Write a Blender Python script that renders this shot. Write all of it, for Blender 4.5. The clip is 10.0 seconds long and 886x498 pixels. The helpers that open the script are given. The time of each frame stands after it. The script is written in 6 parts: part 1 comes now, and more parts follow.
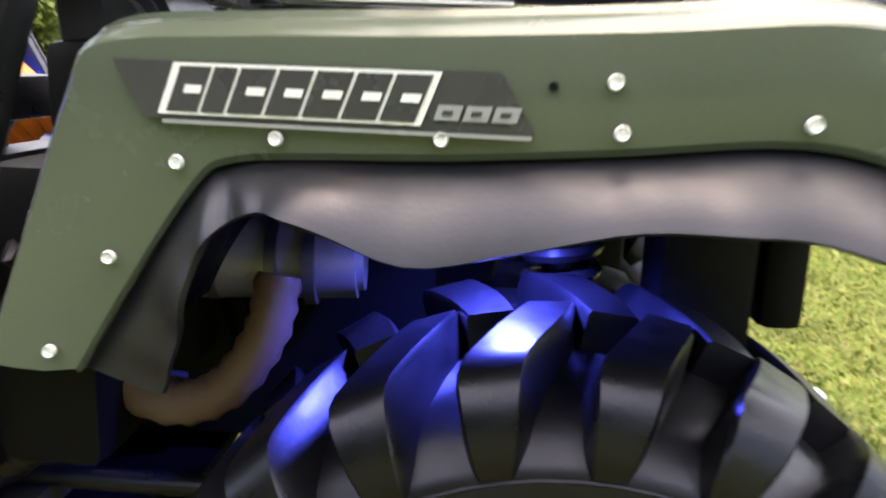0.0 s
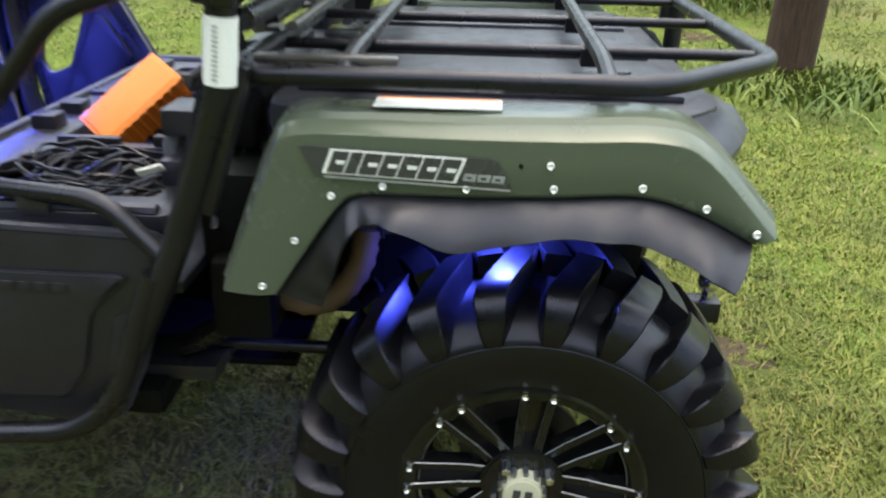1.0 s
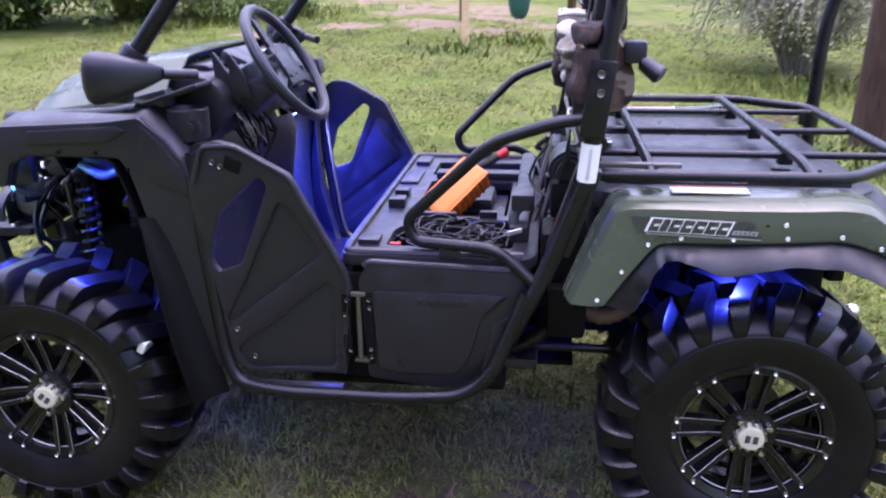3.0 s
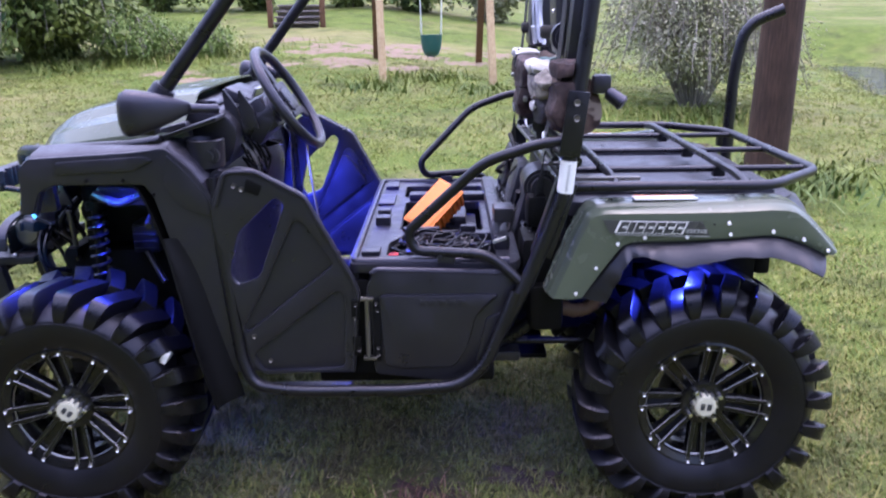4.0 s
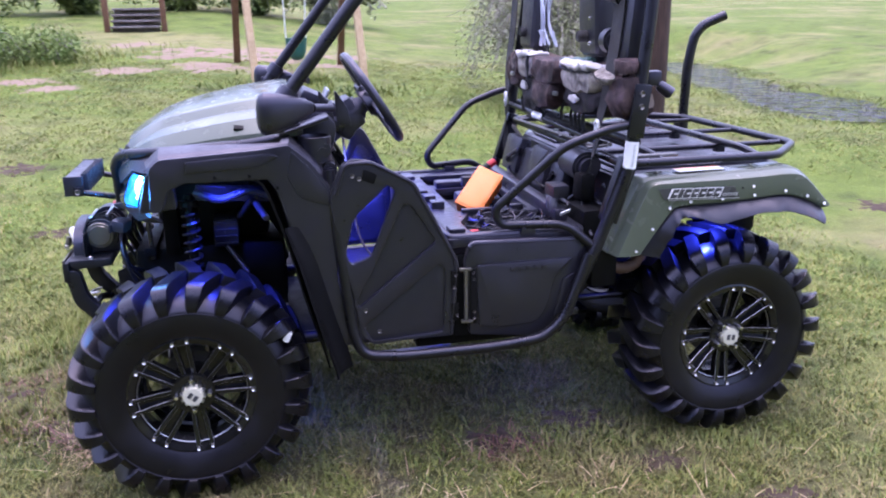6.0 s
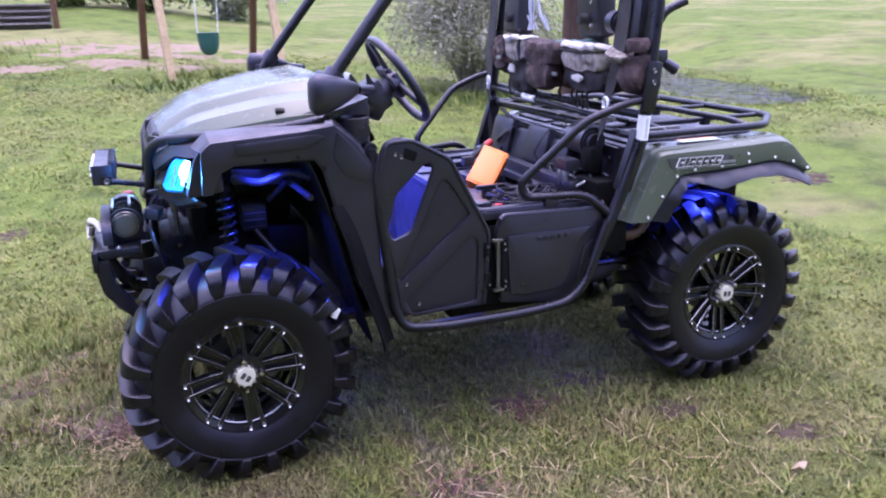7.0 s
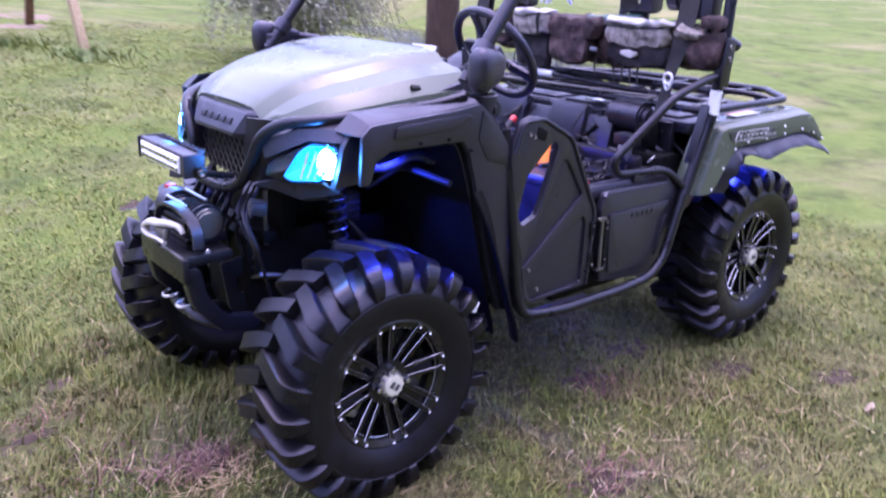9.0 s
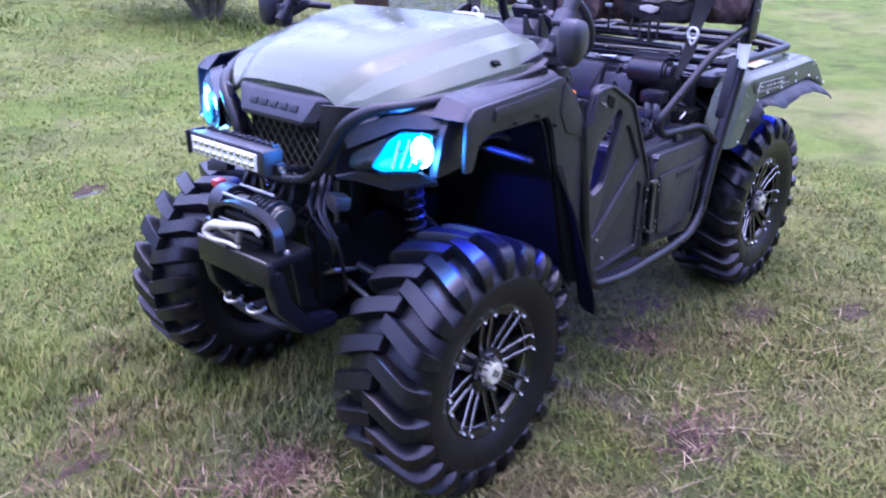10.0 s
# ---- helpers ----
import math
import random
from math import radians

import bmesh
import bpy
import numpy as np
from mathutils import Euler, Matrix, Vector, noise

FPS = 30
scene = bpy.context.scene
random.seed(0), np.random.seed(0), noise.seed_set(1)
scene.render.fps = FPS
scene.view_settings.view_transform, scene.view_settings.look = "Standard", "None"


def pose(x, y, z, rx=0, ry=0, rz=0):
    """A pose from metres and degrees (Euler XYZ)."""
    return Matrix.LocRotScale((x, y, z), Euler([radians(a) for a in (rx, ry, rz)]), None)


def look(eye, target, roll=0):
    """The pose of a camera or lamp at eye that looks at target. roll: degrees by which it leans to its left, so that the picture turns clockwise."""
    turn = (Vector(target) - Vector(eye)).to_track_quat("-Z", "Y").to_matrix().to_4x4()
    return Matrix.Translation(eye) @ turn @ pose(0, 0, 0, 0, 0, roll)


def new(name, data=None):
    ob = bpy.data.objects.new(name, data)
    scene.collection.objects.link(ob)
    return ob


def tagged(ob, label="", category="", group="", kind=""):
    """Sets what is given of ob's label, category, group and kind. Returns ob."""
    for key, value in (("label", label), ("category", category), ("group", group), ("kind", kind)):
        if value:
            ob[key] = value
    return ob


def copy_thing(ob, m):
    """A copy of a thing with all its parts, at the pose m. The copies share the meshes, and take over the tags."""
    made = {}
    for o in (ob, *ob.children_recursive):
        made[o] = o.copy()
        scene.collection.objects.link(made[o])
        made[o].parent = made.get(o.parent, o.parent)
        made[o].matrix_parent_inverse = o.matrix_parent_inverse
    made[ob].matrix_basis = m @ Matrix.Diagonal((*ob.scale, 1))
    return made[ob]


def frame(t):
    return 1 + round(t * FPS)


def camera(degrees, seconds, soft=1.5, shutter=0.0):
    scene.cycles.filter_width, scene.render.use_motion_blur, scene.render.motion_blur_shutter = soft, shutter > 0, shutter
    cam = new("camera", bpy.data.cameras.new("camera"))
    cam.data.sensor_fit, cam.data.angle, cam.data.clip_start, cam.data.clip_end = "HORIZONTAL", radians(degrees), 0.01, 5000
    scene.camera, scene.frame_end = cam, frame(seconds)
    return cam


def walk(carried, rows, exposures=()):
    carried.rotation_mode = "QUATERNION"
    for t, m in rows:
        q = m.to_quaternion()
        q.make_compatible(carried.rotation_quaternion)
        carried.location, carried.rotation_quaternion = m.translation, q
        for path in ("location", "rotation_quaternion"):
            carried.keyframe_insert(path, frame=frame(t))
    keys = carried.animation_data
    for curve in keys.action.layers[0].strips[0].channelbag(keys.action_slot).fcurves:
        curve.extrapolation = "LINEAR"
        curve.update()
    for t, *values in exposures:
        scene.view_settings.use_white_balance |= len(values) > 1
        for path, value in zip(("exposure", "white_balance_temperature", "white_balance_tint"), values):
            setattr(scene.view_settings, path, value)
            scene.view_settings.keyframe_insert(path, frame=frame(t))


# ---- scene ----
cam = camera(57.5, 10.0, soft=2.0, shutter=0.5)
PATH = [
    (0, (0.858, -1.158, 0.897), (0.734, 0.788, 0.451), 2.0),
    (0.5, (0.844, -1.355, 1.024), (0.837, 0.539, 0.383), 3.2),
    (1, (0.849, -1.623, 1.201), (0.746, 0.2, 0.386), 1.2),
    (1.5, (0.659, -1.885, 1.348), (0.515, -0.068, 0.525), -0.3),
    (2, (0.538, -2.063, 1.369), (0.34, -0.222, 0.612), -0.8),
    (2.5, (0.503, -2.263, 1.389), (0.238, -0.418, 0.663), -0.8),
    (2.7, (0.475, -2.313, 1.397), (0.186, -0.462, 0.696), -0.8),
    (3.8, (0.226, -2.669, 1.448), (0.193, -0.744, 0.906), -0.7),
    (4, (0.191, -2.72, 1.436), (0.174, -0.802, 0.869), -0.7),
    (4.5, (0.029, -2.869, 1.446), (0.069, -0.958, 0.856), -0.9),
    (5, (-0.228, -2.922, 1.445), (-0.102, -1.008, 0.878), -1.6),
    (5.2, (-0.299, -2.954, 1.446), (-0.119, -1.043, 0.884), -1.9),
    (6.3, (-0.812, -2.998, 1.473), (-0.316, -1.145, 0.907), -1.1),
    (6.5, (-0.91, -2.987, 1.453), (-0.371, -1.144, 0.892), -1.7),
    (7, (-1.148, -2.996, 1.442), (-0.477, -1.205, 0.858), -1.3),
    (7.5, (-1.382, -2.95, 1.45), (-0.568, -1.224, 0.85), -0.5),
    (8, (-1.641, -2.751, 1.438), (-0.727, -1.075, 0.842), 0.2),
    (8.5, (-1.846, -2.463, 1.417), (-0.788, -0.875, 0.817), 0.8),
    (8.8, (-2.002, -2.334, 1.443), (-0.86, -0.809, 0.836), 1.0),
    (9, (-2.112, -2.264, 1.44), (-0.913, -0.801, 0.79), 1.1),
    (9.5, (-2.324, -2.057, 1.472), (-1.037, -0.731, 0.705), -0.3),
    (10, (-2.44, -1.789, 1.512), (-1.073, -0.554, 0.734), -0.4),
]
walk(cam, [(t, look(eye, target, roll)) for t, eye, target, roll in PATH], [(0.0, 2.36, 7900, 12), (0.5, 1.88, 7500, 10), (1.0, 1.72, 7200, 1), (1.5, 1.76, 6700, 14), (2.5, 1.88, 6000, 36), (4.0, 1.80, 5700, 33), (4.5, 1.88, 5600, 40), (6.5, 1.89, 5650, 38), (8.0, 1.88, 5400, 52), (9.0, 1.94, 5450, 51), (9.5, 1.95, 5550, 37), (10.0, 1.94, 5150, 43)])

# ---------------------------------------------------------------- light
SUN_EL, SUN_ROT = radians(84), radians(25)
world = bpy.data.worlds.new("sky")
scene.world = world
world.use_nodes = True
wn = world.node_tree
sky = wn.nodes.new("ShaderNodeTexSky")
sky.sky_type, sky.sun_disc, sky.sun_elevation, sky.sun_rotation = "NISHITA", False, SUN_EL, SUN_ROT
sky.air_density, sky.dust_density, sky.ozone_density = 1.0, 4.0, 1.0
wn.nodes["Background"].inputs[1].default_value = 0.12
wn.links.new(sky.outputs[0], wn.nodes["Background"].inputs[0])
sun = new("sun", bpy.data.lights.new("sun", "SUN"))
sun.data.energy, sun.data.angle, sun.data.color = 1.5, radians(130), (0.93, 0.965, 1.0)
sun.matrix_world = look((0, 0, 30), Vector((0, 0, 30)) - Vector((math.sin(SUN_ROT) * math.cos(SUN_EL), math.cos(SUN_ROT) * math.cos(SUN_EL), math.sin(SUN_EL))))

LED = (0.06, 0.09, 1.0)          # colour of the accent lamps


# ---------------------------------------------------------------- materials
class Mat:
    """A node material being written."""

    def __init__(self, name, rough=0.5, metal=0.0, spec=0.5):
        self.m = bpy.data.materials.new(name)
        self.m.use_nodes = True
        self.n, self.l = self.m.node_tree.nodes, self.m.node_tree.links
        self.b = self.n["Principled BSDF"]
        self.b.inputs["Roughness"].default_value = rough
        self.b.inputs["Metallic"].default_value = metal
        self.b.inputs["Specular IOR Level"].default_value = spec
        self.co = self.n.new("ShaderNodeTexCoord").outputs["Object"]

    def noise(self, scale, detail=4, rough=0.6, stretch=None):
        t = self.n.new("ShaderNodeTexNoise")
        t.inputs["Scale"].default_value, t.inputs["Detail"].default_value, t.inputs["Roughness"].default_value = scale, detail, rough
        src = self.co
        if stretch:
            mp = self.n.new("ShaderNodeMapping")
            mp.inputs["Scale"].default_value = stretch
            self.l.new(src, mp.inputs["Vector"])
            src = mp.outputs[0]
        self.l.new(src, t.inputs["Vector"])
        return t.outputs["Fac"]

    def ramp(self, fac, *stops):
        r = self.n.new("ShaderNodeValToRGB")
        e = r.color_ramp.elements
        while len(e) < len(stops):
            e.new(0.5)
        for el, (p, c) in zip(e, stops):
            el.position = p
            el.color = (c, c, c, 1) if isinstance(c, (int, float)) else (*c, 1)
        self.l.new(fac, r.inputs["Fac"])
        return r.outputs["Color"]

    def mix(self, fac, a, b, mode="MIX"):
        x = self.n.new("ShaderNodeMix")
        x.data_type, x.blend_type = "RGBA", mode
        for sock, v in ((0, fac), (6, a), (7, b)):
            if isinstance(v, (int, float)):
                x.inputs[sock].default_value = v
            elif isinstance(v, tuple):
                x.inputs[sock].default_value = (*v, 1)
            else:
                self.l.new(v, x.inputs[sock])
        return x.outputs[2]

    def color(self, c):
        if isinstance(c, tuple):
            self.b.inputs["Base Color"].default_value = (*c, 1)
        else:
            self.l.new(c, self.b.inputs["Base Color"])
        return self

    def rough(self, fac, lo, hi):
        self.l.new(self.ramp(fac, (0.3, lo), (0.7, hi)), self.b.inputs["Roughness"])
        return self

    def bump(self, fac, strength, dist):
        k = self.n.new("ShaderNodeBump")
        k.inputs["Strength"].default_value, k.inputs["Distance"].default_value = strength, dist
        self.l.new(fac, k.inputs["Height"])
        self.l.new(k.outputs[0], self.b.inputs["Normal"])
        return self

    def worn_shaded(self):
        """1 where the lawn round the vehicle is worn and painted darker for its shade, with a ragged edge."""
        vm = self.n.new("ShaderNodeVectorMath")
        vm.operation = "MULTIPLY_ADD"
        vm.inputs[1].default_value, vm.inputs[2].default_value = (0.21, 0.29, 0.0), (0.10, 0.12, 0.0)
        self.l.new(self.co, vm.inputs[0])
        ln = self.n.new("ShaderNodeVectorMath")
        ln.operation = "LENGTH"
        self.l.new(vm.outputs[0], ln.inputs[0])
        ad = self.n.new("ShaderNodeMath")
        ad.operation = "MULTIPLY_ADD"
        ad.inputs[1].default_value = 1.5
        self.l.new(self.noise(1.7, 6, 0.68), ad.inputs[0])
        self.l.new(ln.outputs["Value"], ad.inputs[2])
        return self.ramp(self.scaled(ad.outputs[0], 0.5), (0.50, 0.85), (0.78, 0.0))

    def patchy(self):
        """1 where the grass has died back to brown."""
        return self.ramp(self.noise(3.4, 6, 0.66), (0.45, 0.0), (0.61, 1.0))

    def tufty(self):
        """Share of dark old grass, in patches of a hand's to an arm's width."""
        return self.ramp(self.noise(1.9, 6, 0.66), (0.50, 0.0), (0.72, 0.62))

    def scaled(self, fac, k):
        x = self.n.new("ShaderNodeMath")
        x.operation = "MULTIPLY"
        x.inputs[1].default_value = k
        self.l.new(fac, x.inputs[0])
        return x.outputs[0]

    def island(self):
        return self.n.new("ShaderNodeNewGeometry").outputs["Random Per Island"]


def worn(name, base, rough, metal=0.0, dust=(0.18, 0.15, 0.11), amount=0.25, grain=300, bump=0.15, spec=0.5, tint=None, haze=0.0):
    """A surface of one colour with dust, uneven gloss and fine grain."""
    m = Mat(name, rough, metal, spec)
    m.b.inputs["Sheen Weight"].default_value, m.b.inputs["Sheen Roughness"].default_value = haze, 0.45
    if tint:
        m.b.inputs["Specular Tint"].default_value = (*tint, 1)
    big, fine = m.noise(7, 5, 0.65), m.noise(grain, 3)
    dusty = m.ramp(big, (0.45, 0.0), (0.8, amount))
    c = m.mix(dusty, base, dust)
    c = m.mix(m.ramp(fine, (0.3, 0.0), (0.7, 0.35)), c, tuple(v * 0.75 for v in base))
    m.color(c).rough(m.noise(16, 4), max(0.03, rough - 0.1), min(1, rough + 0.14)).bump(fine, bump, 0.002)
    return m.m


def glow(name, color, strength, rough=0.2):
    m = Mat(name, rough)
    m.color(tuple(color))
    m.b.inputs["Emission Color"].default_value = (*color, 1)
    m.b.inputs["Emission Strength"].default_value = strength
    return m.m


GREEN = worn("olive_green_gloss_plastic", (0.080, 0.098, 0.070), 0.18, dust=(0.14, 0.15, 0.12), amount=0.08, grain=500, bump=0.03, spec=0.50, haze=0.05)
BLACK = worn("black_moulded_plastic", (0.0080, 0.0080, 0.0115), 0.36, dust=(0.085, 0.085, 0.10), amount=0.06, grain=420, bump=0.25, spec=0.74, tint=(0.80, 0.78, 1.0), haze=0.05)
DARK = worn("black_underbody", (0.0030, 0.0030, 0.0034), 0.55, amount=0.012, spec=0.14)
TUBE = worn("black_powder_coat", (0.006, 0.006, 0.007), 0.32, amount=0.03, grain=600, bump=0.12, spec=0.5, tint=(0.82, 0.82, 1.0))
FLARE = worn("black_vinyl_sheet", (0.010, 0.010, 0.013), 0.36, amount=0.06, grain=200, bump=0.08, spec=0.50, tint=(0.84, 0.84, 1.0))
RUBBER = worn("tyre_rubber", (0.004, 0.004, 0.005), 0.36, dust=(0.045, 0.04, 0.042), amount=0.05, grain=160, bump=0.12, spec=0.44, tint=(0.84, 0.82, 1.0))
RIMBLK = worn("gloss_black_wheel_paint", (0.006, 0.006, 0.007), 0.17, amount=0.04, grain=500, bump=0.02, spec=0.5)
MACHINED = worn("machined_aluminium", (0.48, 0.48, 0.50), 0.32, 1.0, amount=0.1, grain=300, bump=0.05)
STEEL = worn("zinc_steel", (0.20, 0.19, 0.18), 0.45, 1.0, amount=0.2)
CHROME = worn("chrome", (0.72, 0.72, 0.74), 0.12, 1.0, amount=0.08)
WHITE = worn("white_label", (0.84, 0.84, 0.82), 0.45, amount=0.06, bump=0.02)
DECALDARK = worn("dark_grey_decal", (0.045, 0.047, 0.05), 0.3, amount=0.1, bump=0.02)
DECALGREY = worn("pale_grey_decal", (0.30, 0.31, 0.31), 0.3, amount=0.1, bump=0.02)
ORANGE = worn("orange_plastic", (0.80, 0.20, 0.012), 0.36, dust=(0.6, 0.3, 0.1), amount=0.15, grain=300)
REDM = worn("red_plastic", (0.5, 0.02, 0.03), 0.4, amount=0.1)
TAN = worn("tan_rubber_duct", (0.15, 0.085, 0.055), 0.5, dust=(0.12, 0.09, 0.06), amount=0.4)
HEAT = worn("grey_heat_shield", (0.34, 0.32, 0.30), 0.42, 0.6, amount=0.4)
STRAPM = worn("black_nylon_webbing", (0.02, 0.02, 0.022), 0.75, grain=900, bump=0.5)
YELLOW = worn("yellow_cable_jacket", (0.080, 0.062, 0.008), 0.6)
SILVER = worn("bright_lamp_reflector", (0.80, 0.80, 0.80), 0.45, 0.2, amount=0.05, bump=0.02)
HOOKM = worn("off_white_worn_hook", (0.55, 0.53, 0.46), 0.42, 0.15, dust=(0.10, 0.08, 0.06), amount=0.6, grain=90, bump=0.4)
BLUEC = worn("pale_nylon_cord", (0.50, 0.52, 0.62), 0.5)
CASTIRON = worn("silver_cast_hook", (0.58, 0.55, 0.50), 0.36, 0.9, amount=0.3)
GRIPG = worn("dark_green_rubber", (0.02, 0.08, 0.07), 0.5)


def camo():
    m = Mat("camouflage_cloth", 0.85, spec=0.2)
    a, b, f = m.noise(13, 2, 0.5), m.noise(17, 2, 0.5), m.noise(700, 2)
    c = m.ramp(a, (0.38, (0.022, 0.015, 0.014)), (0.46, (0.075, 0.05, 0.042)), (0.54, (0.11, 0.08, 0.066)), (0.62, (0.04, 0.03, 0.026)))
    c = m.mix(m.ramp(b, (0.58, 0.0), (0.63, 1.0)), c, (0.20, 0.165, 0.14))
    m.color(c).bump(f, 0.4, 0.002)
    return m.m


CAMO = camo()


def pale_cloth():
    m = Mat("pale_pouch_cloth", 0.8, spec=0.2)
    m.color(m.ramp(m.noise(30, 4), (0.35, (0.13, 0.115, 0.10)), (0.62, (0.36, 0.32, 0.28)))).bump(m.noise(600, 2), 0.4, 0.002)
    return m.m


PALE = pale_cloth()


def mottled(name, *stops):
    m = Mat(name, 0.62, spec=0.3)
    m.color(m.mix(m.ramp(m.noise(9, 3, 0.5), (0.45, 0.0), (0.65, 0.6)), m.ramp(m.noise(26, 5, 0.6), *stops), stops[0][1])).bump(m.mix(0.5, m.noise(600, 2), m.noise(45, 3)), 0.8, 0.006)
    return m.m


MAROON = mottled("maroon_brown_cloth", (0.34, (0.014, 0.008, 0.009)), (0.50, (0.050, 0.028, 0.028)), (0.66, (0.13, 0.085, 0.080)))
CHARCOAL = mottled("charcoal_pouch_cloth", (0.34, (0.006, 0.005, 0.007)), (0.50, (0.020, 0.016, 0.020)), (0.66, (0.060, 0.045, 0.050)))
BANDM = worn("worn_white_cloth_band", (0.58, 0.55, 0.52), 0.8, dust=(0.2, 0.17, 0.14), amount=0.7, grain=500, bump=0.4, spec=0.2)


def lens_glass():
    m = Mat("clear_lens", 0.04)
    m.color((0.9, 0.95, 1.0))
    m.b.inputs["Transmission Weight"].default_value = 1.0
    m.b.inputs["IOR"].default_value = 1.3
    return m.m


GLASS = lens_glass()
LEDGLOW = glow("lit_led", LED, 40.0)
LEDRING = glow("lit_headlight_led", (0.22, 0.86, 1.0), 9.0)
LEDDIM = glow("lit_headlight_reflector", (0.02, 0.30, 0.8), 0.36, 0.25)


def wood(name, a, b, scale=9):
    m = Mat(name, 0.75, spec=0.25)
    g = m.noise(scale, 5, 0.6, (6, 6, 0.6))
    s = m.noise(2.2, 4)
    c = m.mix(m.ramp(s, (0.4, 0.0), (0.75, 0.6)), m.ramp(g, (0.3, a), (0.7, b)), tuple(v * 0.55 for v in a))
    m.color(c).bump(g, 0.5, 0.006)
    return m.m


POLE = wood("weathered_pole_wood", (0.030, 0.019, 0.015), (0.085, 0.048, 0.034))
PINE = wood("pale_pine_post", (0.36, 0.25, 0.13), (0.53, 0.41, 0.24))
BROWNW = wood("brown_stained_post", (0.11, 0.055, 0.03), (0.2, 0.11, 0.06))
GREYW = wood("grey_weathered_boards", (0.16, 0.14, 0.13), (0.30, 0.27, 0.25))
TWIG = wood("grey_twig_bark", (0.16, 0.145, 0.12), (0.34, 0.31, 0.27), 30)


def soil():
    m = Mat("lawn_soil", 0.95, spec=0.15)
    big, mid, fine = m.noise(0.55, 5, 0.6), m.noise(3.2, 6, 0.7), m.noise(60, 4, 0.7)
    green = m.ramp(mid, (0.3, (0.078, 0.122, 0.020)), (0.55, (0.142, 0.196, 0.035)), (0.75, (0.205, 0.225, 0.054)))
    dirt = m.ramp(m.noise(9, 5, 0.7), (0.35, (0.10, 0.075, 0.05)), (0.65, (0.22, 0.17, 0.11)))
    c = m.mix(m.ramp(m.noise(1.3, 6, 0.7), (0.56, 0.0), (0.70, 0.75)), green, dirt)
    c = m.mix(m.ramp(big, (0.42, 0.0), (0.7, 0.35)), c, (0.19, 0.25, 0.046))
    c = m.mix(m.ramp(fine, (0.3, 0.55), (0.7, 0.0)), c, (0.03, 0.035, 0.012))
    # Worn brown soil round the vehicle, with some of its shade in the colour.
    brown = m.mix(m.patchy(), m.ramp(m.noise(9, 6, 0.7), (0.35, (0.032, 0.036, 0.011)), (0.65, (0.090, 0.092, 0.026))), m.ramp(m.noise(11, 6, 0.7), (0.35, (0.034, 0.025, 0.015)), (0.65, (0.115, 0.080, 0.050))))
    c = m.mix(m.ramp(m.noise(0.33, 4, 0.6, (1, 1.6, 1)), (0.48, 0.0), (0.68, 0.6)), c, (0.27, 0.225, 0.115))
    c = m.mix(m.worn_shaded(), c, brown)
    c = m.mix(m.tufty(), c, (0.030, 0.036, 0.014))
    m.color(c).bump(m.mix(0.5, fine, m.noise(17, 5, 0.7)), 1.0, 0.03)
    return m.m


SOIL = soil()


def blades(name, *stops, worn_shaded_too=False, tint=0.6):
    m = Mat(name, 0.6, spec=0.25)
    c = m.ramp(m.island(), *stops)
    c = m.mix(m.ramp(m.noise(1.5, 4, 0.6), (0.35, 0.0), (0.65, tint)), c, (0.245, 0.268, 0.056))
    if worn_shaded_too:
        # Worn blades, toned down near the vehicle to take in its shade.
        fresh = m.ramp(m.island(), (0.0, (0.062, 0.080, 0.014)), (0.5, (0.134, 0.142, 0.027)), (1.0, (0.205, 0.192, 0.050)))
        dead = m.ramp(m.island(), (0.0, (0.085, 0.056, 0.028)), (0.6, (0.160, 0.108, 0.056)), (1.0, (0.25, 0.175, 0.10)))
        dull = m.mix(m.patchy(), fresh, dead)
        c = m.mix(m.scaled(m.worn_shaded(), 0.85), c, dull)
    if worn_shaded_too:
        c = m.mix(m.ramp(m.noise(8, 4, 0.6), (0.38, 0.3), (0.56, 0.0)), c, (0.045, 0.056, 0.016))
        c = m.mix(m.tufty(), c, (0.045, 0.062, 0.018))
    m.color(c)
    return m.m


GRASS = blades("grass_blades", (0.0, (0.075, 0.148, 0.020)), (0.35, (0.150, 0.232, 0.034)), (0.62, (0.240, 0.286, 0.050)), (0.84, (0.31, 0.28, 0.085)), (1.0, (0.36, 0.28, 0.14)), worn_shaded_too=True)
STRAWM = blades("dry_straw", (0.0, (0.30, 0.22, 0.11)), (0.5, (0.46, 0.36, 0.20)), (1.0, (0.22, 0.13, 0.08)), tint=0.0)
TWIGM = blades("red_brown_stalks", (0.0, (0.055, 0.026, 0.018)), (0.6, (0.13, 0.06, 0.04)), (1.0, (0.24, 0.14, 0.085)), tint=0.0)
WEEDM = blades("weed_leaves", (0.0, (0.03, 0.075, 0.018)), (0.5, (0.07, 0.13, 0.03)), (1.0, (0.14, 0.17, 0.05)))
BUSHM = blades("grey_green_leaves", (0.0, (0.15, 0.165, 0.12)), (0.5, (0.25, 0.26, 0.19)), (1.0, (0.36, 0.35, 0.28)))
THICKETM = blades("soft_green_weeds", (0.0, (0.07, 0.14, 0.03)), (0.5, (0.14, 0.21, 0.05)), (1.0, (0.23, 0.29, 0.09)), tint=0.2)
SHRUBM = blades("dark_shrub_leaves", (0.0, (0.015, 0.04, 0.012)), (0.5, (0.04, 0.085, 0.02)), (1.0, (0.09, 0.14, 0.035)))
CAPM = worn("pale_cream_cap_enamel", (0.62, 0.60, 0.46), 0.35, 0.0, amount=0.2)
GREYP = worn("grey_plastic_tube", (0.09, 0.09, 0.11), 0.4, amount=0.1)


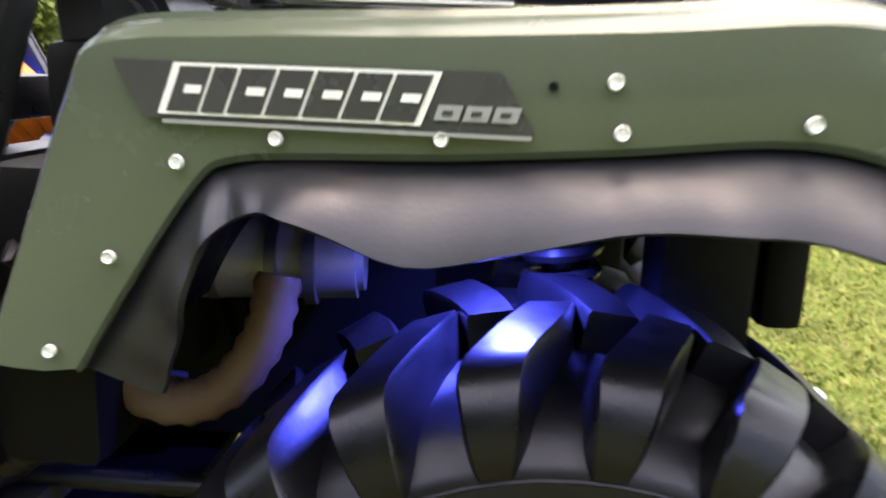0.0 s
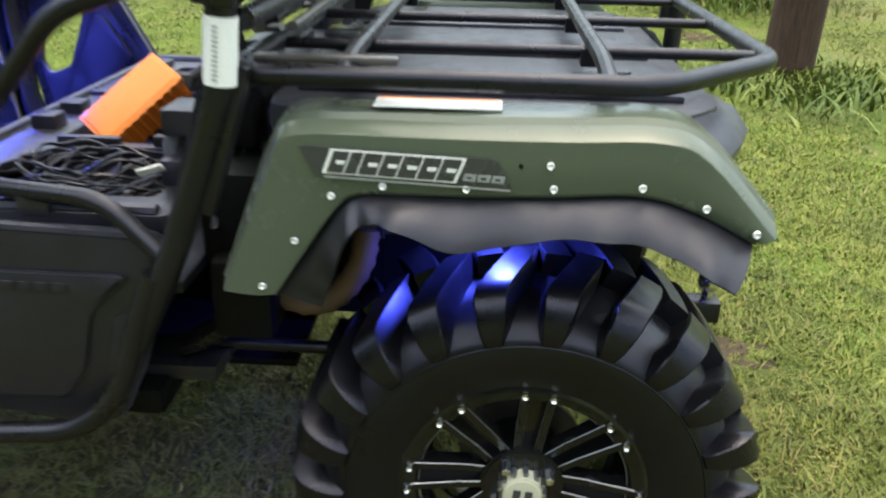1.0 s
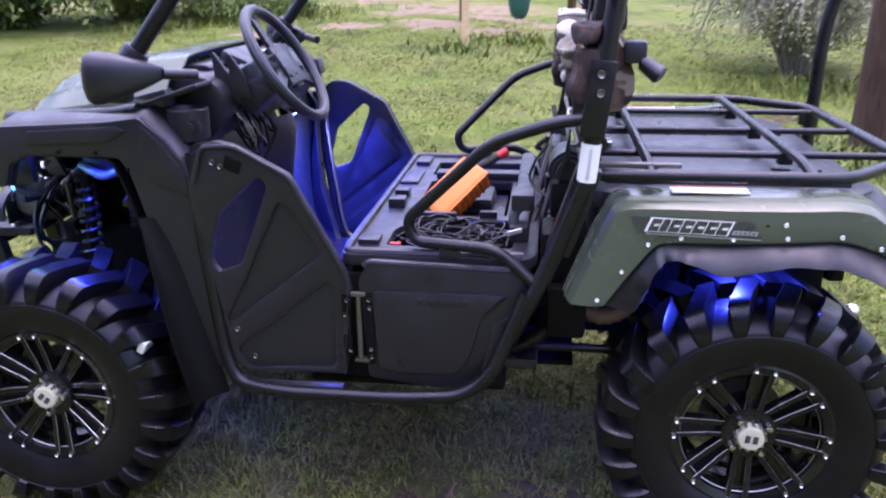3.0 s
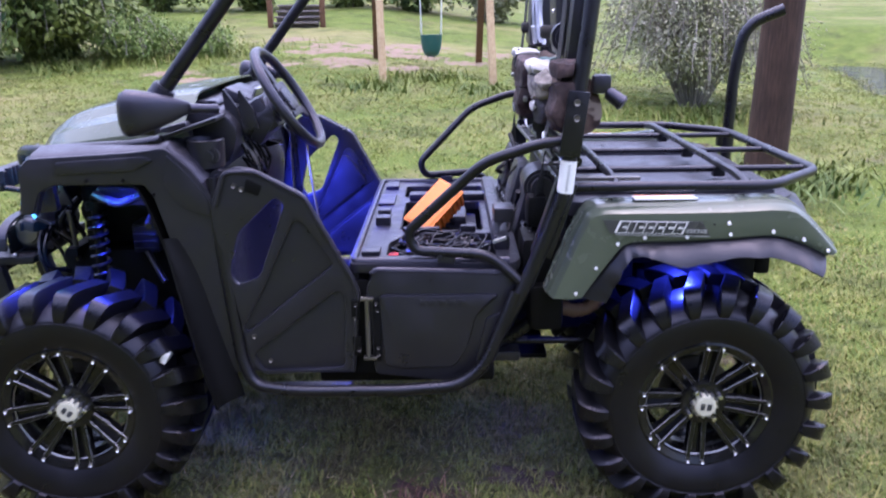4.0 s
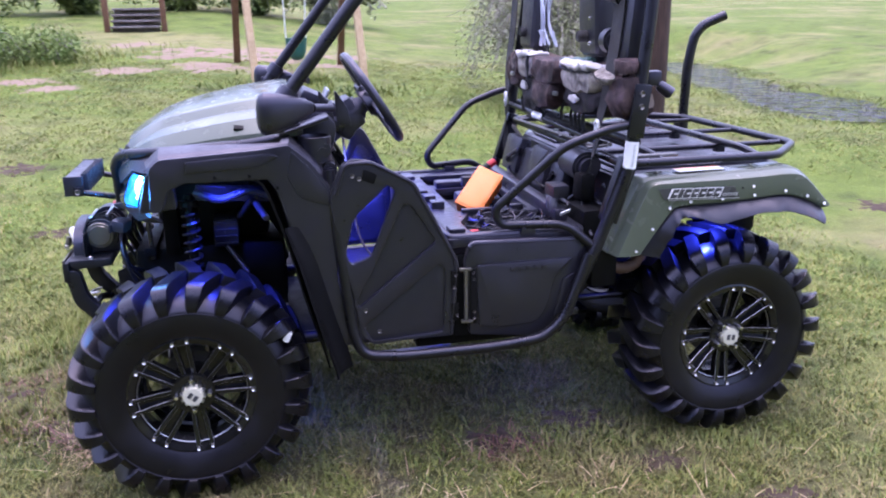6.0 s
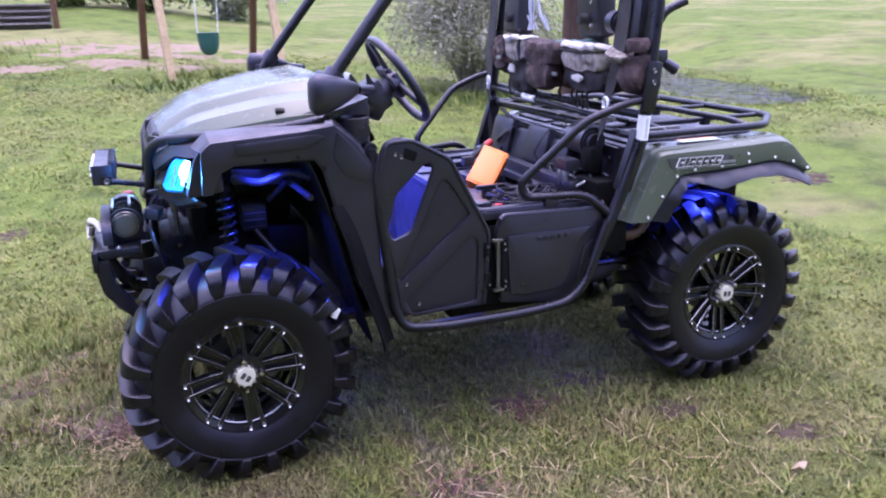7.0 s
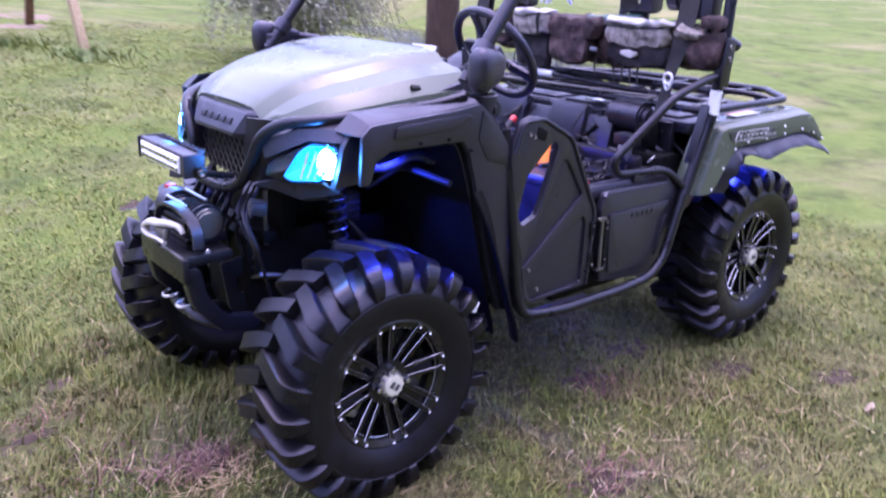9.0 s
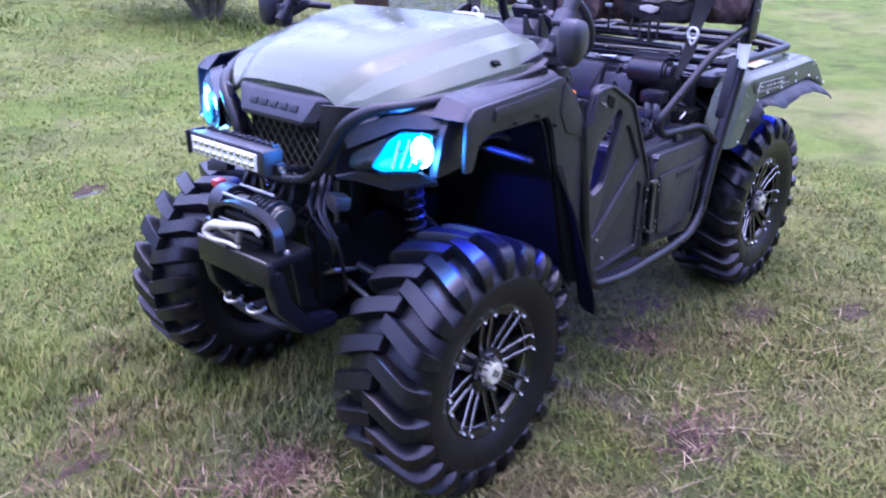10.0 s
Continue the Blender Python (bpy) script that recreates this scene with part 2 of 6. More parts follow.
# Dark foliage for the added, unseen backdrop that dims the near side.
def woods():
    m = Mat("unseen_dark_foliage", 0.8, spec=0.2)
    m.color(m.ramp(m.noise(1.4, 6, 0.7), (0.35, (0.010, 0.018, 0.007)), (0.65, (0.045, 0.065, 0.020)))).bump(m.noise(3, 5), 1.0, 0.5)
    return m.m


DARK_BACKDROP = woods()
LEAFM = worn("dry_pale_leaf", (0.52, 0.42, 0.28), 0.7)


def pond_water():
    m = Mat("rippled_water", 0.02, spec=0.5)
    m.b.inputs["IOR"].default_value = 1.33
    m.color(m.ramp(m.noise(2.5, 4), (0.4, (0.006, 0.008, 0.008)), (0.7, (0.014, 0.017, 0.013)))).bump(m.noise(4.0, 2, 0.5), 1.0, 0.5)
    return m.m


WATER = pond_water()
MUD = worn("wet_mud", (0.045, 0.038, 0.03), 0.22, dust=(0.10, 0.085, 0.06), amount=0.5, grain=60, bump=0.5)
DRYSOIL = worn("dry_pinkish_soil", (0.23, 0.165, 0.125), 0.9, dust=(0.16, 0.16, 0.06), amount=0.8, grain=40, bump=1.0, spec=0.15)
DIRT = worn("bare_red_brown_soil", (0.050, 0.034, 0.022), 0.85, dust=(0.11, 0.082, 0.05), amount=0.8, grain=110, bump=1.0, spec=0.2)


# ---------------------------------------------------------------- mesh helpers
def finish(bm, smooth=35):
    bmesh.ops.recalc_face_normals(bm, faces=bm.faces[:])
    me = bpy.data.meshes.new("mesh")
    bm.to_mesh(me)
    bm.free()
    if smooth:
        me.polygons.foreach_set("use_smooth", [True] * len(me.polygons))
        me.set_sharp_from_angle(angle=radians(smooth))
    return me


def placed(o):
    m = o.matrix_basis.copy()
    return placed(o.parent) @ o.matrix_parent_inverse @ m if o.parent else m


def part(name, bm, material, parent=None, label="", smooth=35):
    """One mesh object out of a bmesh or a mesh, under a thing or under a part."""
    me = bm if isinstance(bm, bpy.types.Mesh) else finish(bm, smooth)
    if not me.materials:
        me.materials.append(material)
    ob = new(name, me)
    if parent:
        ob.parent = parent
        ob.matrix_parent_inverse = placed(parent).inverted()
    if label:
        tagged(ob, label)
    return ob


def thing(name, at, label, category, group="", kind=""):
    e = new(name)
    e.empty_display_size = 0.1
    e.matrix_basis = Matrix.Translation(at)
    return tagged(e, label, category, group, kind)


def xform(bm, m):
    bmesh.ops.transform(bm, matrix=m, verts=bm.verts)
    return bm


def join(*bms):
    out = bms[0]
    for b in bms[1:]:
        me = bpy.data.meshes.new("tmp")
        b.to_mesh(me)
        b.free()
        out.from_mesh(me)
        bpy.data.meshes.remove(me)
    return out


CY = 0.03


def mirrored(bm):
    """A copy on the other side of the vehicle."""
    b = bm.copy()
    for v in b.verts:
        v.co.y = 2 * CY - v.co.y
    bmesh.ops.reverse_faces(b, faces=b.faces[:])
    return b


def both(name, bm, material, parent, label="", smooth=35):
    other = mirrored(bm)
    return part(name, bm, material, parent, label, smooth), part(name, other, material, parent, label, smooth)


def box(cx, cy, cz, sx, sy, sz, bevel=0.004, rot=None, seg=2):
    bm = bmesh.new()
    bmesh.ops.create_cube(bm, size=1)
    bmesh.ops.scale(bm, vec=(sx, sy, sz), verts=bm.verts)
    if bevel:
        bmesh.ops.bevel(bm, geom=bm.edges[:], offset=min(bevel, 0.45 * min(sx, sy, sz)), segments=seg, affect="EDGES", profile=0.6)
    m = Matrix.Translation((cx, cy, cz))
    return xform(bm, m @ rot if rot is not None else m)


def rod(a, b, r, r2=None, seg=12, bevel=0.0):
    a, b = Vector(a), Vector(b)
    bm = bmesh.new()
    bmesh.ops.create_cone(bm, cap_ends=True, segments=seg, radius1=r, radius2=r if r2 is None else r2, depth=(b - a).length)
    if bevel:
        rim = [e for e in bm.edges if abs(e.verts[0].co.z - e.verts[1].co.z) < 1e-6]
        bmesh.ops.bevel(bm, geom=rim, offset=bevel, segments=2, affect="EDGES")
    return xform(bm, Matrix.Translation((a + b) / 2) @ (b - a).to_track_quat("Z", "Y").to_matrix().to_4x4())


def rounded(points, radius, steps=5, closed=False):
    """A polyline with its corners rounded."""
    p = [Vector(q) for q in points]
    out = []
    for i, q in enumerate(p):
        if not closed and i in (0, len(p) - 1):
            out.append(q)
            continue
        a, b = p[i - 1] - q, p[(i + 1) % len(p)] - q
        d = min(radius, 0.48 * a.length, 0.48 * b.length)
        s, e = q + a.normalized() * d, q + b.normalized() * d
        for k in range(steps + 1):
            t = k / steps
            out.append((1 - t) ** 2 * s + 2 * t * (1 - t) * q + t * t * e)
    return out


def sweep(path, r, seg=10, closed=False, flat=1.0):
    """A round bar along a path; r may be one radius or one for each point."""
    p = [Vector(q) for q in path]
    n = len(p)
    rs = [r] * n if isinstance(r, (int, float)) else list(r)
    bm = bmesh.new()
    side, rings = None, []
    for i in range(n):
        if closed:
            d = p[(i + 1) % n] - p[i - 1]
        else:
            d = p[min(i + 1, n - 1)] - p[max(i - 1, 0)]
        d.normalize()
        if side is None:
            side = d.orthogonal().normalized()
            if abs(d.z) < 0.9:
                side = d.cross(Vector((0, 0, 1))).normalized()
        side = (side - d * side.dot(d)).normalized()
        up = side.cross(d)
        rings.append([bm.verts.new(p[i] + rs[i] * (side * math.cos(2 * math.pi * k / seg) + up * flat * math.sin(2 * math.pi * k / seg))) for k in range(seg)])
    for i in range(n if closed else n - 1):
        a, b = rings[i], rings[(i + 1) % n]
        for k in range(seg):
            bm.faces.new((a[k], a[(k + 1) % seg], b[(k + 1) % seg], b[k]))
    if not closed:
        bm.faces.new(rings[0][::-1])
        bm.faces.new(rings[-1])
    return bm


def pipe(points, r, bend=0.05, seg=10, closed=False):
    return sweep(rounded(points, bend, 5, closed), r, seg, closed)


def smoothline(points, n):
    """n points on a smooth line through the given ones (any dimension)."""
    p = np.array(points, float)
    p = np.vstack([2 * p[0] - p[1], p, 2 * p[-1] - p[-2]])
    out = []
    for u in np.linspace(0, len(p) - 3.000001, n):
        i, t = int(u), u - int(u)
        a, b, c, d = p[i:i + 4]
        out.append(0.5 * (2 * b + (c - a) * t + (2 * a - 5 * b + 4 * c - d) * t * t + (3 * b - a - 3 * c + d) * t ** 3))
    return np.array(out)


def skin(rows, thick=0.0, close_u=False):
    """A surface over rows of points; with thick it becomes a shell."""
    bm = bmesh.new()
    g = [[bm.verts.new(tuple(q)) for q in r] for r in rows]
    for i in range(len(g) - 1):
        m = len(g[i])
        for k in range(m if close_u else m - 1):
            bm.faces.new((g[i][k], g[i][(k + 1) % m], g[i + 1][(k + 1) % m], g[i + 1][k]))
    if thick:
        bmesh.ops.recalc_face_normals(bm, faces=bm.faces[:])
        bmesh.ops.solidify(bm, geom=bm.faces[:], thickness=thick)
    return bm


def plate(outline, y0, y1, holes=(), bevel=0.006, corner=0.012):
    """A panel with rounded corners, cut out of the x-z plane between y0 and y1, with holes through it."""
    bm = bmesh.new()
    loops = []
    for k, ring in enumerate((outline, *holes)):
        pts = rounded([(x, 0, z) for x, z in ring], corner, 3, True)
        vs = [bm.verts.new((q.x, y0, q.z)) for q in pts]
        loops.append([bm.edges.new((vs[i], vs[(i + 1) % len(vs)])) for i in range(len(vs))])
    bmesh.ops.triangle_fill(bm, use_beauty=True, use_dissolve=False, edges=[e for l in loops for e in l], normal=(0, -1, 0))
    bmesh.ops.recalc_face_normals(bm, faces=bm.faces[:])
    front = bm.faces[:]
    ext = bmesh.ops.extrude_face_region(bm, geom=front)
    for v in ext["geom"]:
        if isinstance(v, bmesh.types.BMVert):
            v.co.y = y1
    bmesh.ops.recalc_face_normals(bm, faces=bm.faces[:])
    if bevel:
        bm.normal_update()
        edges = [e for e in bm.edges if len(e.link_faces) == 2 and e.calc_face_angle(0) > 0.9 and abs(e.verts[0].co.y - e.verts[1].co.y) < 1e-5]
        bmesh.ops.bevel(bm, geom=edges, offset=bevel, segments=2, affect="EDGES", profile=0.6)
    return bm


def bolt(at, axis, r=0.008, h=0.006):
    """A hexagon-socket bolt head whose top looks along axis."""
    bm = bmesh.new()
    bmesh.ops.create_cone(bm, cap_ends=True, segments=12, radius1=r, radius2=r * 0.8, depth=h)
    top = max(bm.faces, key=lambda f: f.calc_center_median().z)
    bmesh.ops.inset_region(bm, faces=[top], thickness=r * 0.35)
    bmesh.ops.translate(bm, vec=(0, 0, -h * 0.4), verts=top.verts[:])
    return xform(bm, Matrix.Translation(at) @ Vector(axis).to_track_quat("Z", "Y").to_matrix().to_4x4())


def spring(a, b, r, wire, turns, seg=6):
    a, b = Vector(a), Vector(b)
    d = (b - a).normalized()
    s = d.orthogonal().normalized()
    u = d.cross(s)
    n = turns * 12
    pts = [a + (b - a) * (i / n) + r * (s * math.cos(2 * math.pi * i / 12) + u * math.sin(2 * math.pi * i / 12)) for i in range(n + 1)]
    return sweep(pts, wire, seg)


# ---------------------------------------------------------------- ground
def rise(x, y):
    """The lawn is level round the vehicle and climbs gently behind it."""
    d = y - 0.7
    z = 0.0 if d < 0 else (0.0415 * d * d if d < 1 else 0.0415 + 0.083 * (d - 1))
    if d > 15:
        z = 0.083 * 15 + 0.06 * (min(d, 120) - 15)
    z *= min(1.12, max(0.75, 1 - 0.08 * x))
    d = ditch(x, y)
    t = ease((3.2 - d) / 2.3)
    z = z * (1 - t) + (POND_Z + 0.075) * t
    return z - 0.19 * ease((0.74 - d) / 0.3)


def ease(t):
    t = min(1.0, max(0.0, t))
    return t * t * (3 - 2 * t)


POND_Z = 0.20
DITCH = [(6.08, 5.15), (6.2, 5.5), (6.45, 6.8), (6.75, 8.1), (7.2, 9.8), (7.95, 12.0), (8.4, 14.0)]


def ditch(x, y):
    """Distance to the line of the water, with a wavering edge."""
    best = 99.0
    if x < 1.5 or x > 14 or y < -1 or y > 20:
        return best
    for (ax, ay), (bx, by) in zip(DITCH, DITCH[1:]):
        ux, uy = bx - ax, by - ay
        k = min(1.0, max(0.0, ((x - ax) * ux + (y - ay) * uy) / (ux * ux + uy * uy)))
        best = min(best, math.hypot(x - ax - k * ux, y - ay - k * uy))
    return best - 0.12 * ease((8.8 - y) / 2.8) + 0.30 * noise.noise((x * 1.3, y * 1.3, 7)) + 0.12 * noise.noise((x * 4, y * 4, 2))


def lawn_height(x, y):
    z = rise(x, y)
    near = 1.0 if abs(x) < 12 and -6 < y < 16 else 0.3
    return z + near * (0.022 * noise.noise((x * 1.7, y * 1.7, 0)) + 0.008 * noise.noise((x * 7, y * 7, 3))) - 0.044


def build_ground():
    us = np.linspace(-1, 1, 261)
    xs = 0.3 + 9 * us + 700 * np.sign(us) * np.abs(us) ** 9
    ys = 2.5 + 9 * us + 700 * np.sign(us) * np.abs(us) ** 9
    n = len(us)
    verts = [(x, y, lawn_height(x, y)) for y in ys for x in xs]
    faces = [(j * n + i, j * n + i + 1, (j + 1) * n + i + 1, (j + 1) * n + i) for j in range(n - 1) for i in range(n - 1)]
    me = bpy.data.meshes.new("ground")
    me.from_pydata(verts, [], faces)
    me.polygons.foreach_set("use_smooth", [True] * len(me.polygons))
    me.materials.append(SOIL)
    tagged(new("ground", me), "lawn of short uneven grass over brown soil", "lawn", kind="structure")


def scatter_blades(name, label, spots, material, category, lo, hi, width, lean=0.5, kind="stuff"):
    """Bent, tapered blades in one mesh: spots are rows of x, y, z."""
    rng = np.random.default_rng(len(spots))
    n = len(spots)
    p = np.asarray(spots, float)
    h = rng.uniform(lo, hi, n) * rng.uniform(0.7, 1.25, n)
    a = rng.uniform(0, 2 * np.pi, n)
    d = np.stack([np.cos(a), np.sin(a), np.zeros(n)], 1)
    s = np.stack([-np.sin(a), np.cos(a), np.zeros(n)], 1)
    w = (width * rng.uniform(0.6, 1.3, n))[:, None]
    l = (lean * h * rng.uniform(0.1, 1.6, n))[:, None]
    up = np.array([0, 0, 1.0])
    v = np.stack([p - s * w, p + s * w, p + d * l * 0.35 + up * h[:, None] * 0.55 - s * w * 0.8, p + d * l * 0.35 + up * h[:, None] * 0.55 + s * w * 0.8, p + d * l + up * h[:, None] * 0.93], 1).reshape(-1, 3)
    base = np.arange(n)[:, None] * 5
    quads = (base + np.array([0, 1, 3, 2])).ravel()
    tris = (base + np.array([2, 3, 4])).ravel()
    me = bpy.data.meshes.new(name)
    me.vertices.add(len(v))
    me.vertices.foreach_set("co", v.ravel())
    me.loops.add(len(quads) + len(tris))
    me.loops.foreach_set("vertex_index", np.concatenate([quads, tris]))
    me.polygons.add(2 * n)
    me.polygons.foreach_set("loop_start", np.concatenate([np.arange(n) * 4, 4 * n + np.arange(n) * 3]))
    me.update(calc_edges=True)
    me.materials.append(material)
    return tagged(new(name, me), label, category, kind=kind)


BARE = [(-1.3, 9.5, 0.7), (-0.35, 9.1, 0.5), (0.45, 9.9, 0.5), (-2.4, 9.3, 0.6), (-1.9, 10.5, 0.8), (-0.6, 10.6, 0.8), (-3.1, 8.0, 0.4), (-0.36, -0.97, 0.16), (0.62, -0.75, 0.14), (0.9, -1.05, 0.13), (-1.55, 0.07, 0.13), (-1.28, -0.12, 0.11), (-1.72, 0.38, 0.12), (-1.33, 0.85, 0.12), (-1.52, 0.70, 0.10), (3.9, 2.0, 0.30), (0.12, -0.48, 0.15), (0.45, -0.38, 0.16), (1.5, 0.5, 0.2), (-2.0, 2.6, 0.22), (2.4, 4.8, 0.3), (-0.57, 2.55, 0.14), (-2.6, 4.3, 0.3), (-1.5, 11.2, 0.85), (-0.3, 11.5, 0.75), (0.9, 11.0, 0.6), (-2.6, 12.0, 0.6), (-3.6, 8.6, 0.5)]


def bared(x, y):
    """How bare of grass the lawn is."""
    return max(ease((r * 1.25 - math.hypot(x - cx, (y - cy) * 1.5) + 0.5 * r * noise.noise((x * 9, y * 9, 1))) / (0.5 * r)) for cx, cy, r in BARE)


def lawn_spots(n, x0, x1, y0, y1, seed, clump=0.55, bare=0.1):
    """Blade places that gather in clumps and leave worn patches."""
    rng = np.random.default_rng(seed)
    out = []
    while len(out) < n:
        x, y = rng.uniform(x0, x1), rng.uniform(y0, y1)
        k = noise.noise((x * 1.1, y * 1.1, 5)) + 0.7 * noise.noise((x * 4, y * 4, 9))
        edge = min(x - x0, x1 - x, y1 - y, y - y0) / min(0.9, 0.3 * (x1 - x0))
        if edge < 1 and rng.random() > edge:
            continue
        if ditch(x, y) < 0.52 or rng.random() > max(0.3 * clump, clump + k) or rng.random() < (0.65 if y < 6 else 0.8) * bared(x, y):
            continue
        m = 1 if rng.random() < 0.6 else 5
        for _ in range(m):
            xx, yy = x + rng.normal(0, 0.012), y + rng.normal(0, 0.012)
            out.append((xx, yy, lawn_height(xx, yy) - 0.004))
    return out[:n]


build_ground()
scatter_blades("grass", "short green and straw-coloured lawn grass around the vehicle", lawn_spots(400000, -4.0, 3.2, -2.6, 3.2, 1, 0.8), GRASS, "grass", 0.010, 0.032, 0.0026, 1.2)
scatter_blades("grass", "lawn grass on the slope behind the vehicle", lawn_spots(220000, -6.5, 7.5, 2.7, 11.0, 2, 0.7), GRASS, "grass", 0.012, 0.034, 0.0032, 1.5)
scatter_blades("grass", "longer wet grass in front of the vehicle", lawn_spots(16000, -1.9, -0.45, -0.25, 1.3, 17, 0.15), GRASS, "grass", 0.03, 0.075, 0.0026, 0.7)
scatter_blades("grass", "longer tufts of fresh green grass", lawn_spots(9000, -3.0, 2.4, -1.7, 1.6, 3, 0.06), GRASS, "grass", 0.025, 0.06, 0.0024, 1.0)


def build_dark_backdrop():
    """An unseen leafy backdrop, added on the open side to darken the vehicle's reflections."""
    rows = []
    for j in range(15):
        row = []
        for k in range(97):
            a = radians(205 + 85 * k / 96)
            top = 6.0 + 1.6 * noise.noise((k * 0.23, 0, 4)) + 0.7 * noise.noise((k * 0.9, 1, 4))
            z = top * j / 14 - 0.3
            r = 13.0 + 1.0 * noise.noise((k * 0.35, z * 0.7, 1)) + 0.5 * noise.noise((k * 1.1, z * 1.7, 8)) + 2.2 * max(0.0, j / 14 - 0.6) ** 2 * 6
            row.append((r * math.cos(a), r * math.sin(a), z))
        rows.append(row)
    tagged(part("backdrop", skin(rows, 0.5), DARK_BACKDROP), "unseen dark leafy backdrop added to darken the vehicle's near side", "woods", kind="structure")


build_dark_backdrop()


def flat_patch(name, cx, cy, rx, ry, z, material, label, category, seed, kind="structure"):
    bm = bmesh.new()
    n = 48
    c = bm.verts.new((cx, cy, z))
    ring = []
    for k in range(n):
        a = 2 * math.pi * k / n
        r = 1 + 0.35 * noise.noise((2 * math.cos(a) + seed, 2 * math.sin(a), seed))
        ring.append(bm.verts.new((cx + rx * r * math.cos(a), cy + ry * r * math.sin(a), z)))
    for k in range(n):
        bm.faces.new((c, ring[k], ring[(k + 1) % n]))
    return tagged(part(name, bm, material), label, category, kind=kind)


def build_pond():
    rows = []
    for k, (x, y) in enumerate(smoothline([(5.92, 4.70)] + DITCH + [(8.7, 15.0)], 40)):
        half = min(1.15, 0.35 + 0.30 * k)
        rows.append([(x + u * half, y - 0.4 * u * half, POND_Z) for u in (-1.0, -0.5, 0.5, 1.0)])
    tagged(part("water", skin(rows), WATER), "narrow strip of dark rippled water between grass banks", "pond", kind="structure")


build_pond()


def bank_spots():
    rng = np.random.default_rng(31)
    out = []
    while len(out) < 8000:
        x, y = rng.uniform(4.2, 10), rng.uniform(2.6, 15)
        d = ditch(x, y)
        if 0.50 < d < 1.1 and rng.random() < 0.9 - abs(d - 0.74) * 2.0:
            out.append((x, y, max(POND_Z - 0.02, lawn_height(x, y) - 0.005)))
    return out


scatter_blades("bank_grass", "longer wet grass along the water's edge", bank_spots(), GRASS, "grass", 0.025, 0.07, 0.004, 1.1)


def soil_patch(cx, cy, r, seed):
    """A low ragged heap of bare soil whose rim sinks into the lawn."""
    rows = []
    for i in range(13):
        t = i / 12
        row = []
        for k in range(72):
            a = 2 * math.pi * k / 72
            rr = r * t * (1 + 0.5 * noise.noise((2.2 * math.cos(a) + seed, 2.2 * math.sin(a), seed)) + 0.3 * noise.noise((8 * math.cos(a) + seed, 8 * math.sin(a), seed)))
            x, y = cx + rr * math.cos(a), cy + 0.68 * rr * math.sin(a)
            row.append((x, y, lawn_height(x, y) + 0.005 * (1 - t ** 2 * 2.0) + 0.010 * noise.noise((x * 26, y * 26, seed))))
        rows.append(row)
    tagged(part("bare_soil", skin(rows, 0, True), DRYSOIL if cy > 6 else DIRT), "worn patch of bare reddish brown soil in the lawn", "soil", kind="structure")


for k, (x, y, r) in enumerate(BARE):
    soil_patch(x, y, r, 3.7 * k)


# ---------------------------------------------------------------- the utility vehicle
utv = thing("utility_vehicle", (0, CY, 0), "lifted olive green utility vehicle with mud tyres, seat taken out", "utility vehicle")


def revolve(profile, seg=72):
    """Turn (radius, y) points round the y axis."""
    bm = bmesh.new()
    rings = []
    for r, y in profile:
        rings.append([bm.verts.new((r * math.cos(2 * math.pi * k / seg), y, r * math.sin(2 * math.pi * k / seg))) for k in range(seg)])
    for a, b in zip(rings, rings[1:]):
        for k in range(seg):
            bm.faces.new((a[k], a[(k + 1) % seg], b[(k + 1) % seg], b[k]))
    return bm


TW = 0.235                        # width of a tyre
LUGS = 22                         # lugs round each side of a tyre


def tyre_mesh():
    half = [(0.188, 0.012), (0.196, -0.004), (0.225, -0.020), (0.262, -0.026), (0.283, -0.025), (0.290, -0.021), (0.311, -0.003), (0.326, 0.024), (0.333, 0.062), (0.335, TW / 2)]
    bm = revolve(half + [(r, TW - y) for r, y in half[-2::-1]], 80)
    for y, r in ((-0.0235, 0.258), (-0.0255, 0.279)):
        ring = [(r * math.cos(2 * math.pi * k / 64), y, r * math.sin(2 * math.pi * k / 64)) for k in range(64)]
        bm = join(bm, sweep(ring, 0.0018, 5, True))
    return finish(bm, 30)


def lug_mesh(inner):
    """One curved lug from the middle of the tread over the shoulder, at the angle 0."""
    secs = (((0.5 * TW + 0.016, 0.326), (0.5 * TW + 0.012, 0.368), 0.0, 3.5),
            ((0.5 * TW - 0.03, 0.324), (0.5 * TW - 0.03, 0.371), 2.0, 3.9),
            ((0.034, 0.318), (0.030, 0.370), 5.6, 4.1),
            ((0.006, 0.306), (-0.006, 0.364), 8.0, 4.3),
            ((-0.006, 0.296), (-0.027, 0.338), 8.7, 3.9),
            ((-0.014, 0.286), (-0.034, 0.304), 9.2, 3.2),
            ((-0.016, 0.276), (-0.030, 0.284), 9.4, 2.5))
    bm = bmesh.new()
    prev = None
    for ly, lr, hy, hr, off, hw in smoothline([(*lo, *hi, off, hw) for lo, hi, off, hw in secs], 17):
        lo, hi, mid = (ly, lr), (hy, hr), (hy + 0.10 * (ly - hy), hr + 0.10 * (lr - hr))
        ring = []
        for (y, r), da in ((lo, -hw * 1.22), (mid, -hw * 0.98), (hi, -hw * 0.86), (hi, hw * 0.86), (mid, hw * 0.98), (lo, hw * 1.22)):
            a = radians(off + da)
            ring.append(bm.verts.new((r * math.cos(a), TW - y if inner else y, r * math.sin(a))))
        if prev:
            for i in range(5):
                bm.faces.new((prev[i], prev[i + 1], ring[i + 1], ring[i]))
        else:
            bm.faces.new(ring)
        prev = ring
    bm.faces.new(prev[::-1])
    return finish(bm, 30)


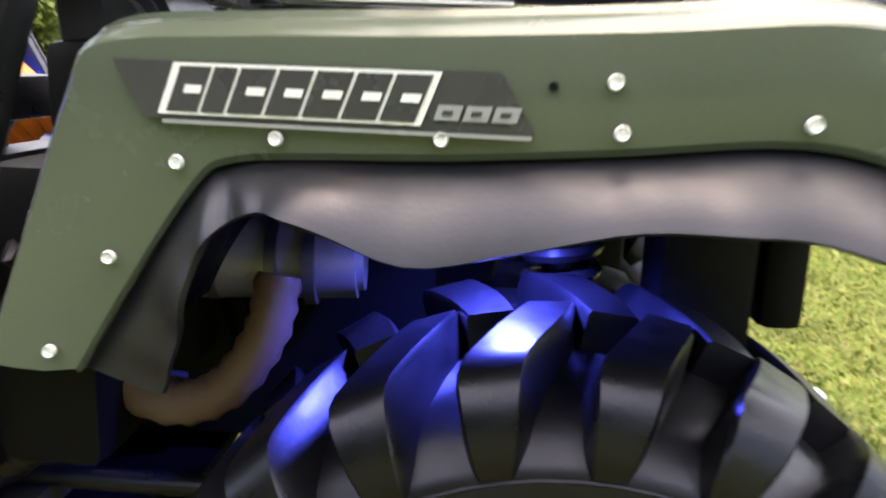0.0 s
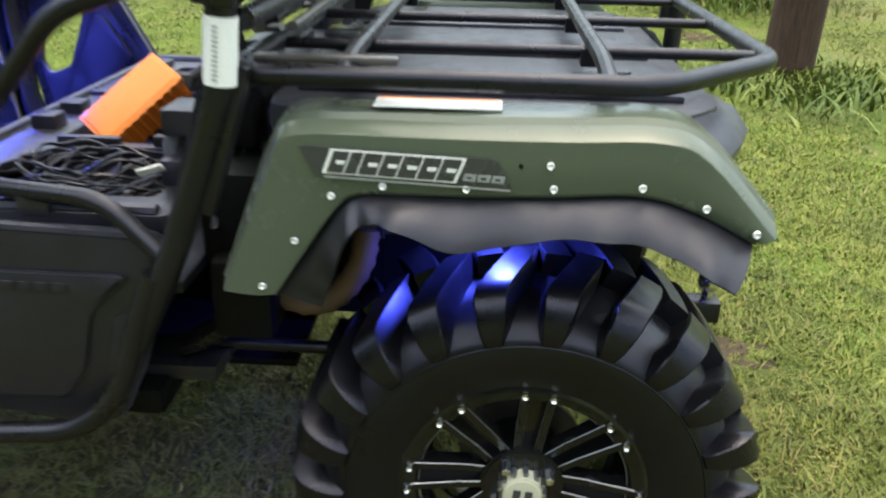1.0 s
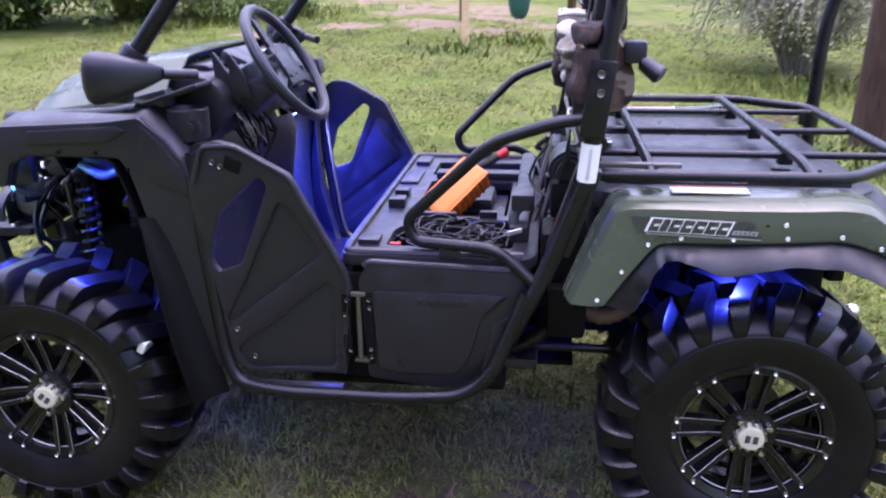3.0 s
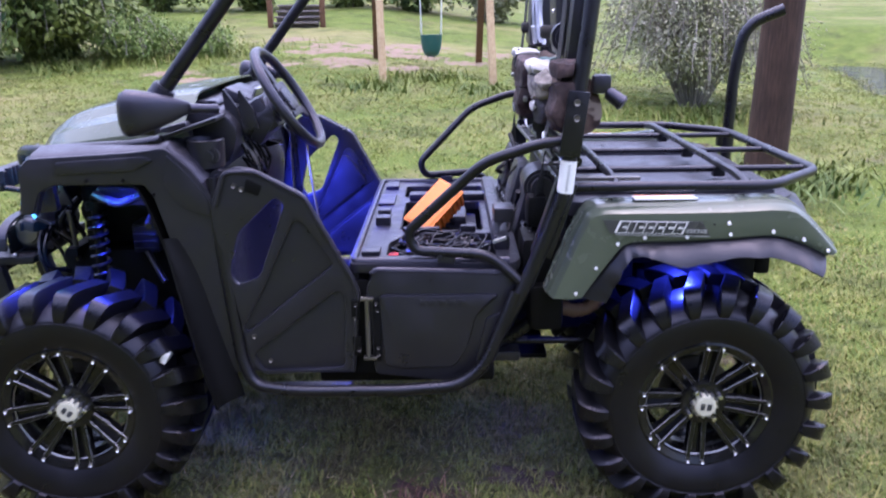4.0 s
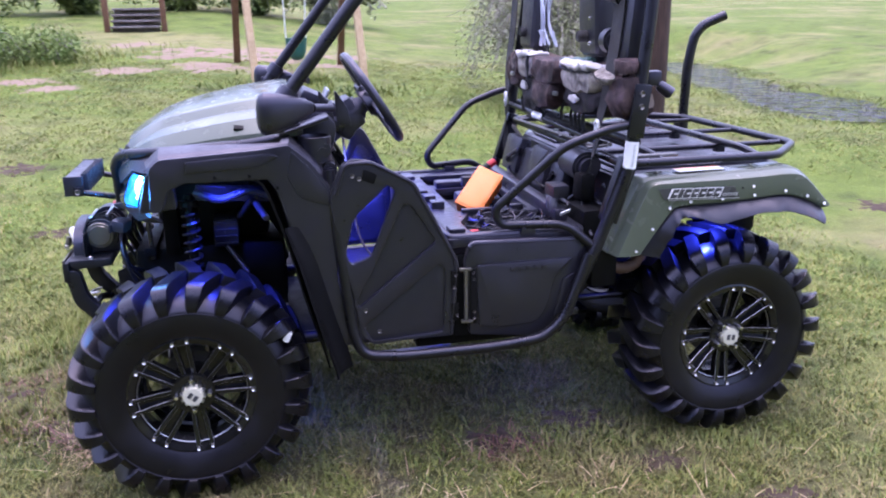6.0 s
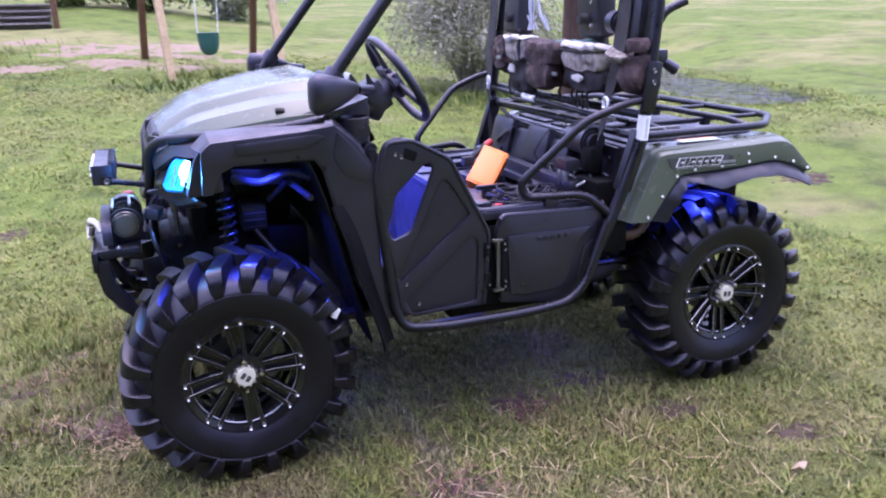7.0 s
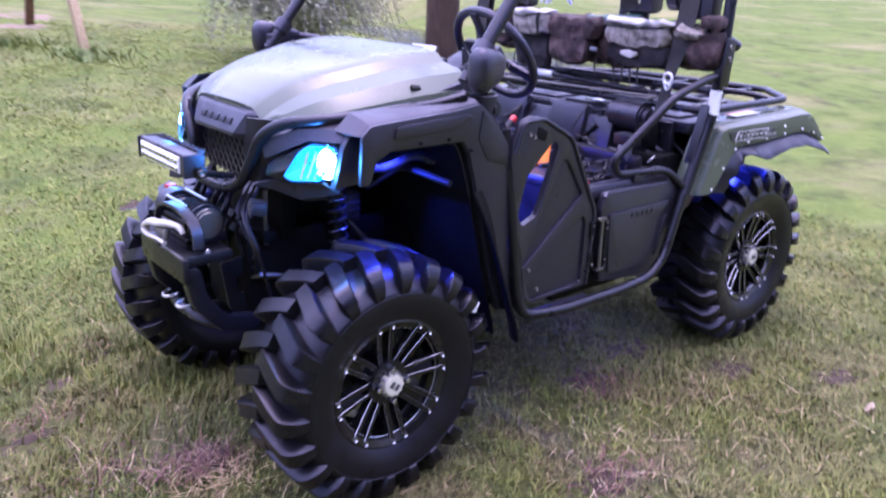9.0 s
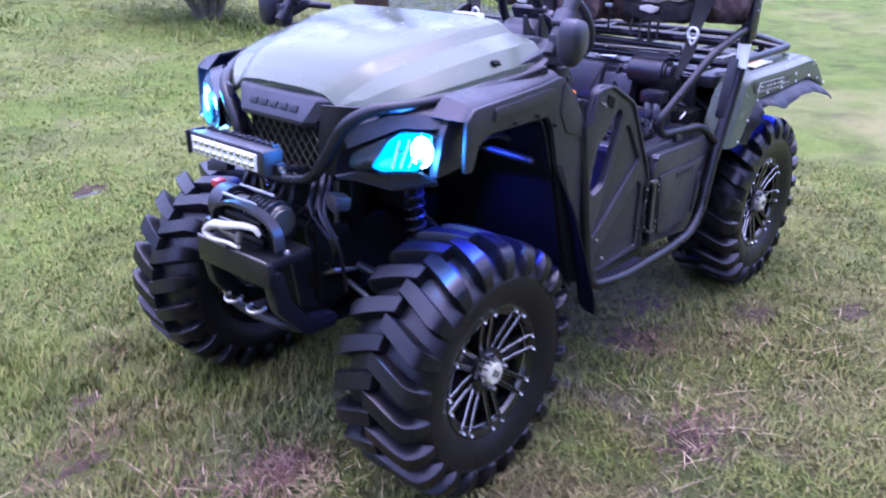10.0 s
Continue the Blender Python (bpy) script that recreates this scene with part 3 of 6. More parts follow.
def spoke_mesh():
    """One split spoke along +x: two bars with bright machined edges and a recessed web between them."""
    bm = bmesh.new()
    for s in (-1, 1):
        rings = []
        for r, z0, w, front, back in ((0.046, 0.0148, 0.0062, 0.022, 0.055), (0.10, 0.0176, 0.0066, 0.015, 0.045), (0.178, 0.0212, 0.0068, -0.002, 0.03)):
            prof = ((-w, back), (-w, front + 0.0015), (-w + 0.0009, front), (w - 0.0009, front), (w, front + 0.0015), (w, back))
            rings.append([bm.verts.new((r, y, s * z0 + z)) for z, y in prof])
        for a, b in zip(rings, rings[1:]):
            for i in range(6):
                f = bm.faces.new((a[i], a[(i + 1) % 6], b[(i + 1) % 6], b[i]))
                f.material_index = 1 if i in (1, 3) else 0
        bm.faces.new(rings[0])
        bm.faces.new(rings[-1])
    rings = []
    for r, w, front, back in ((0.045, 0.013, 0.040, 0.055), (0.176, 0.020, 0.022, 0.034)):
        rings.append([bm.verts.new((r, y, z)) for z, y in ((-w, back), (-w, front), (w, front), (w, back))])
    for i in range(4):
        bm.faces.new((rings[0][i], rings[0][(i + 1) % 4], rings[1][(i + 1) % 4], rings[1][i]))
    me = finish(bm, 20)
    me.materials.append(RIMBLK)
    me.materials.append(MACHINED)
    return me


def build_wheel():
    barrel = revolve([(0.166, 0.014), (0.171, 0.002), (0.190, -0.006), (0.199, -0.003), (0.196, 0.010), (0.182, 0.022), (0.176, 0.05), (0.172, 0.12), (0.176, 0.215), (0.190, 0.236), (0.186, 0.238), (0.166, 0.220), (0.150, 0.16), (0.150, 0.115), (0.160, 0.110), (0.160, 0.062), (0.172, 0.058), (0.172, 0.030), (0.166, 0.014)], 64)
    wheel = part("wheel", barrel, RIMBLK, utv, "gloss black alloy wheel with bright spoke edges")
    part("tyre", tyre_mesh(), RUBBER, wheel, "deep-lugged black mud tyre")
    for inner in (0, 1):
        lug = lug_mesh(inner)
        for k in range(LUGS):
            o = part("tread_lug", lug, RUBBER, wheel)
            o.matrix_basis = Matrix.Rotation(radians(360 / LUGS * (k + 0.5 * inner)), 4, "Y")
    ring = [(0.1665 * math.cos(2 * math.pi * k / 64), 0.0125, 0.1665 * math.sin(2 * math.pi * k / 64)) for k in range(64)]
    part("rim_edge", sweep(ring, 0.0016, 5, True), MACHINED, wheel, "thin machined rim edge")
    sp = spoke_mesh()
    for k in range(8):
        o = part("spoke", sp, RIMBLK, wheel)
        o.matrix_basis = Matrix.Rotation(radians(45 * k - 1), 4, "Y")
    stud = finish(bolt((0, 0, 0), (0, -1, 0), 0.0065, 0.006))
    for k in range(16):
        o = part("rim_bolt", stud, CHROME, wheel)
        a = radians(45 * (k // 2) - 1 + (6.8 if k % 2 else -6.8))
        o.matrix_basis = Matrix.Translation((0.1825 * math.cos(a), -0.007, -0.1825 * math.sin(a)))
    part("hub", rod((0, 0.012, 0), (0, 0.10, 0), 0.066, 0.075, 32, 0.004), RIMBLK, wheel)
    part("brake_disc", rod((0, 0.11, 0), (0, 0.118, 0), 0.105, None, 40), STEEL, wheel)
    part("hub_cap", rod((0, 0.014, 0), (0, -0.014, 0), 0.034, 0.031, 20, 0.003), CAPM, wheel, "pale cream centre cap")
    for k in range(12):
        a = math.pi * k / 6
        part("cap_tooth", rod((0.0355 * math.cos(a), 0.012, 0.0355 * math.sin(a)), (0.0355 * math.cos(a), -0.008, 0.0355 * math.sin(a)), 0.005, 0.004, 8, 0.001), MACHINED, wheel)
    for dx in (-0.0095, 0.0095):
        part("cap_mark", box(dx, -0.0150, 0, 0.012, 0.002, 0.020, 0.0005), DECALDARK, wheel)
    nut = finish(rod((0, 0.012, 0), (0, -0.012, 0), 0.0095, 0.007, 6, 0.001))
    for k in range(4):
        a = radians(90 * k + 40)
        o = part("lug_nut", nut, CHROME, wheel)
        o.matrix_basis = Matrix.Translation((0.05 * math.cos(a), 0.0, 0.05 * math.sin(a)))
    return wheel


wheel = build_wheel()
HUBZ, NEAR = 0.33, -0.60
copy_thing(wheel, pose(-0.925, NEAR, HUBZ, 0, 39, 0))
copy_thing(wheel, pose(0.925, 2 * CY - NEAR, HUBZ, 0, 31, 180))
copy_thing(wheel, pose(-0.925, 2 * CY - NEAR + 0.018, HUBZ, 0, 5, 180))
wheel.matrix_basis = pose(0.925, NEAR, HUBZ, 0, 6, 0)
part("tread_sticker", box(-0.925 + 0.30, NEAR + 0.02, HUBZ + 0.165, 0.02, 0.06, 0.035, 0.003, pose(0, 0, 0, 0, 28, 0)), WHITE, utv, "worn white label stuck to the tread")


# ---- rear fenders
def side_y(x):
    return -0.607 - 0.115 * (x - 0.5)


ARCH = [(0.553, 0.664), (0.600, 0.738), (0.652, 0.812), (0.680, 0.829), (0.735, 0.834), (0.822, 0.838), (0.932, 0.847), (1.040, 0.857), (1.112, 0.840), (1.184, 0.806)]
CREST = [(0.478, 0.664), (0.515, 0.755), (0.560, 0.865), (0.585, 0.902), (0.680, 0.910), (0.822, 0.914), (0.950, 0.920), (1.060, 0.926), (1.116, 0.905), (1.205, 0.814)]
FENN = [(-0.9, 0.1), (-0.9, 0.3), (-0.75, 0.65), (-0.25, 0.97), (0, 1), (0, 1), (0, 1), (0.1, 1), (0.55, 0.8), (0.6, 0.75)]


def build_rear_fender():
    line = smoothline([(*a, *c, *n) for a, c, n in zip(ARCH, CREST, FENN)], 46)
    rows = []
    for ax, az, cx, cz, nx, nz in line:
        ya, yc = side_y(ax), side_y(cx)
        row = [(ax - 0.0, ya + 0.05, az), (ax, ya + 0.004, az - 0.002), (ax, ya, az + 0.003)]
        for t in (0.33, 0.66):
            row.append((ax + (cx - ax) * t, ya + (yc - ya) * t - 0.003, az + (cz - az) * t))
        for out, inn in ((0.0, 0.0), (0.004, 0.005), (0.013, 0.030), (0.009, 0.036), (0.019, 0.046), (0.022, 0.090), (0.021, 0.112), (0.010, 0.118), (-0.030, 0.120)):
            row.append((cx + nx * out, yc + inn, cz + nz * out))
        rows.append(row)
    return skin(rows)


fender = build_rear_fender()
both("rear_fender", fender, GREEN, utv, "glossy olive green moulded fender", 28)


def build_flare():
    low = [(0.622, 0.655), (0.640, 0.706), (0.662, 0.769), (0.692, 0.796), (0.728, 0.799), (0.815, 0.776), (0.935, 0.804), (1.030, 0.808), (1.098, 0.792), (1.148, 0.768)]
    out = [-0.010, -0.018, -0.022, -0.026, -0.030, -0.045, -0.030, -0.040, -0.055, -0.060]
    line = smoothline([(*a, *l, o) for a, l, o in zip(ARCH, low, out)], 60)
    rows = []
    for i, (ax, az, lx, lz, o) in enumerate(line):
        row = []
        for k in range(8):
            t = k / 7
            x, z = ax + (lx - ax) * t, az + (lz - az) * t
            ripple = (0.010 * math.sin(i * 0.42) + 0.005 * math.sin(i * 1.1 + 1)) * t * (1 - 0.3 * t)
            row.append((x, side_y(ax) - 0.002 + 0.016 * (1 - t) + o * math.sin(t * 1.5) + ripple, z))
        rows.append(row)
    return skin(rows, 0.005)


both("fender_flare", build_flare(), FLARE, utv, "wavy black vinyl flare screwed under the fender edge", 50)
for bx, bz in ((0.537, 0.682), (0.589, 0.757), (0.643, 0.827), (0.713, 0.846), (0.822, 0.851), (0.932, 0.860), (1.039, 0.870), (1.117, 0.850), (1.180, 0.822), (0.926, 0.890)):
    both("flare_bolt", bolt((bx, side_y(bx) - 0.008, bz), (0, -1, 0), 0.0052, 0.004), SILVER, utv)
part("stray_hole", bolt((0.890, side_y(0.89) - 0.004, 0.886), (0, -1, 0), 0.0032, 0.003), DARK, utv)


def slanted(x0, x1, z0, z1, lean, y, th):
    """A flat slanted slab on the fender's side."""
    bm = bmesh.new()
    a = [bm.verts.new((x, side_y(x) + y, z)) for x, z in ((x0, z0), (x1, z0), (x1 + lean, z1), (x0 + lean, z1))]
    f = bm.faces.new(a)
    e = bmesh.ops.extrude_face_region(bm, geom=[f])
    for v in e["geom"]:
        if isinstance(v, bmesh.types.BMVert):
            v.co.y -= th
    return bm


def build_decal():
    d = part("decal", slanted(0.622, 0.880, 0.8560, 0.8935, -0.022, -0.0065, 0.0012), DECALDARK, utv, "dark decal with white block lettering shapes")
    part("decal_line", slanted(0.635, 0.878, 0.8530, 0.8555, 0.0, -0.0085, 0.0008), DECALGREY, d)
    part("decal_bar", slanted(0.632, 0.809, 0.8590, 0.8925, 0.013, -0.0085, 0.0008), WHITE, d)
    x0 = 0.6385
    for w, cuts in ((0.024, (0.5,)), (0.018, ()), (0.026, (0.5,)), (0.025, (0.5,)), (0.026, (0.5,)), (0.025, (0.5,)), (0.025, (0.5,))):
        part("decal_block", slanted(x0, x0 + w - 0.0025, 0.8612, 0.8904, 0.0115, -0.0096, 0.0008), DECALDARK, d)
        for c in cuts:
            z0 = 0.8612 + 0.0292 * c - 0.0026
            part("decal_block", slanted(x0 + 0.30 * w + 0.0115 * c, x0 + 0.78 * w + 0.0115 * c, z0, z0 + 0.0052, 0.002, -0.0106, 0.0006), WHITE, d)
        x0 += w
    for k in range(3):
        x0 = 0.817 + k * 0.0180
        part("decal_bar", slanted(x0, x0 + 0.0155, 0.8630, 0.8725, 0.003, -0.0085, 0.0008), DECALGREY, d)
        part("decal_block", slanted(x0 + 0.005, x0 + 0.0115, 0.8662, 0.8692, 0.001, -0.0096, 0.0006), DECALDARK, d)
    return d


build_decal()


def warning_label(cx, cy, z, sx, sy):
    d = part("warning_label", box(cx, cy, z, sx, sy, 0.002, 0.0004), WHITE, utv, "white warning label with an orange edge")
    part("label_stripe", box(cx, cy + sy * 0.42, z + 0.0014, sx * 0.96, sy * 0.12, 0.001, 0), ORANGE, d)


warning_label(0.779, -0.560, 0.9385, 0.170, 0.050)
warning_label(0.779, 2 * CY + 0.560, 0.9385, 0.170, 0.050)


# ---- rear deck between the fenders
def flat_plate(outline, z0, z1, holes=(), bevel=0.006, corner=0.02):
    return xform(plate(outline, z0, z1, holes, bevel, corner), Matrix(((1, 0, 0, 0), (0, 0, 1, 0), (0, 1, 0, 0), (0, 0, 0, 1))))


deck = part("rear_deck", join(flat_plate([(0.525, -0.510), (1.075, -0.545), (1.190, -0.430), (1.190, 0.490), (1.075, 0.605), (0.525, 0.570)], 0.870, 0.918, (), 0.014, 0.04), box(1.20, CY, 0.82, 0.03, 0.92, 0.15, 0.01, pose(0, 0, 0, 0, -18, 0)), box(0.53, CY, 0.83, 0.03, 0.92, 0.16, 0.01)), BLACK, utv, "ribbed black plastic rear deck")
both("deck_end", skin([[(1.105, -0.500, 0.915), (1.150, -0.440, 0.920), (1.190, -0.330, 0.915)], [(1.150, -0.520, 0.895), (1.192, -0.455, 0.900), (1.235, -0.335, 0.893)], [(1.178, -0.520, 0.860), (1.216, -0.460, 0.868), (1.262, -0.335, 0.858)], [(1.170, -0.515, 0.815), (1.205, -0.455, 0.820), (1.250, -0.335, 0.805)]], 0.010), BLACK, deck, "sloping black end of the deck", 40)
for k in range(3):
    part("deck_rib", box(0.845, CY - 0.322 + 0.322 * k, 0.921, 0.58, 0.268, 0.016, 0.007), BLACK, deck)
for x, y in ((0.80, -0.475), (1.00, -0.30), (0.80, 0.53)):
    part("deck_slot", box(x, y, 0.9195 if abs(y - CY) > 0.4 else 0.930, 0.045, 0.020, 0.004, 0.001), DARK, deck)
part("tail_panel", box(1.18, CY, 0.70, 0.05, 0.62, 0.16, 0.015), DARK, utv)


# ---- cargo rack
RZ, RN, RF = 0.972, -0.570, 0.630
part("rack_rail", pipe([(0.50, RN, RZ), (1.068, RN, RZ), (1.272, -0.365, RZ), (1.272, 0.425, RZ), (1.068, RF, RZ), (0.50, RF, RZ)], 0.0145, 0.05, 12, True), TUBE, utv, "bent black steel rack rail")
for ry, x1 in ((-0.305, 1.265), (0.03, 1.268), (0.365, 1.265)):
    part("rack_bar", rod((0.505, ry, RZ - 0.004), (x1, ry, RZ - 0.004), 0.0095), TUBE, utv)
for rx in (0.648, 1.005):
    part("rack_cross_bar", pipe([(rx, RN + 0.005, RZ - 0.003), (rx, -0.46, RZ + 0.012), (rx, 0.52, RZ + 0.012), (rx, RF - 0.005, RZ - 0.003)], 0.0125, 0.06), TUBE, utv)
for rx in (0.66, 1.03):
    for ry in (-0.47, 0.53):
        part("rack_foot", join(rod((rx, ry, 0.94), (rx, ry, RZ), 0.014), box(rx, ry, 0.952, 0.05, 0.05, 0.008, 0.002)), TUBE, utv)
for rx, ry in ((1.005, -0.305), (1.005, 0.03), (1.005, 0.365), (0.648, 0.365)):
    part("rack_clip", join(box(rx, ry, RZ - 0.012, 0.035, 0.03, 0.03, 0.004), bolt((rx, ry, RZ + 0.02), (0, 0, 1), 0.009)), TUBE, utv)
part("deck_plate", box(0.56, -0.02, RZ - 0.03, 0.07, 0.09, 0.012, 0.003), CHROME, utv, "small shiny metal plate")
part("rack_lever", join(box(0.62, RN + 0.055, RZ + 0.012, 0.20, 0.02, 0.012, 0.004), box(0.62, RN + 0.085, RZ + 0.006, 0.18, 0.012, 0.01, 0.003)), STEEL, utv, "flat steel rack lever")
part("snorkel", pipe([(1.30, 0.505, 0.80), (1.305, 0.50, 1.20), (1.335, 0.498, 1.37), (1.465, 0.475, 1.425)], 0.022, 0.07, 14), TUBE, utv, "bent black snorkel pipe")
part("snorkel_clamp", join(rod((1.30, 0.504, 0.90), (1.301, 0.504, 0.96), 0.028, None, 16, 0.004), box(1.28, 0.50, 0.93, 0.04, 0.03, 0.05, 0.004)), TUBE, utv)

# ---- roll cage
for s in (0, 1):
    def m(bm):
        return mirrored(bm) if s else bm
    part("cage_post", m(pipe([(-0.462, -0.53, 1.00), (-0.447, -0.555, 0.80), (-0.415, -0.565, 0.47), (-0.385, -0.570, 0.390), (-0.26, -0.605, 0.388), (0.05, -0.612, 0.391), (0.215, -0.612, 0.405), (0.290, -0.612, 0.465), (0.375, -0.605, 0.685)], 0.0175, 0.06, 12)), TUBE, utv, "bent black steel side rail")
    part("cage_post", m(pipe([(0.330, -0.600, 0.560), (0.400, -0.598, 0.700), (0.478, -0.603, 0.905), (0.500, -0.606, 0.970), (0.512, -0.606, 1.095), (0.558, -0.590, 1.460), (0.590, -0.560, 1.840), (0.50, -0.545, 1.90), (0.05, -0.535, 1.90), (-0.10, -0.535, 1.82), (-0.385, -0.535, 1.468), (-0.640, -0.548, 1.150)], 0.0205, 0.09, 14)), TUBE, utv, "bent black roll cage tube")
    part("post_plate", m(join(box(0.516, -0.628, 1.15, 0.056, 0.012, 0.17, 0.006, pose(0, 0, 0, 0, 7, 0)), box(0.475, -0.585, 0.89, 0.06, 0.04, 0.22, 0.008, pose(0, 0, 0, 0, 18, 0)))), TUBE, utv)
    for bz in (1.205, 1.165):
        part("post_bolt", m(bolt((0.520, -0.636, bz), (0, -1, 0), 0.010, 0.006)), STEEL, utv)
    part("hip_bar", m(pipe([(0.500, -0.612, 1.108), (0.430, -0.612, 1.098), (0.285, -0.594, 1.048), (0.070, -0.520, 0.835), (0.092, -0.520, 0.780), (0.300, -0.572, 0.785), (0.385, -0.594, 0.712)], 0.0145, 0.045, 12)), TUBE, utv, "bent black hip guard bar")
    part("hip_clamp", m(box(0.18, -0.535, 0.762, 0.05, 0.035, 0.03, 0.005)), BLACK, utv)
part("post_tape", sweep([(0.4995, -0.606, 0.966), (0.5040, -0.606, 1.010), (0.5080, -0.606, 1.052)], 0.0222, 16), WHITE, utv, "white tape wrapped round the post")
part("tape_print", join(*[box(0.500 + 0.0006 * k, -0.6280, 0.975 + 0.006 * k, 0.007, 0.003, 0.002, 0) for k in range(12)]), DECALGREY, utv)
part("cage_bar", rod((0.600, -0.56, 1.80), (0.600, 0.62, 1.80), 0.02), TUBE, utv)


def ribbon(points, widths, n=24):
    """A flat band along points, each with its own half-width vector."""
    line = smoothline([(*p, *w) for p, w in zip(points, widths)], n)
    return skin([[(x - a, y - b, z - c), (x, y, z), (x + a, y + b, z + c)] for x, y, z, a, b, c in line], 0.003)


for y0, y1, y2, y3 in ((-0.462, -0.425, -0.410, -0.330), (0.645, 0.625, 0.615, 0.570)):
    part("belt", ribbon([(0.515, y0, 1.62), (0.505, y0, 1.42), (0.485, y0 + 0.01, 1.22), (0.470, y1, 1.090)], [(0, 0.040, 0), (0, 0.040, 0), (0, 0.038, 0), (0, 0.024, 0)]), STRAPM, utv, "wide black nylon seat belt")
    part("belt", ribbon([(0.466, y1, 1.050), (0.462, y2, 0.990), (0.455, 0.5 * (y2 + y3), 0.890), (0.450, y3, 0.780)], [(0, 0.024, 0), (0.006, 0.024, 0), (0.016, 0.014, 0.004), (0.010, 0.006, 0)]), STRAPM, utv, "black nylon seat belt")
    loop = [(0.462 + 0.004 * math.sin(a), y1 + (0.019 + 0.008 * math.cos(a)) * math.sin(a), 1.068 + 0.030 * math.cos(a)) for a in np.linspace(0, 2 * math.pi, 30, False)]
    clip = part("belt_clip", sweep(loop, 0.0055, 8, True), SILVER, utv, "bright metal belt guide")
    part("clip_bar", rod((0.460, y1 - 0.014, 1.060), (0.460, y1 + 0.014, 1.060), 0.005), SILVER, clip)
part("cage_bar", rod((0.530, -0.59, 1.045), (0.530, 0.65, 1.045), 0.016), TUBE, utv)
part("cage_bar", rod((-0.02, -0.53, 1.87), (-0.02, 0.59, 1.87), 0.02), TUBE, utv)

# ---- doors and side panels
DOOR = [(-0.392, 1.038), (-0.340, 1.030), (-0.205, 0.957), (-0.074, 0.704), (-0.064, 0.674), (-0.088, 0.427), (-0.358, 0.427), (-0.392, 0.450), (-0.452, 0.80), (-0.468, 0.923), (-0.430, 1.020)]
WIN = [(-0.395, 0.850), (-0.286, 0.951), (-0.263, 0.930), (-0.345, 0.722), (-0.409, 0.698), (-0.426, 0.735)]
DOOR_FIELDS = ([(-0.240, 0.886), (-0.214, 0.879), (-0.135, 0.757), (-0.392, 0.556), (-0.400, 0.572), (-0.345, 0.672)], [(-0.128, 0.682), (-0.108, 0.660), (-0.116, 0.446), (-0.352, 0.433), (-0.378, 0.488)])
PANEL = [(-0.045, 0.690), (-0.020, 0.745), (0.365, 0.733), (0.392, 0.700), (0.325, 0.507), (0.281, 0.413), (0.236, 0.395), (-0.028, 0.427)]
for s in (0, 1):
    def m(bm):
        return mirrored(bm) if s else bm
    door = part("door", m(plate(DOOR, -0.570, -0.545, (WIN, *DOOR_FIELDS), 0.009, 0.016)), BLACK, utv, "moulded black plastic half door with a triangular opening", 30)
    for field in DOOR_FIELDS:
        c = sum((Vector(q) for q in field), Vector((0, 0))) / len(field)
        part("door_panel", m(plate([tuple(c + (Vector(q) - c) * 1.06) for q in field], -0.559, -0.540, (), 0.001, 0.016)), BLACK, door)
        part("door_rib", m(plate([tuple(c + (Vector(q) - c) * 0.90) for q in field], -0.541, -0.530, (), 0.006, 0.014)), BLACK, door)
    part("door_lip", m(sweep(rounded([(-0.448, -0.570, 0.93), (-0.42, -0.572, 1.022), (-0.340, -0.572, 1.026), (-0.207, -0.572, 0.953), (-0.078, -0.572, 0.704), (-0.070, -0.572, 0.674), (-0.092, -0.572, 0.434)], 0.02), 0.0065, 8)), BLACK, door)
    for bx, bz in ((-0.395, 0.985), (-0.375, 0.975)):
        part("door_bolt", m(bolt((bx, -0.573, bz), (0, -1, 0), 0.0075)), STEEL, door)
    # No hollow is cut: a near-black plate paints the shade of the door's recess.
    part("door_recess_shade", m(plate([(-0.360, 1.005), (-0.318, 0.985), (-0.330, 0.955), (-0.368, 0.972)], -0.5725, -0.566, (), 0.001, 0.006)), DARK, door)
    for bx, bz in ((-0.372, 0.545), (-0.33, 0.47)):
        part("door_bolt", m(bolt((bx, -0.573, bz), (0, -1, 0), 0.007)), STEEL, door)
    side = part("side_panel", m(plate(PANEL, -0.580, -0.545, (), 0.010, 0.014)), BLACK, utv, "moulded black plastic panel under the seat", 30)
    part("panel_rib", m(plate([(-0.010, 0.672), (0.330, 0.672), (0.262, 0.606), (0.236, 0.505), (0.200, 0.452), (0.052, 0.448), (0.002, 0.458)], -0.590, -0.578, (), 0.008, 0.014)), BLACK, side)
    part("panel_rib", m(plate([(0.292, 0.600), (0.338, 0.618), (0.292, 0.480), (0.262, 0.462)], -0.585, -0.578, (), 0.005, 0.010)), BLACK, side)
    part("panel_mark", m(join(*[box(0.115 + 0.027 * k, -0.592, 0.650, 0.019, 0.003, 0.015, 0.001) for k in range(5)])), BLACK, side)
    part("panel_edge", m(sweep(rounded([(-0.03, -0.575, 0.73), (-0.015, -0.572, 0.742), (0.362, -0.572, 0.730), (0.385, -0.575, 0.702)], 0.02), 0.009, 8)), BLACK, side)
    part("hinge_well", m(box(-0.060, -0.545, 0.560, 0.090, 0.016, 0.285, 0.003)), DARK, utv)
    hinge = part("door_latch", m(join(rod((-0.044, -0.586, 0.487), (-0.044, -0.586, 0.655), 0.0065), box(-0.044, -0.582, 0.660, 0.038, 0.018, 0.010, 0.003), box(-0.040, -0.582, 0.480, 0.038, 0.018, 0.010, 0.003))), STEEL, utv, "worn steel hinge pin between two plates")
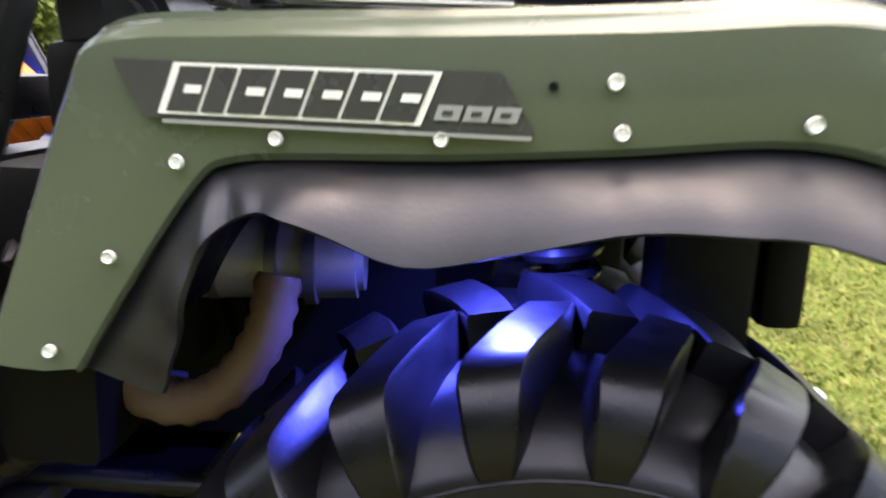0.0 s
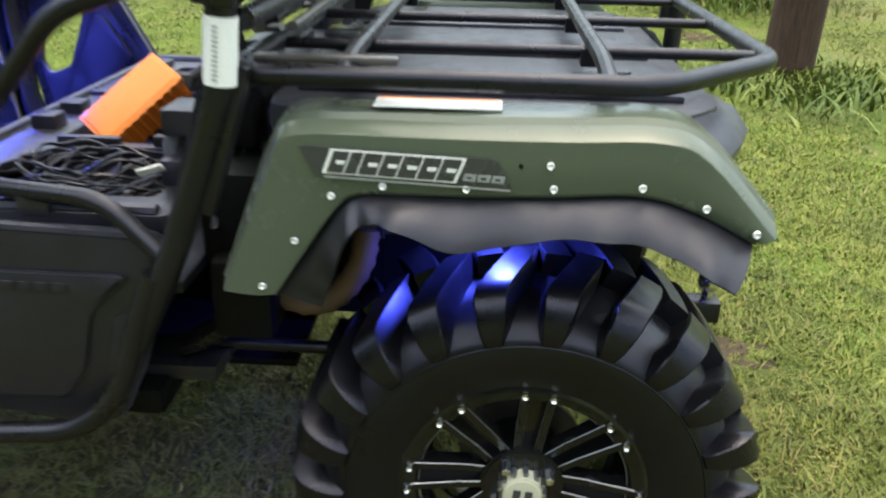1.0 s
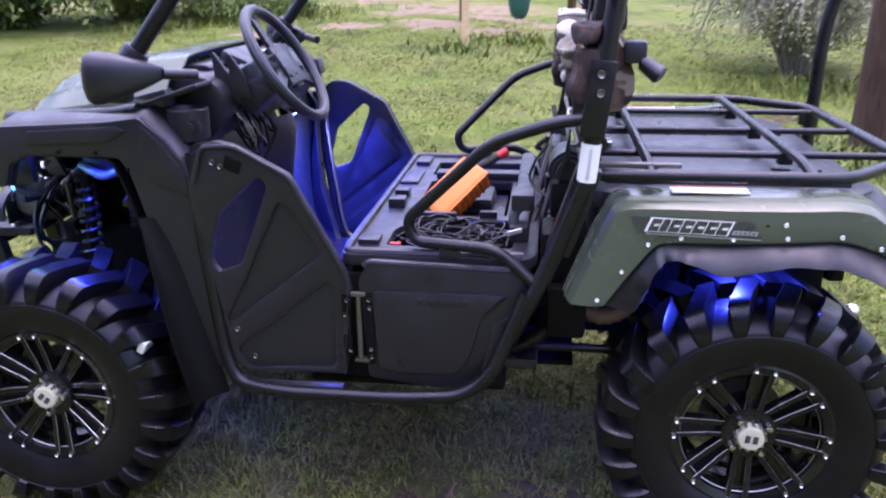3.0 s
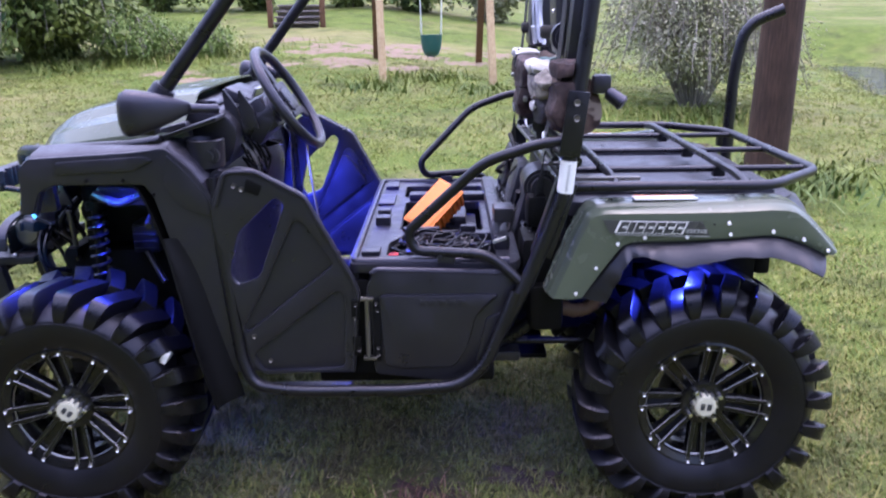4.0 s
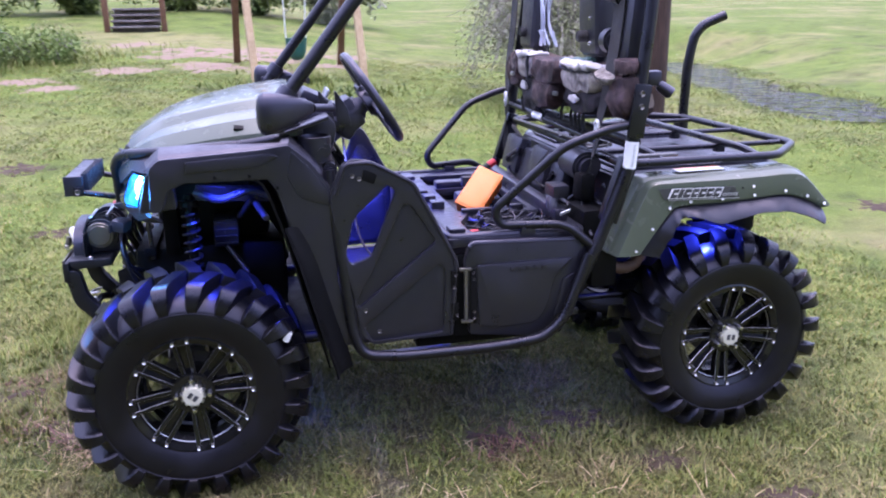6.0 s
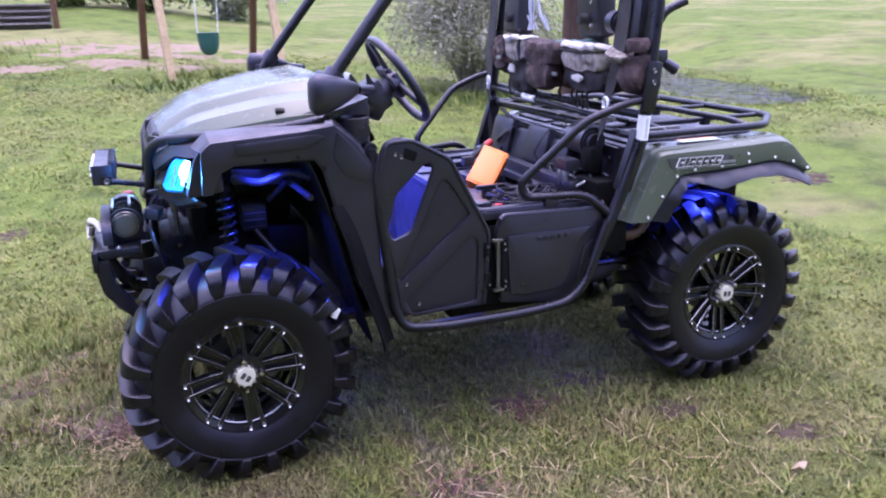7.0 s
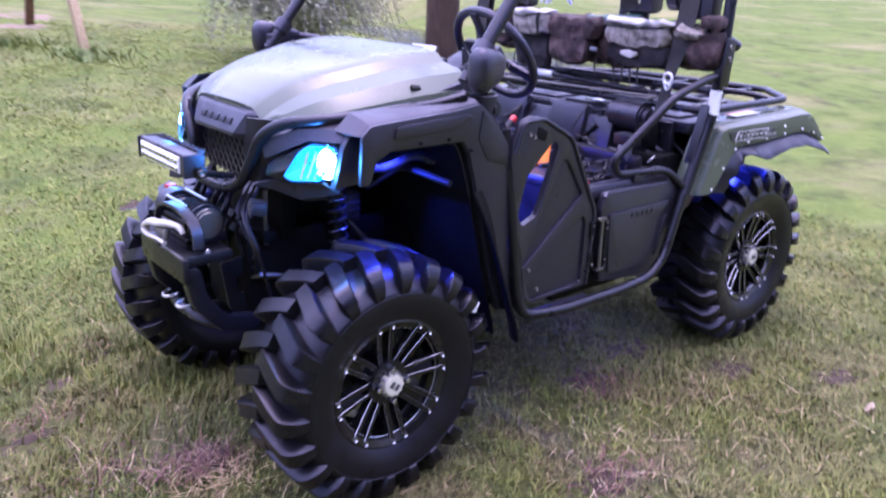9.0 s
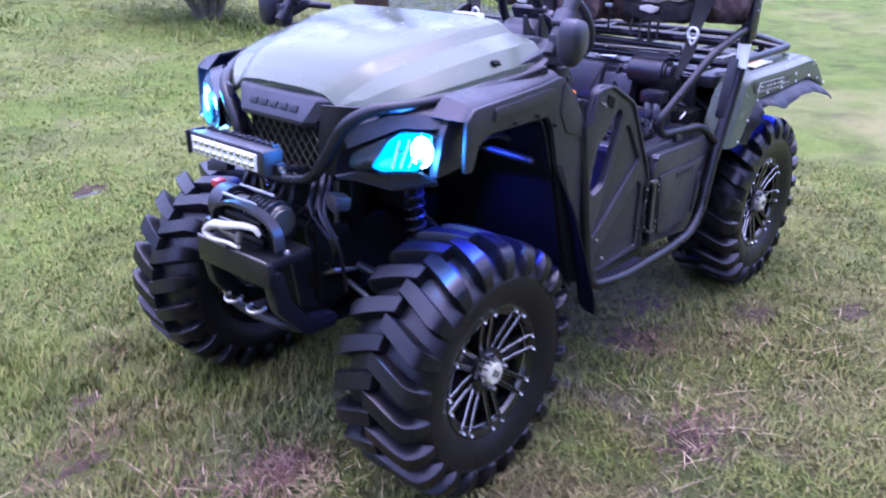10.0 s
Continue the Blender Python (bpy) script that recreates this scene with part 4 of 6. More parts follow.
    part("hinge_leaf", m(join(box(-0.078, -0.575, 0.625, 0.024, 0.006, 0.060, 0.002), box(-0.078, -0.575, 0.515, 0.024, 0.006, 0.060, 0.002), box(-0.018, -0.584, 0.565, 0.022, 0.006, 0.190, 0.002))), DARK, hinge)
    for bx, by, bz in ((-0.076, -0.577, 0.640), (-0.082, -0.577, 0.600), (-0.018, -0.586, 0.647), (-0.016, -0.586, 0.625), (-0.072, -0.577, 0.503), (-0.016, -0.586, 0.512), (-0.016, -0.586, 0.490)):
        part("latch_bolt", m(bolt((bx, by, bz), (0, -1, 0), 0.0058)), STEEL, hinge)

# ---- seat base
SEATZ = 0.752
BAYS = ([(0.005, -0.465), (0.330, -0.465), (0.330, -0.225), (0.065, -0.205), (0.005, -0.33)], [(0.03, -0.185), (0.30, -0.185), (0.30, 0.22), (0.03, 0.22)], [(0.02, 0.30), (0.32, 0.30), (0.32, 0.50), (0.02, 0.50)])
part("seat_base", flat_plate([(-0.09, -0.545), (0.375, -0.545), (0.395, -0.50), (0.395, 0.56), (0.375, 0.605), (-0.09, 0.605), (-0.10, 0.56), (-0.10, -0.50)], SEATZ - 0.03, SEATZ, BAYS, 0.006), BLACK, utv, "open black plastic seat base with storage bays")
part("seat_box", join(box(-0.085, CY, 0.58, 0.03, 1.10, 0.32, 0.01), box(0.15, CY, 0.615, 0.45, 1.08, 0.02, 0.004), box(0.15, -0.205, 0.67, 0.44, 0.02, 0.12, 0.004), box(0.15, 0.26, 0.67, 0.44, 0.02, 0.12, 0.004)), BLACK, utv)
part("seat_rim", pipe([(0.36, -0.53, SEATZ + 0.002), (-0.078, -0.53, SEATZ + 0.002), (-0.085, -0.50, SEATZ + 0.002), (-0.085, 0.56, SEATZ + 0.002), (-0.078, 0.59, SEATZ + 0.002), (0.36, 0.59, SEATZ + 0.002)], 0.011, 0.03, 8), BLACK, utv)
for cx, cy, sx, sy, sz in ((-0.040, -0.44, 0.055, 0.06, 0.016), (-0.030, -0.10, 0.050, 0.05, 0.030), (-0.035, 0.02, 0.045, 0.05, 0.026), (-0.04, 0.24, 0.06, 0.16, 0.012), (-0.035, 0.48, 0.05, 0.10, 0.018), (0.35, -0.10, 0.05, 0.10, 0.02), (0.36, 0.42, 0.05, 0.14, 0.03), (0.10, -0.20, 0.12, 0.02, 0.016), (0.25, -0.20, 0.05, 0.022, 0.022)):
    part("seat_catch", box(cx, cy, SEATZ + sz / 2 - 0.002, sx, sy, sz, 0.005), BLACK, utv)
part("seat_hump", join(box(0.19, 0.26, SEATZ + 0.012, 0.30, 0.06, 0.03, 0.012), box(0.345, CY, SEATZ + 0.02, 0.05, 0.9, 0.05, 0.014)), BLACK, utv)
part("inner_bin", join(box(0.165, 0.06, 0.70, 0.24, 0.28, 0.02, 0.004), box(0.17, 0.06, 0.735, 0.16, 0.18, 0.05, 0.02)), BLACK, utv)
rng = random.Random(4)
for k in range(17):
    cx, cy, r = 0.16 + rng.uniform(-0.04, 0.06), -0.335 + rng.uniform(-0.03, 0.03), rng.uniform(0.05, 0.095)
    pts = []
    for i in range(40):
        a = 2 * math.pi * i / 40
        pts.append((cx + r * 1.35 * math.cos(a) * (1 + 0.1 * math.sin(3 * a + k)), cy + r * math.sin(a) * (1 + 0.12 * math.cos(2 * a + k)), 0.704 + 0.0042 * k + 0.012 * math.sin(2 * a + k) + 0.006 * math.sin(5 * a + 2 * k)))
    part("cable", sweep(pts, rng.uniform(0.0022, 0.0042), 6, True), TUBE, utv)
part("battery", box(0.16, -0.345, 0.66, 0.24, 0.18, 0.09, 0.006), DARK, utv)
part("red_terminal", box(0.025, -0.44, 0.742, 0.03, 0.018, 0.016, 0.004), REDM, utv)
part("seat_back_frame", join(box(0.44, 0.10, 0.80, 0.06, 0.62, 0.20, 0.02, pose(0, 0, 0, 0, 14, 0)), box(0.43, 0.36, 0.86, 0.06, 0.20, 0.16, 0.03, pose(0, 0, 0, 0, 14, 0)), box(0.43, 0.02, 0.86, 0.06, 0.20, 0.16, 0.03, pose(0, 0, 0, 0, 14, 0))), BLACK, utv, "black moulded seat back support")
for dy in (-0.335, -0.370):
    part("grey_tube", pipe([(0.355, dy, 0.845), (0.325, dy - 0.005, 0.815), (0.335, dy - 0.010, 0.765), (0.365, dy - 0.02, 0.715)], 0.014, 0.025), GREYP, utv, "bent grey plastic tube")
part("tube_bracket", box(0.352, -0.35, 0.850, 0.06, 0.09, 0.045, 0.008), BLACK, utv)
part("hang_tag", box(0.335, -0.48, 0.800, 0.040, 0.003, 0.018, 0.0008, pose(0, 0, 0, 40, -15, 10)), WHITE, utv, "small white paper tag")
rng = random.Random(9)
for k in range(16):
    x, y, z = 0.44 + rng.uniform(-0.03, 0.07), rng.uniform(-0.50, 0.45), rng.uniform(0.60, 0.98)
    pts = smoothline([(x, y, z), (x + rng.uniform(-.05, .05), y + rng.uniform(-.1, .1), z - 0.06), (x + rng.uniform(-.06, .06), y + rng.uniform(-.16, .16), z - 0.12), (x + rng.uniform(-.04, .06), y + rng.uniform(-.2, .2), z - 0.16)], 14)
    part("wire_loom", sweep([tuple(p) for p in pts], rng.uniform(0.004, 0.009), 6), TUBE if k % 4 else STRAPM, utv)
for cx, cy, cz, sx, sy, sz in ((0.46, -0.40, 0.72, 0.12, 0.16, 0.16), (0.47, -0.20, 0.66, 0.12, 0.20, 0.22), (0.47, 0.30, 0.68, 0.12, 0.3, 0.24), (0.45, -0.36, 0.86, 0.06, 0.08, 0.10), (0.47, -0.47, 0.60, 0.1, 0.1, 0.14)):
    part("engine_cover", box(cx, cy, cz, sx, sy, sz, 0.02), DARK, utv)
part("air_box", join(rod((0.47, -0.34, 0.92), (0.47, -0.18, 0.92), 0.055, None, 20, 0.01), rod((0.47, -0.36, 0.92), (0.47, -0.34, 0.92), 0.035, None, 16)), BLACK, utv)

# ---- floor and dash
both("sill", box(-0.23, -0.578, 0.394, 0.27, 0.030, 0.010, 0.003), BLACK, utv)
part("floor_pan", join(box(-0.25, CY, 0.415, 0.36, 1.06, 0.025, 0.006), box(0.15, CY, 0.43, 0.5, 1.0, 0.03, 0.006)), BLACK, utv)


def build_firewall():
    line = smoothline([(-0.40, 0.425), (-0.46, 0.455), (-0.50, 0.55), (-0.505, 0.75), (-0.48, 0.93), (-0.49, 1.0)], 14)
    rows = []
    for x, z in line:
        row = []
        for k in range(40):
            y = -0.50 + k * (1.06 / 39)
            bulge = 0.09 * math.exp(-((y - 0.05) / 0.10) ** 2)
            row.append((x + bulge, y, z))
        rows.append(row)
    return skin(rows, 0.01)


part("firewall", build_firewall(), BLACK, utv, "curved black plastic footwell wall")
part("floor_cable", sweep([tuple(p) for p in smoothline([(-0.335, 0.255, 1.0), (-0.33, 0.25, 0.9), (-0.31, 0.25, 0.72), (-0.285, 0.25, 0.56), (-0.22, 0.24, 0.45)], 18)], 0.0048, 8), YELLOW, utv, "yellow cable hanging in the footwell")
DASH = [(-0.655, 1.120), (-0.600, 1.150), (-0.530, 1.174), (-0.455, 1.166), (-0.415, 1.120), (-0.430, 1.045), (-0.480, 0.985), (-0.600, 0.990)]
part("dashboard", plate(DASH, -0.40, 0.46, (), 0.012, 0.03), BLACK, utv, "black plastic dashboard", 30)
part("dash_cover", join(plate([(-0.64, 1.140), (-0.56, 1.188), (-0.50, 1.188), (-0.49, 1.175), (-0.60, 1.13)], -0.30, 0.38, (), 0.006, 0.012), box(-0.47, -0.08, 1.175, 0.10, 0.20, 0.05, 0.015, pose(0, 0, 0, 0, 25, 0))), BLACK, utv)
part("gauge", box(-0.425, -0.08, 1.185, 0.01, 0.13, 0.05, 0.006, pose(0, 0, 0, 0, 25, 0)), MACHINED, utv, "small instrument display")
part("cup_holder", xform(revolve([(0.050, 0.0), (0.052, 0.075), (0.046, 0.078), (0.043, 0.07), (0.042, 0.006), (0.0, 0.004)], 28), pose(-0.495, -0.455, 1.02, 90, 0, 0)), BLACK, utv, "round black cup holder")
for k in range(5):
    part("dash_pocket", box(-0.418, 0.12 + 0.09 * k, 1.10 - 0.01 * (k % 2), 0.03, 0.07, 0.06, 0.012, pose(0, 0, 0, 0, -12, 0)), BLACK, utv)
part("dash_ledge", join(box(-0.545, -0.40, 1.125, 0.20, 0.19, 0.012, 0.005, pose(0, 0, 0, 0, -18, 0)), box(-0.60, -0.45, 1.11, 0.14, 0.035, 0.045, 0.01, pose(0, 0, 0, 0, -14, -8)), box(-0.50, -0.33, 1.09, 0.12, 0.05, 0.05, 0.012)), BLACK, utv)
part("dash_end", join(box(-0.55, 0.52, 1.10, 0.16, 0.10, 0.10, 0.02), box(-0.46, 0.50, 1.06, 0.08, 0.08, 0.07, 0.015)), BLACK, utv)
for k in range(6):
    part("dash_fin", box(-0.452 + 0.002 * k, -0.30 + 0.022 * k, 1.115 - 0.004 * k, 0.05, 0.009, 0.085, 0.003, pose(0, 0, 0, 0, -16, 12)), BLACK, utv)
for x, y, z, r in ((-0.475, -0.50, 1.055, 0.026), (-0.455, -0.51, 0.995, 0.022), (-0.485, -0.485, 0.985, 0.018), (-0.46, -0.49, 0.945, 0.02)):
    part("pivot", join(rod((x, y, z), (x, y + 0.05, z), r, None, 14, 0.004), rod((x, y - 0.01, z), (x, y, z), r * 0.5, None, 8)), STEEL if r < 0.021 else BLACK, utv)
rng = random.Random(21)
for k in range(12):
    y0 = rng.uniform(-0.42, -0.05)
    y0 = -0.22 + 0.5 * (y0 + 0.22)
    pts = smoothline([(-0.43, y0, 1.06), (-0.40, y0 + rng.uniform(-.03, .03), 1.01), (-0.395, y0 + rng.uniform(-.05, .05), rng.uniform(0.93, 0.99)), (-0.43, y0 + rng.uniform(-.05, .05), 1.02 if k % 3 else 0.86)], 14)
    part("dash_wire", sweep([tuple(p) for p in pts], rng.uniform(0.003, 0.006), 6), DARK if k % 4 else STEEL, utv)

SWC, SWN = Vector((-0.285, -0.281, 1.190)), Vector((0.846, 0.0, 0.533))
swm = Matrix.Translation(SWC) @ SWN.to_track_quat("Z", "Y").to_matrix().to_4x4()
ring = [(0.160 * math.cos(2 * math.pi * k / 48), 0.160 * math.sin(2 * math.pi * k / 48), 0) for k in range(48)]
sw = part("steering_wheel", xform(sweep(ring, 0.0145, 10, True), swm), BLACK, utv, "black steering wheel with three spokes")
part("wheel_hub", xform(join(rod((0, 0, -0.035), (0, 0, 0.0), 0.055, 0.045, 24, 0.006), box(0, 0, -0.01, 0.09, 0.07, 0.03, 0.01), box(0.035, 0, -0.016, 0.13, 0.115, 0.022, 0.009)), swm), BLACK, sw)
for a in (90, 205, 335):
    part("wheel_spoke", xform(box(0.10, 0, -0.012, 0.12, 0.036, 0.012, 0.004), swm @ Matrix.Rotation(radians(a), 4, "Z")), BLACK, sw)
part("steering_column", join(rod(SWC - 0.02 * SWN, SWC - 0.22 * SWN, 0.028, 0.034, 16), box(*(SWC - 0.13 * SWN), 0.12, 0.10, 0.09, 0.02, pose(0, 0, 0, 0, 32, 0))), BLACK, utv)
part("column_shroud", xform(join(rod((0, 0, -0.16), (0, 0, -0.045), 0.060, 0.040, 18, 0.008), box(0.02, 0, -0.11, 0.13, 0.11, 0.10, 0.02)), swm), BLACK, utv)
for x, y in ((-0.40, -0.36), (-0.45, -0.34)):
    part("column_lever", plate([(x - 0.012, 1.125), (x + 0.035, 1.11), (x + 0.022, 1.17), (x - 0.012, 1.222), (x - 0.018, 1.222)], y, y + 0.012, (), 0.002, 0.004), BLACK, utv)


# ---- hood and front end
def build_hood():
    stations = [(-1.092, 1.062, 0.246, 0.184, 0.50), (-1.075, 1.074, 0.276, 0.192, 0.6), (-1.040, 1.097, 0.330, 0.206, 0.8), (-0.96, 1.138, 0.405, 0.240, 1.0), (-0.82, 1.172, 0.455, 0.285, 1.12), (-0.70, 1.194, 0.485, 0.315, 1.2), (-0.548, 1.208, 0.504, 0.340, 1.25)]
    rows = []
    for x, z, w, c, d in smoothline(stations, 22):
        c2 = min(c + 0.036, w - 0.006)
        half = [(0.0, 0.012), (0.5 * c, 0.011), (c - 0.05, 0.008), (c - 0.012, 0.004), (c, 0.0), (c2, -0.024), (c2 + 0.72 * (w - 0.012 - c2), -0.024 - 0.38 * (0.060 * d - 0.024) if d > 0.7 else -0.026), (w - 0.012, -0.060 * d), (w, -0.070 * d), (w + 0.004, -0.070 * d - 0.016)]
        full = [(-p, q) for p, q in half[:0:-1]] + half
        rows.append([(x + 0.018 * (p / w) ** 2 * max(0, (-1.0 - x) / 0.13), CY + p, z + q) for p, q in full])
    lip = [(x + 0.006, y, z - 0.014) for x, y, z in rows[0]]
    return skin([lip] + rows, 0.005)


hood = part("hood", build_hood(), GREEN, utv, "glossy olive green hood with a raised centre", 14)
part("hood_slot", box(-0.722, -0.432, 1.128, 0.03, 0.016, 0.010, 0.002, pose(0, 0, 0, 38, 6, 0)), DARK, hood)
part("hood_slot", box(-0.722, 2 * CY + 0.432, 1.128, 0.03, 0.016, 0.010, 0.002, pose(0, 0, 0, -38, 6, 0)), DARK, hood)
part("nose_panel", skin([[(-1.096 + d + 0.022 * max(0.0, abs(t) - 0.82) / 0.18, CY + w * t, z) for t in np.linspace(-1, 1, 23)] for z, d, w in ((1.058, 0.012, 0.206), (1.052, 0.0, 0.204), (1.046, -0.006, 0.202), (0.992, -0.034, 0.168), (0.982, -0.034, 0.160), (0.975, -0.020, 0.158), (0.972, 0.02, 0.158))], 0.006), BLACK, utv, "black nose panel over the grille", 20)
for k in range(5):
    y = CY - 0.088 + 0.044 * k
    part("nose_mark", box(-1.117, y, 1.019, 0.005, 0.030, 0.020, 0.0015, pose(0, 0, 0, 0, 27, 0)), TUBE, utv)
both("nose_side", skin([[(-1.118, -0.175, 1.045), (-1.085, -0.250, 1.045), (-1.04, -0.32, 1.045)], [(-1.125, -0.165, 0.97), (-1.100, -0.220, 0.965), (-1.03, -0.26, 0.96)], [(-1.115, -0.140, 0.86), (-1.090, -0.180, 0.85), (-1.02, -0.20, 0.85)]], 0.008), BLACK, utv)


grille = part("grille", box(-1.078, CY, 0.912, 0.02, 0.31, 0.13, 0.004), DARK, utv, "black grille with a zigzag wire mesh")
for j in range(6):
    z, s = 0.968 - 0.022 * j, 1 if j % 2 else -1
    pts = [(-1.096, CY - 0.155 + 0.0172 * k, z + (0.0105 if (k % 2) == (j % 2) else -0.0105)) for k in range(19)]
    part("mesh_wire", sweep(pts, 0.0022, 5), STEEL, grille)
gt = [(-0.600, -0.505, 1.100), (-0.70, -0.482, 1.083), (-0.85, -0.462, 1.072), (-1.00, -0.408, 1.060), (-1.085, -0.322, 1.048), (-1.122, -0.262, 1.010), (-1.126, -0.205, 0.926), (-1.138, -0.140, 0.840), (-1.150, -0.050, 0.824)]
part("brush_guard", pipe(gt + [(x, 2 * CY - y - (0.075 if -1.13 < x < -0.9 else 0.0), z) for x, y, z in gt[::-1]], 0.0165, 0.05, 12), TUBE, utv, "bent black tube guard round the hood")


def build_front_fender():
    top = [(-0.992, 0.905), (-0.985, 1.035), (-0.955, 1.062), (-0.800, 1.070), (-0.670, 1.077), (-0.580, 1.088), (-0.515, 1.030), (-0.464, 0.955), (-0.458, 0.880), (-0.452, 0.640), (-0.402, 0.425)]
    arch = [(-0.470, 0.425), (-0.522, 0.560), (-0.562, 0.720), (-0.596, 0.860), (-0.620, 0.950), (-0.646, 0.988), (-0.890, 0.990), (-0.938, 0.968), (-0.962, 0.905)]
    face = plate(top + arch, -0.556, -0.543, (), 0.005, 0.010)
    rows = []
    for i, (x, z) in enumerate(top[1:]):
        a, b = Vector(top[i]), Vector(top[min(i + 2, len(top) - 1)])
        n = Vector(((a - b).y, (b - a).x)).normalized()
        k = 1.0 if z > 0.9 else 0.35
        rows.append([(x + n.x * o * k, y, z + n.y * o * k) for y, o in ((-0.543, -0.004), (-0.538, 0.001), (-0.520, 0.010), (-0.455, 0.022))])
    lip = [[(x, y, z) for y in (-0.548, -0.52)] for x, z in arch]
    return join(face, skin(rows, 0.004), skin(lip, 0.003))


both("front_fender", build_front_fender(), BLACK, utv, "moulded black plastic front fender", 24)
both("fender_panel", plate([(-0.885, 1.018), (-0.672, 1.026), (-0.610, 1.056), (-0.640, 1.066), (-0.880, 1.052)], -0.562, -0.553, (), 0.004, 0.008), BLACK, utv)
both("fender_panel", plate([(-0.575, 1.072), (-0.520, 1.015), (-0.472, 0.948), (-0.468, 0.895), (-0.555, 0.925), (-0.590, 0.990)], -0.560, -0.553, (), 0.004, 0.010), BLACK, utv)
both("fender_strip", box(-0.948, -0.538, 1.020, 0.022, 0.018, 0.075, 0.005, pose(0, 0, 0, 0, 8, -20)), BLACK, utv)
for bx, bz in ((-0.80, 1.000), (-0.70, 1.000), (-0.62, 0.96)):
    both("fender_bolt", bolt((bx, -0.562, bz), (0, -1, 0), 0.005), DARK, utv)
fl = smoothline([(-0.604, 0.835, -0.566), (-0.566, 0.715, -0.604), (-0.540, 0.610, -0.624), (-0.512, 0.500, -0.640), (-0.484, 0.400, -0.648), (-0.474, 0.350, -0.646)], 16)
both("mud_flap", skin([[(x + 0.055 * (1 - t) ** 2, -0.553 + (y + 0.553) * t, z) for t in (0.0, 0.15, 0.35, 0.6, 0.8, 1.0)] for x, z, y in fl], 0.006), DARK, utv, "flared black rubber flap screwed to the wheel arch")


def build_liner():
    line = smoothline([(-0.70, 0.992), (-0.645, 0.978), (-0.604, 0.87), (-0.570, 0.74), (-0.532, 0.58), (-0.488, 0.42), (-0.472, 0.35)], 18)
    rows = []
    for x, z in line:
        rows.append([(x + 0.02 * math.sin(3 * y) - 0.10 * ease((y + 0.30) / 0.25) * ease((z - 0.55) / 0.3), y, z) for y in np.linspace(-0.552, 0.02, 14)])
    return skin(rows, 0.006)


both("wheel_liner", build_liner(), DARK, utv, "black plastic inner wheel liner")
both("inner_brace", join(pipe([(-0.88, -0.34, 0.915), (-0.80, -0.37, 0.890), (-0.70, -0.40, 0.930), (-0.64, -0.42, 0.905)], 0.013, 0.03), box(-0.76, -0.31, 0.90, 0.24, 0.02, 0.05, 0.006, pose(0, 0, 0, 0, 6, 8))), BLACK, utv)
both("liner_rib", pipe([(-0.66, -0.52, 0.86), (-0.70, -0.34, 0.885), (-0.75, -0.22, 0.80)], 0.010, 0.04), BLACK, utv)
HL = [(-1.005, -0.478, 1.000), (-1.040, -0.452, 0.902), (-1.085, -0.350, 0.888), (-1.115, -0.262, 0.895), (-1.100, -0.262, 0.935), (-1.045, -0.390, 1.000)]


def build_headlight():
    c = sum((Vector(p) for p in HL), Vector()) / len(HL)
    rows = []
    for off, k in ((Vector((0.07, 0.05, 0)), 0.75), (Vector((0, 0, 0)), 1.0), (Vector((-0.006, -0.005, 0)), 0.98), (Vector((-0.009, -0.007, 0)), 0.9), (Vector((-0.011, -0.009, 0)), 0.05)):
        rows.append([c + (p - c) * k + off for p in rounded(HL, 0.008, 3, True)])
    return skin(rows, 0, True)


def headlight_insides(flip):
    def m(bm):
        return mirrored(bm) if flip else bm
    h = part("headlight", m(build_headlight()), GLASS, utv, "clear headlight lit by a coloured ring")
    c = sum((Vector(p) for p in HL), Vector()) / len(HL)
    e = Vector((-0.89, -0.45, 0.05)).normalized()
    dish = [[c + (p - c) * k - e * d for p in rounded(HL, 0.008, 3, True)] for k, d in ((0.95, -0.002), (0.85, 0.020), (0.5, 0.034), (0.05, 0.038))]
    part("housing", m(skin(dish, 0, True)), RIMBLK, h)
    lit = [HL[0], HL[1], HL[2], (-1.094, -0.316, 0.898), (-1.062, -0.356, 0.972), HL[5]]
    lc = sum((Vector(p) for p in lit), Vector()) / len(lit)
    bowl = [[lc + (p - lc) * k - e * d for p in rounded(lit, 0.010, 3, True)] for k, d in ((0.88, 0.002), (0.80, 0.012), (0.5, 0.020), (0.05, 0.024))]
    part("reflector", m(skin(bowl, 0, True)), LEDDIM, h)
    for t in (0.25, 0.5, 0.75):
        a, b = lc + (Vector(HL[2]).lerp(Vector(HL[1]), t) - lc) * 0.8, lc + (Vector(lit[4]).lerp(Vector(HL[0]), t) - lc) * 0.8
        part("facet", m(rod(a - 0.012 * e, b - 0.012 * e, 0.004, None, 4)), CHROME, h)
    mat = Matrix.Translation(Vector((-1.024, -0.440, 0.948)) - 0.006 * e) @ e.to_track_quat("Z", "Y").to_matrix().to_4x4()
    part("light_ring", m(xform(sweep([(0.024 * math.cos(2 * math.pi * k / 28), 0.036 * math.sin(2 * math.pi * k / 28), 0) for k in range(28)], 0.004, 8, True), mat)), LEDRING, h, "glowing ring")
    part("light_bulb", m(xform(rod((0, 0, -0.012), (0, 0, 0.003), 0.028, 0.021, 16, 0.004), mat)), LEDRING, h)


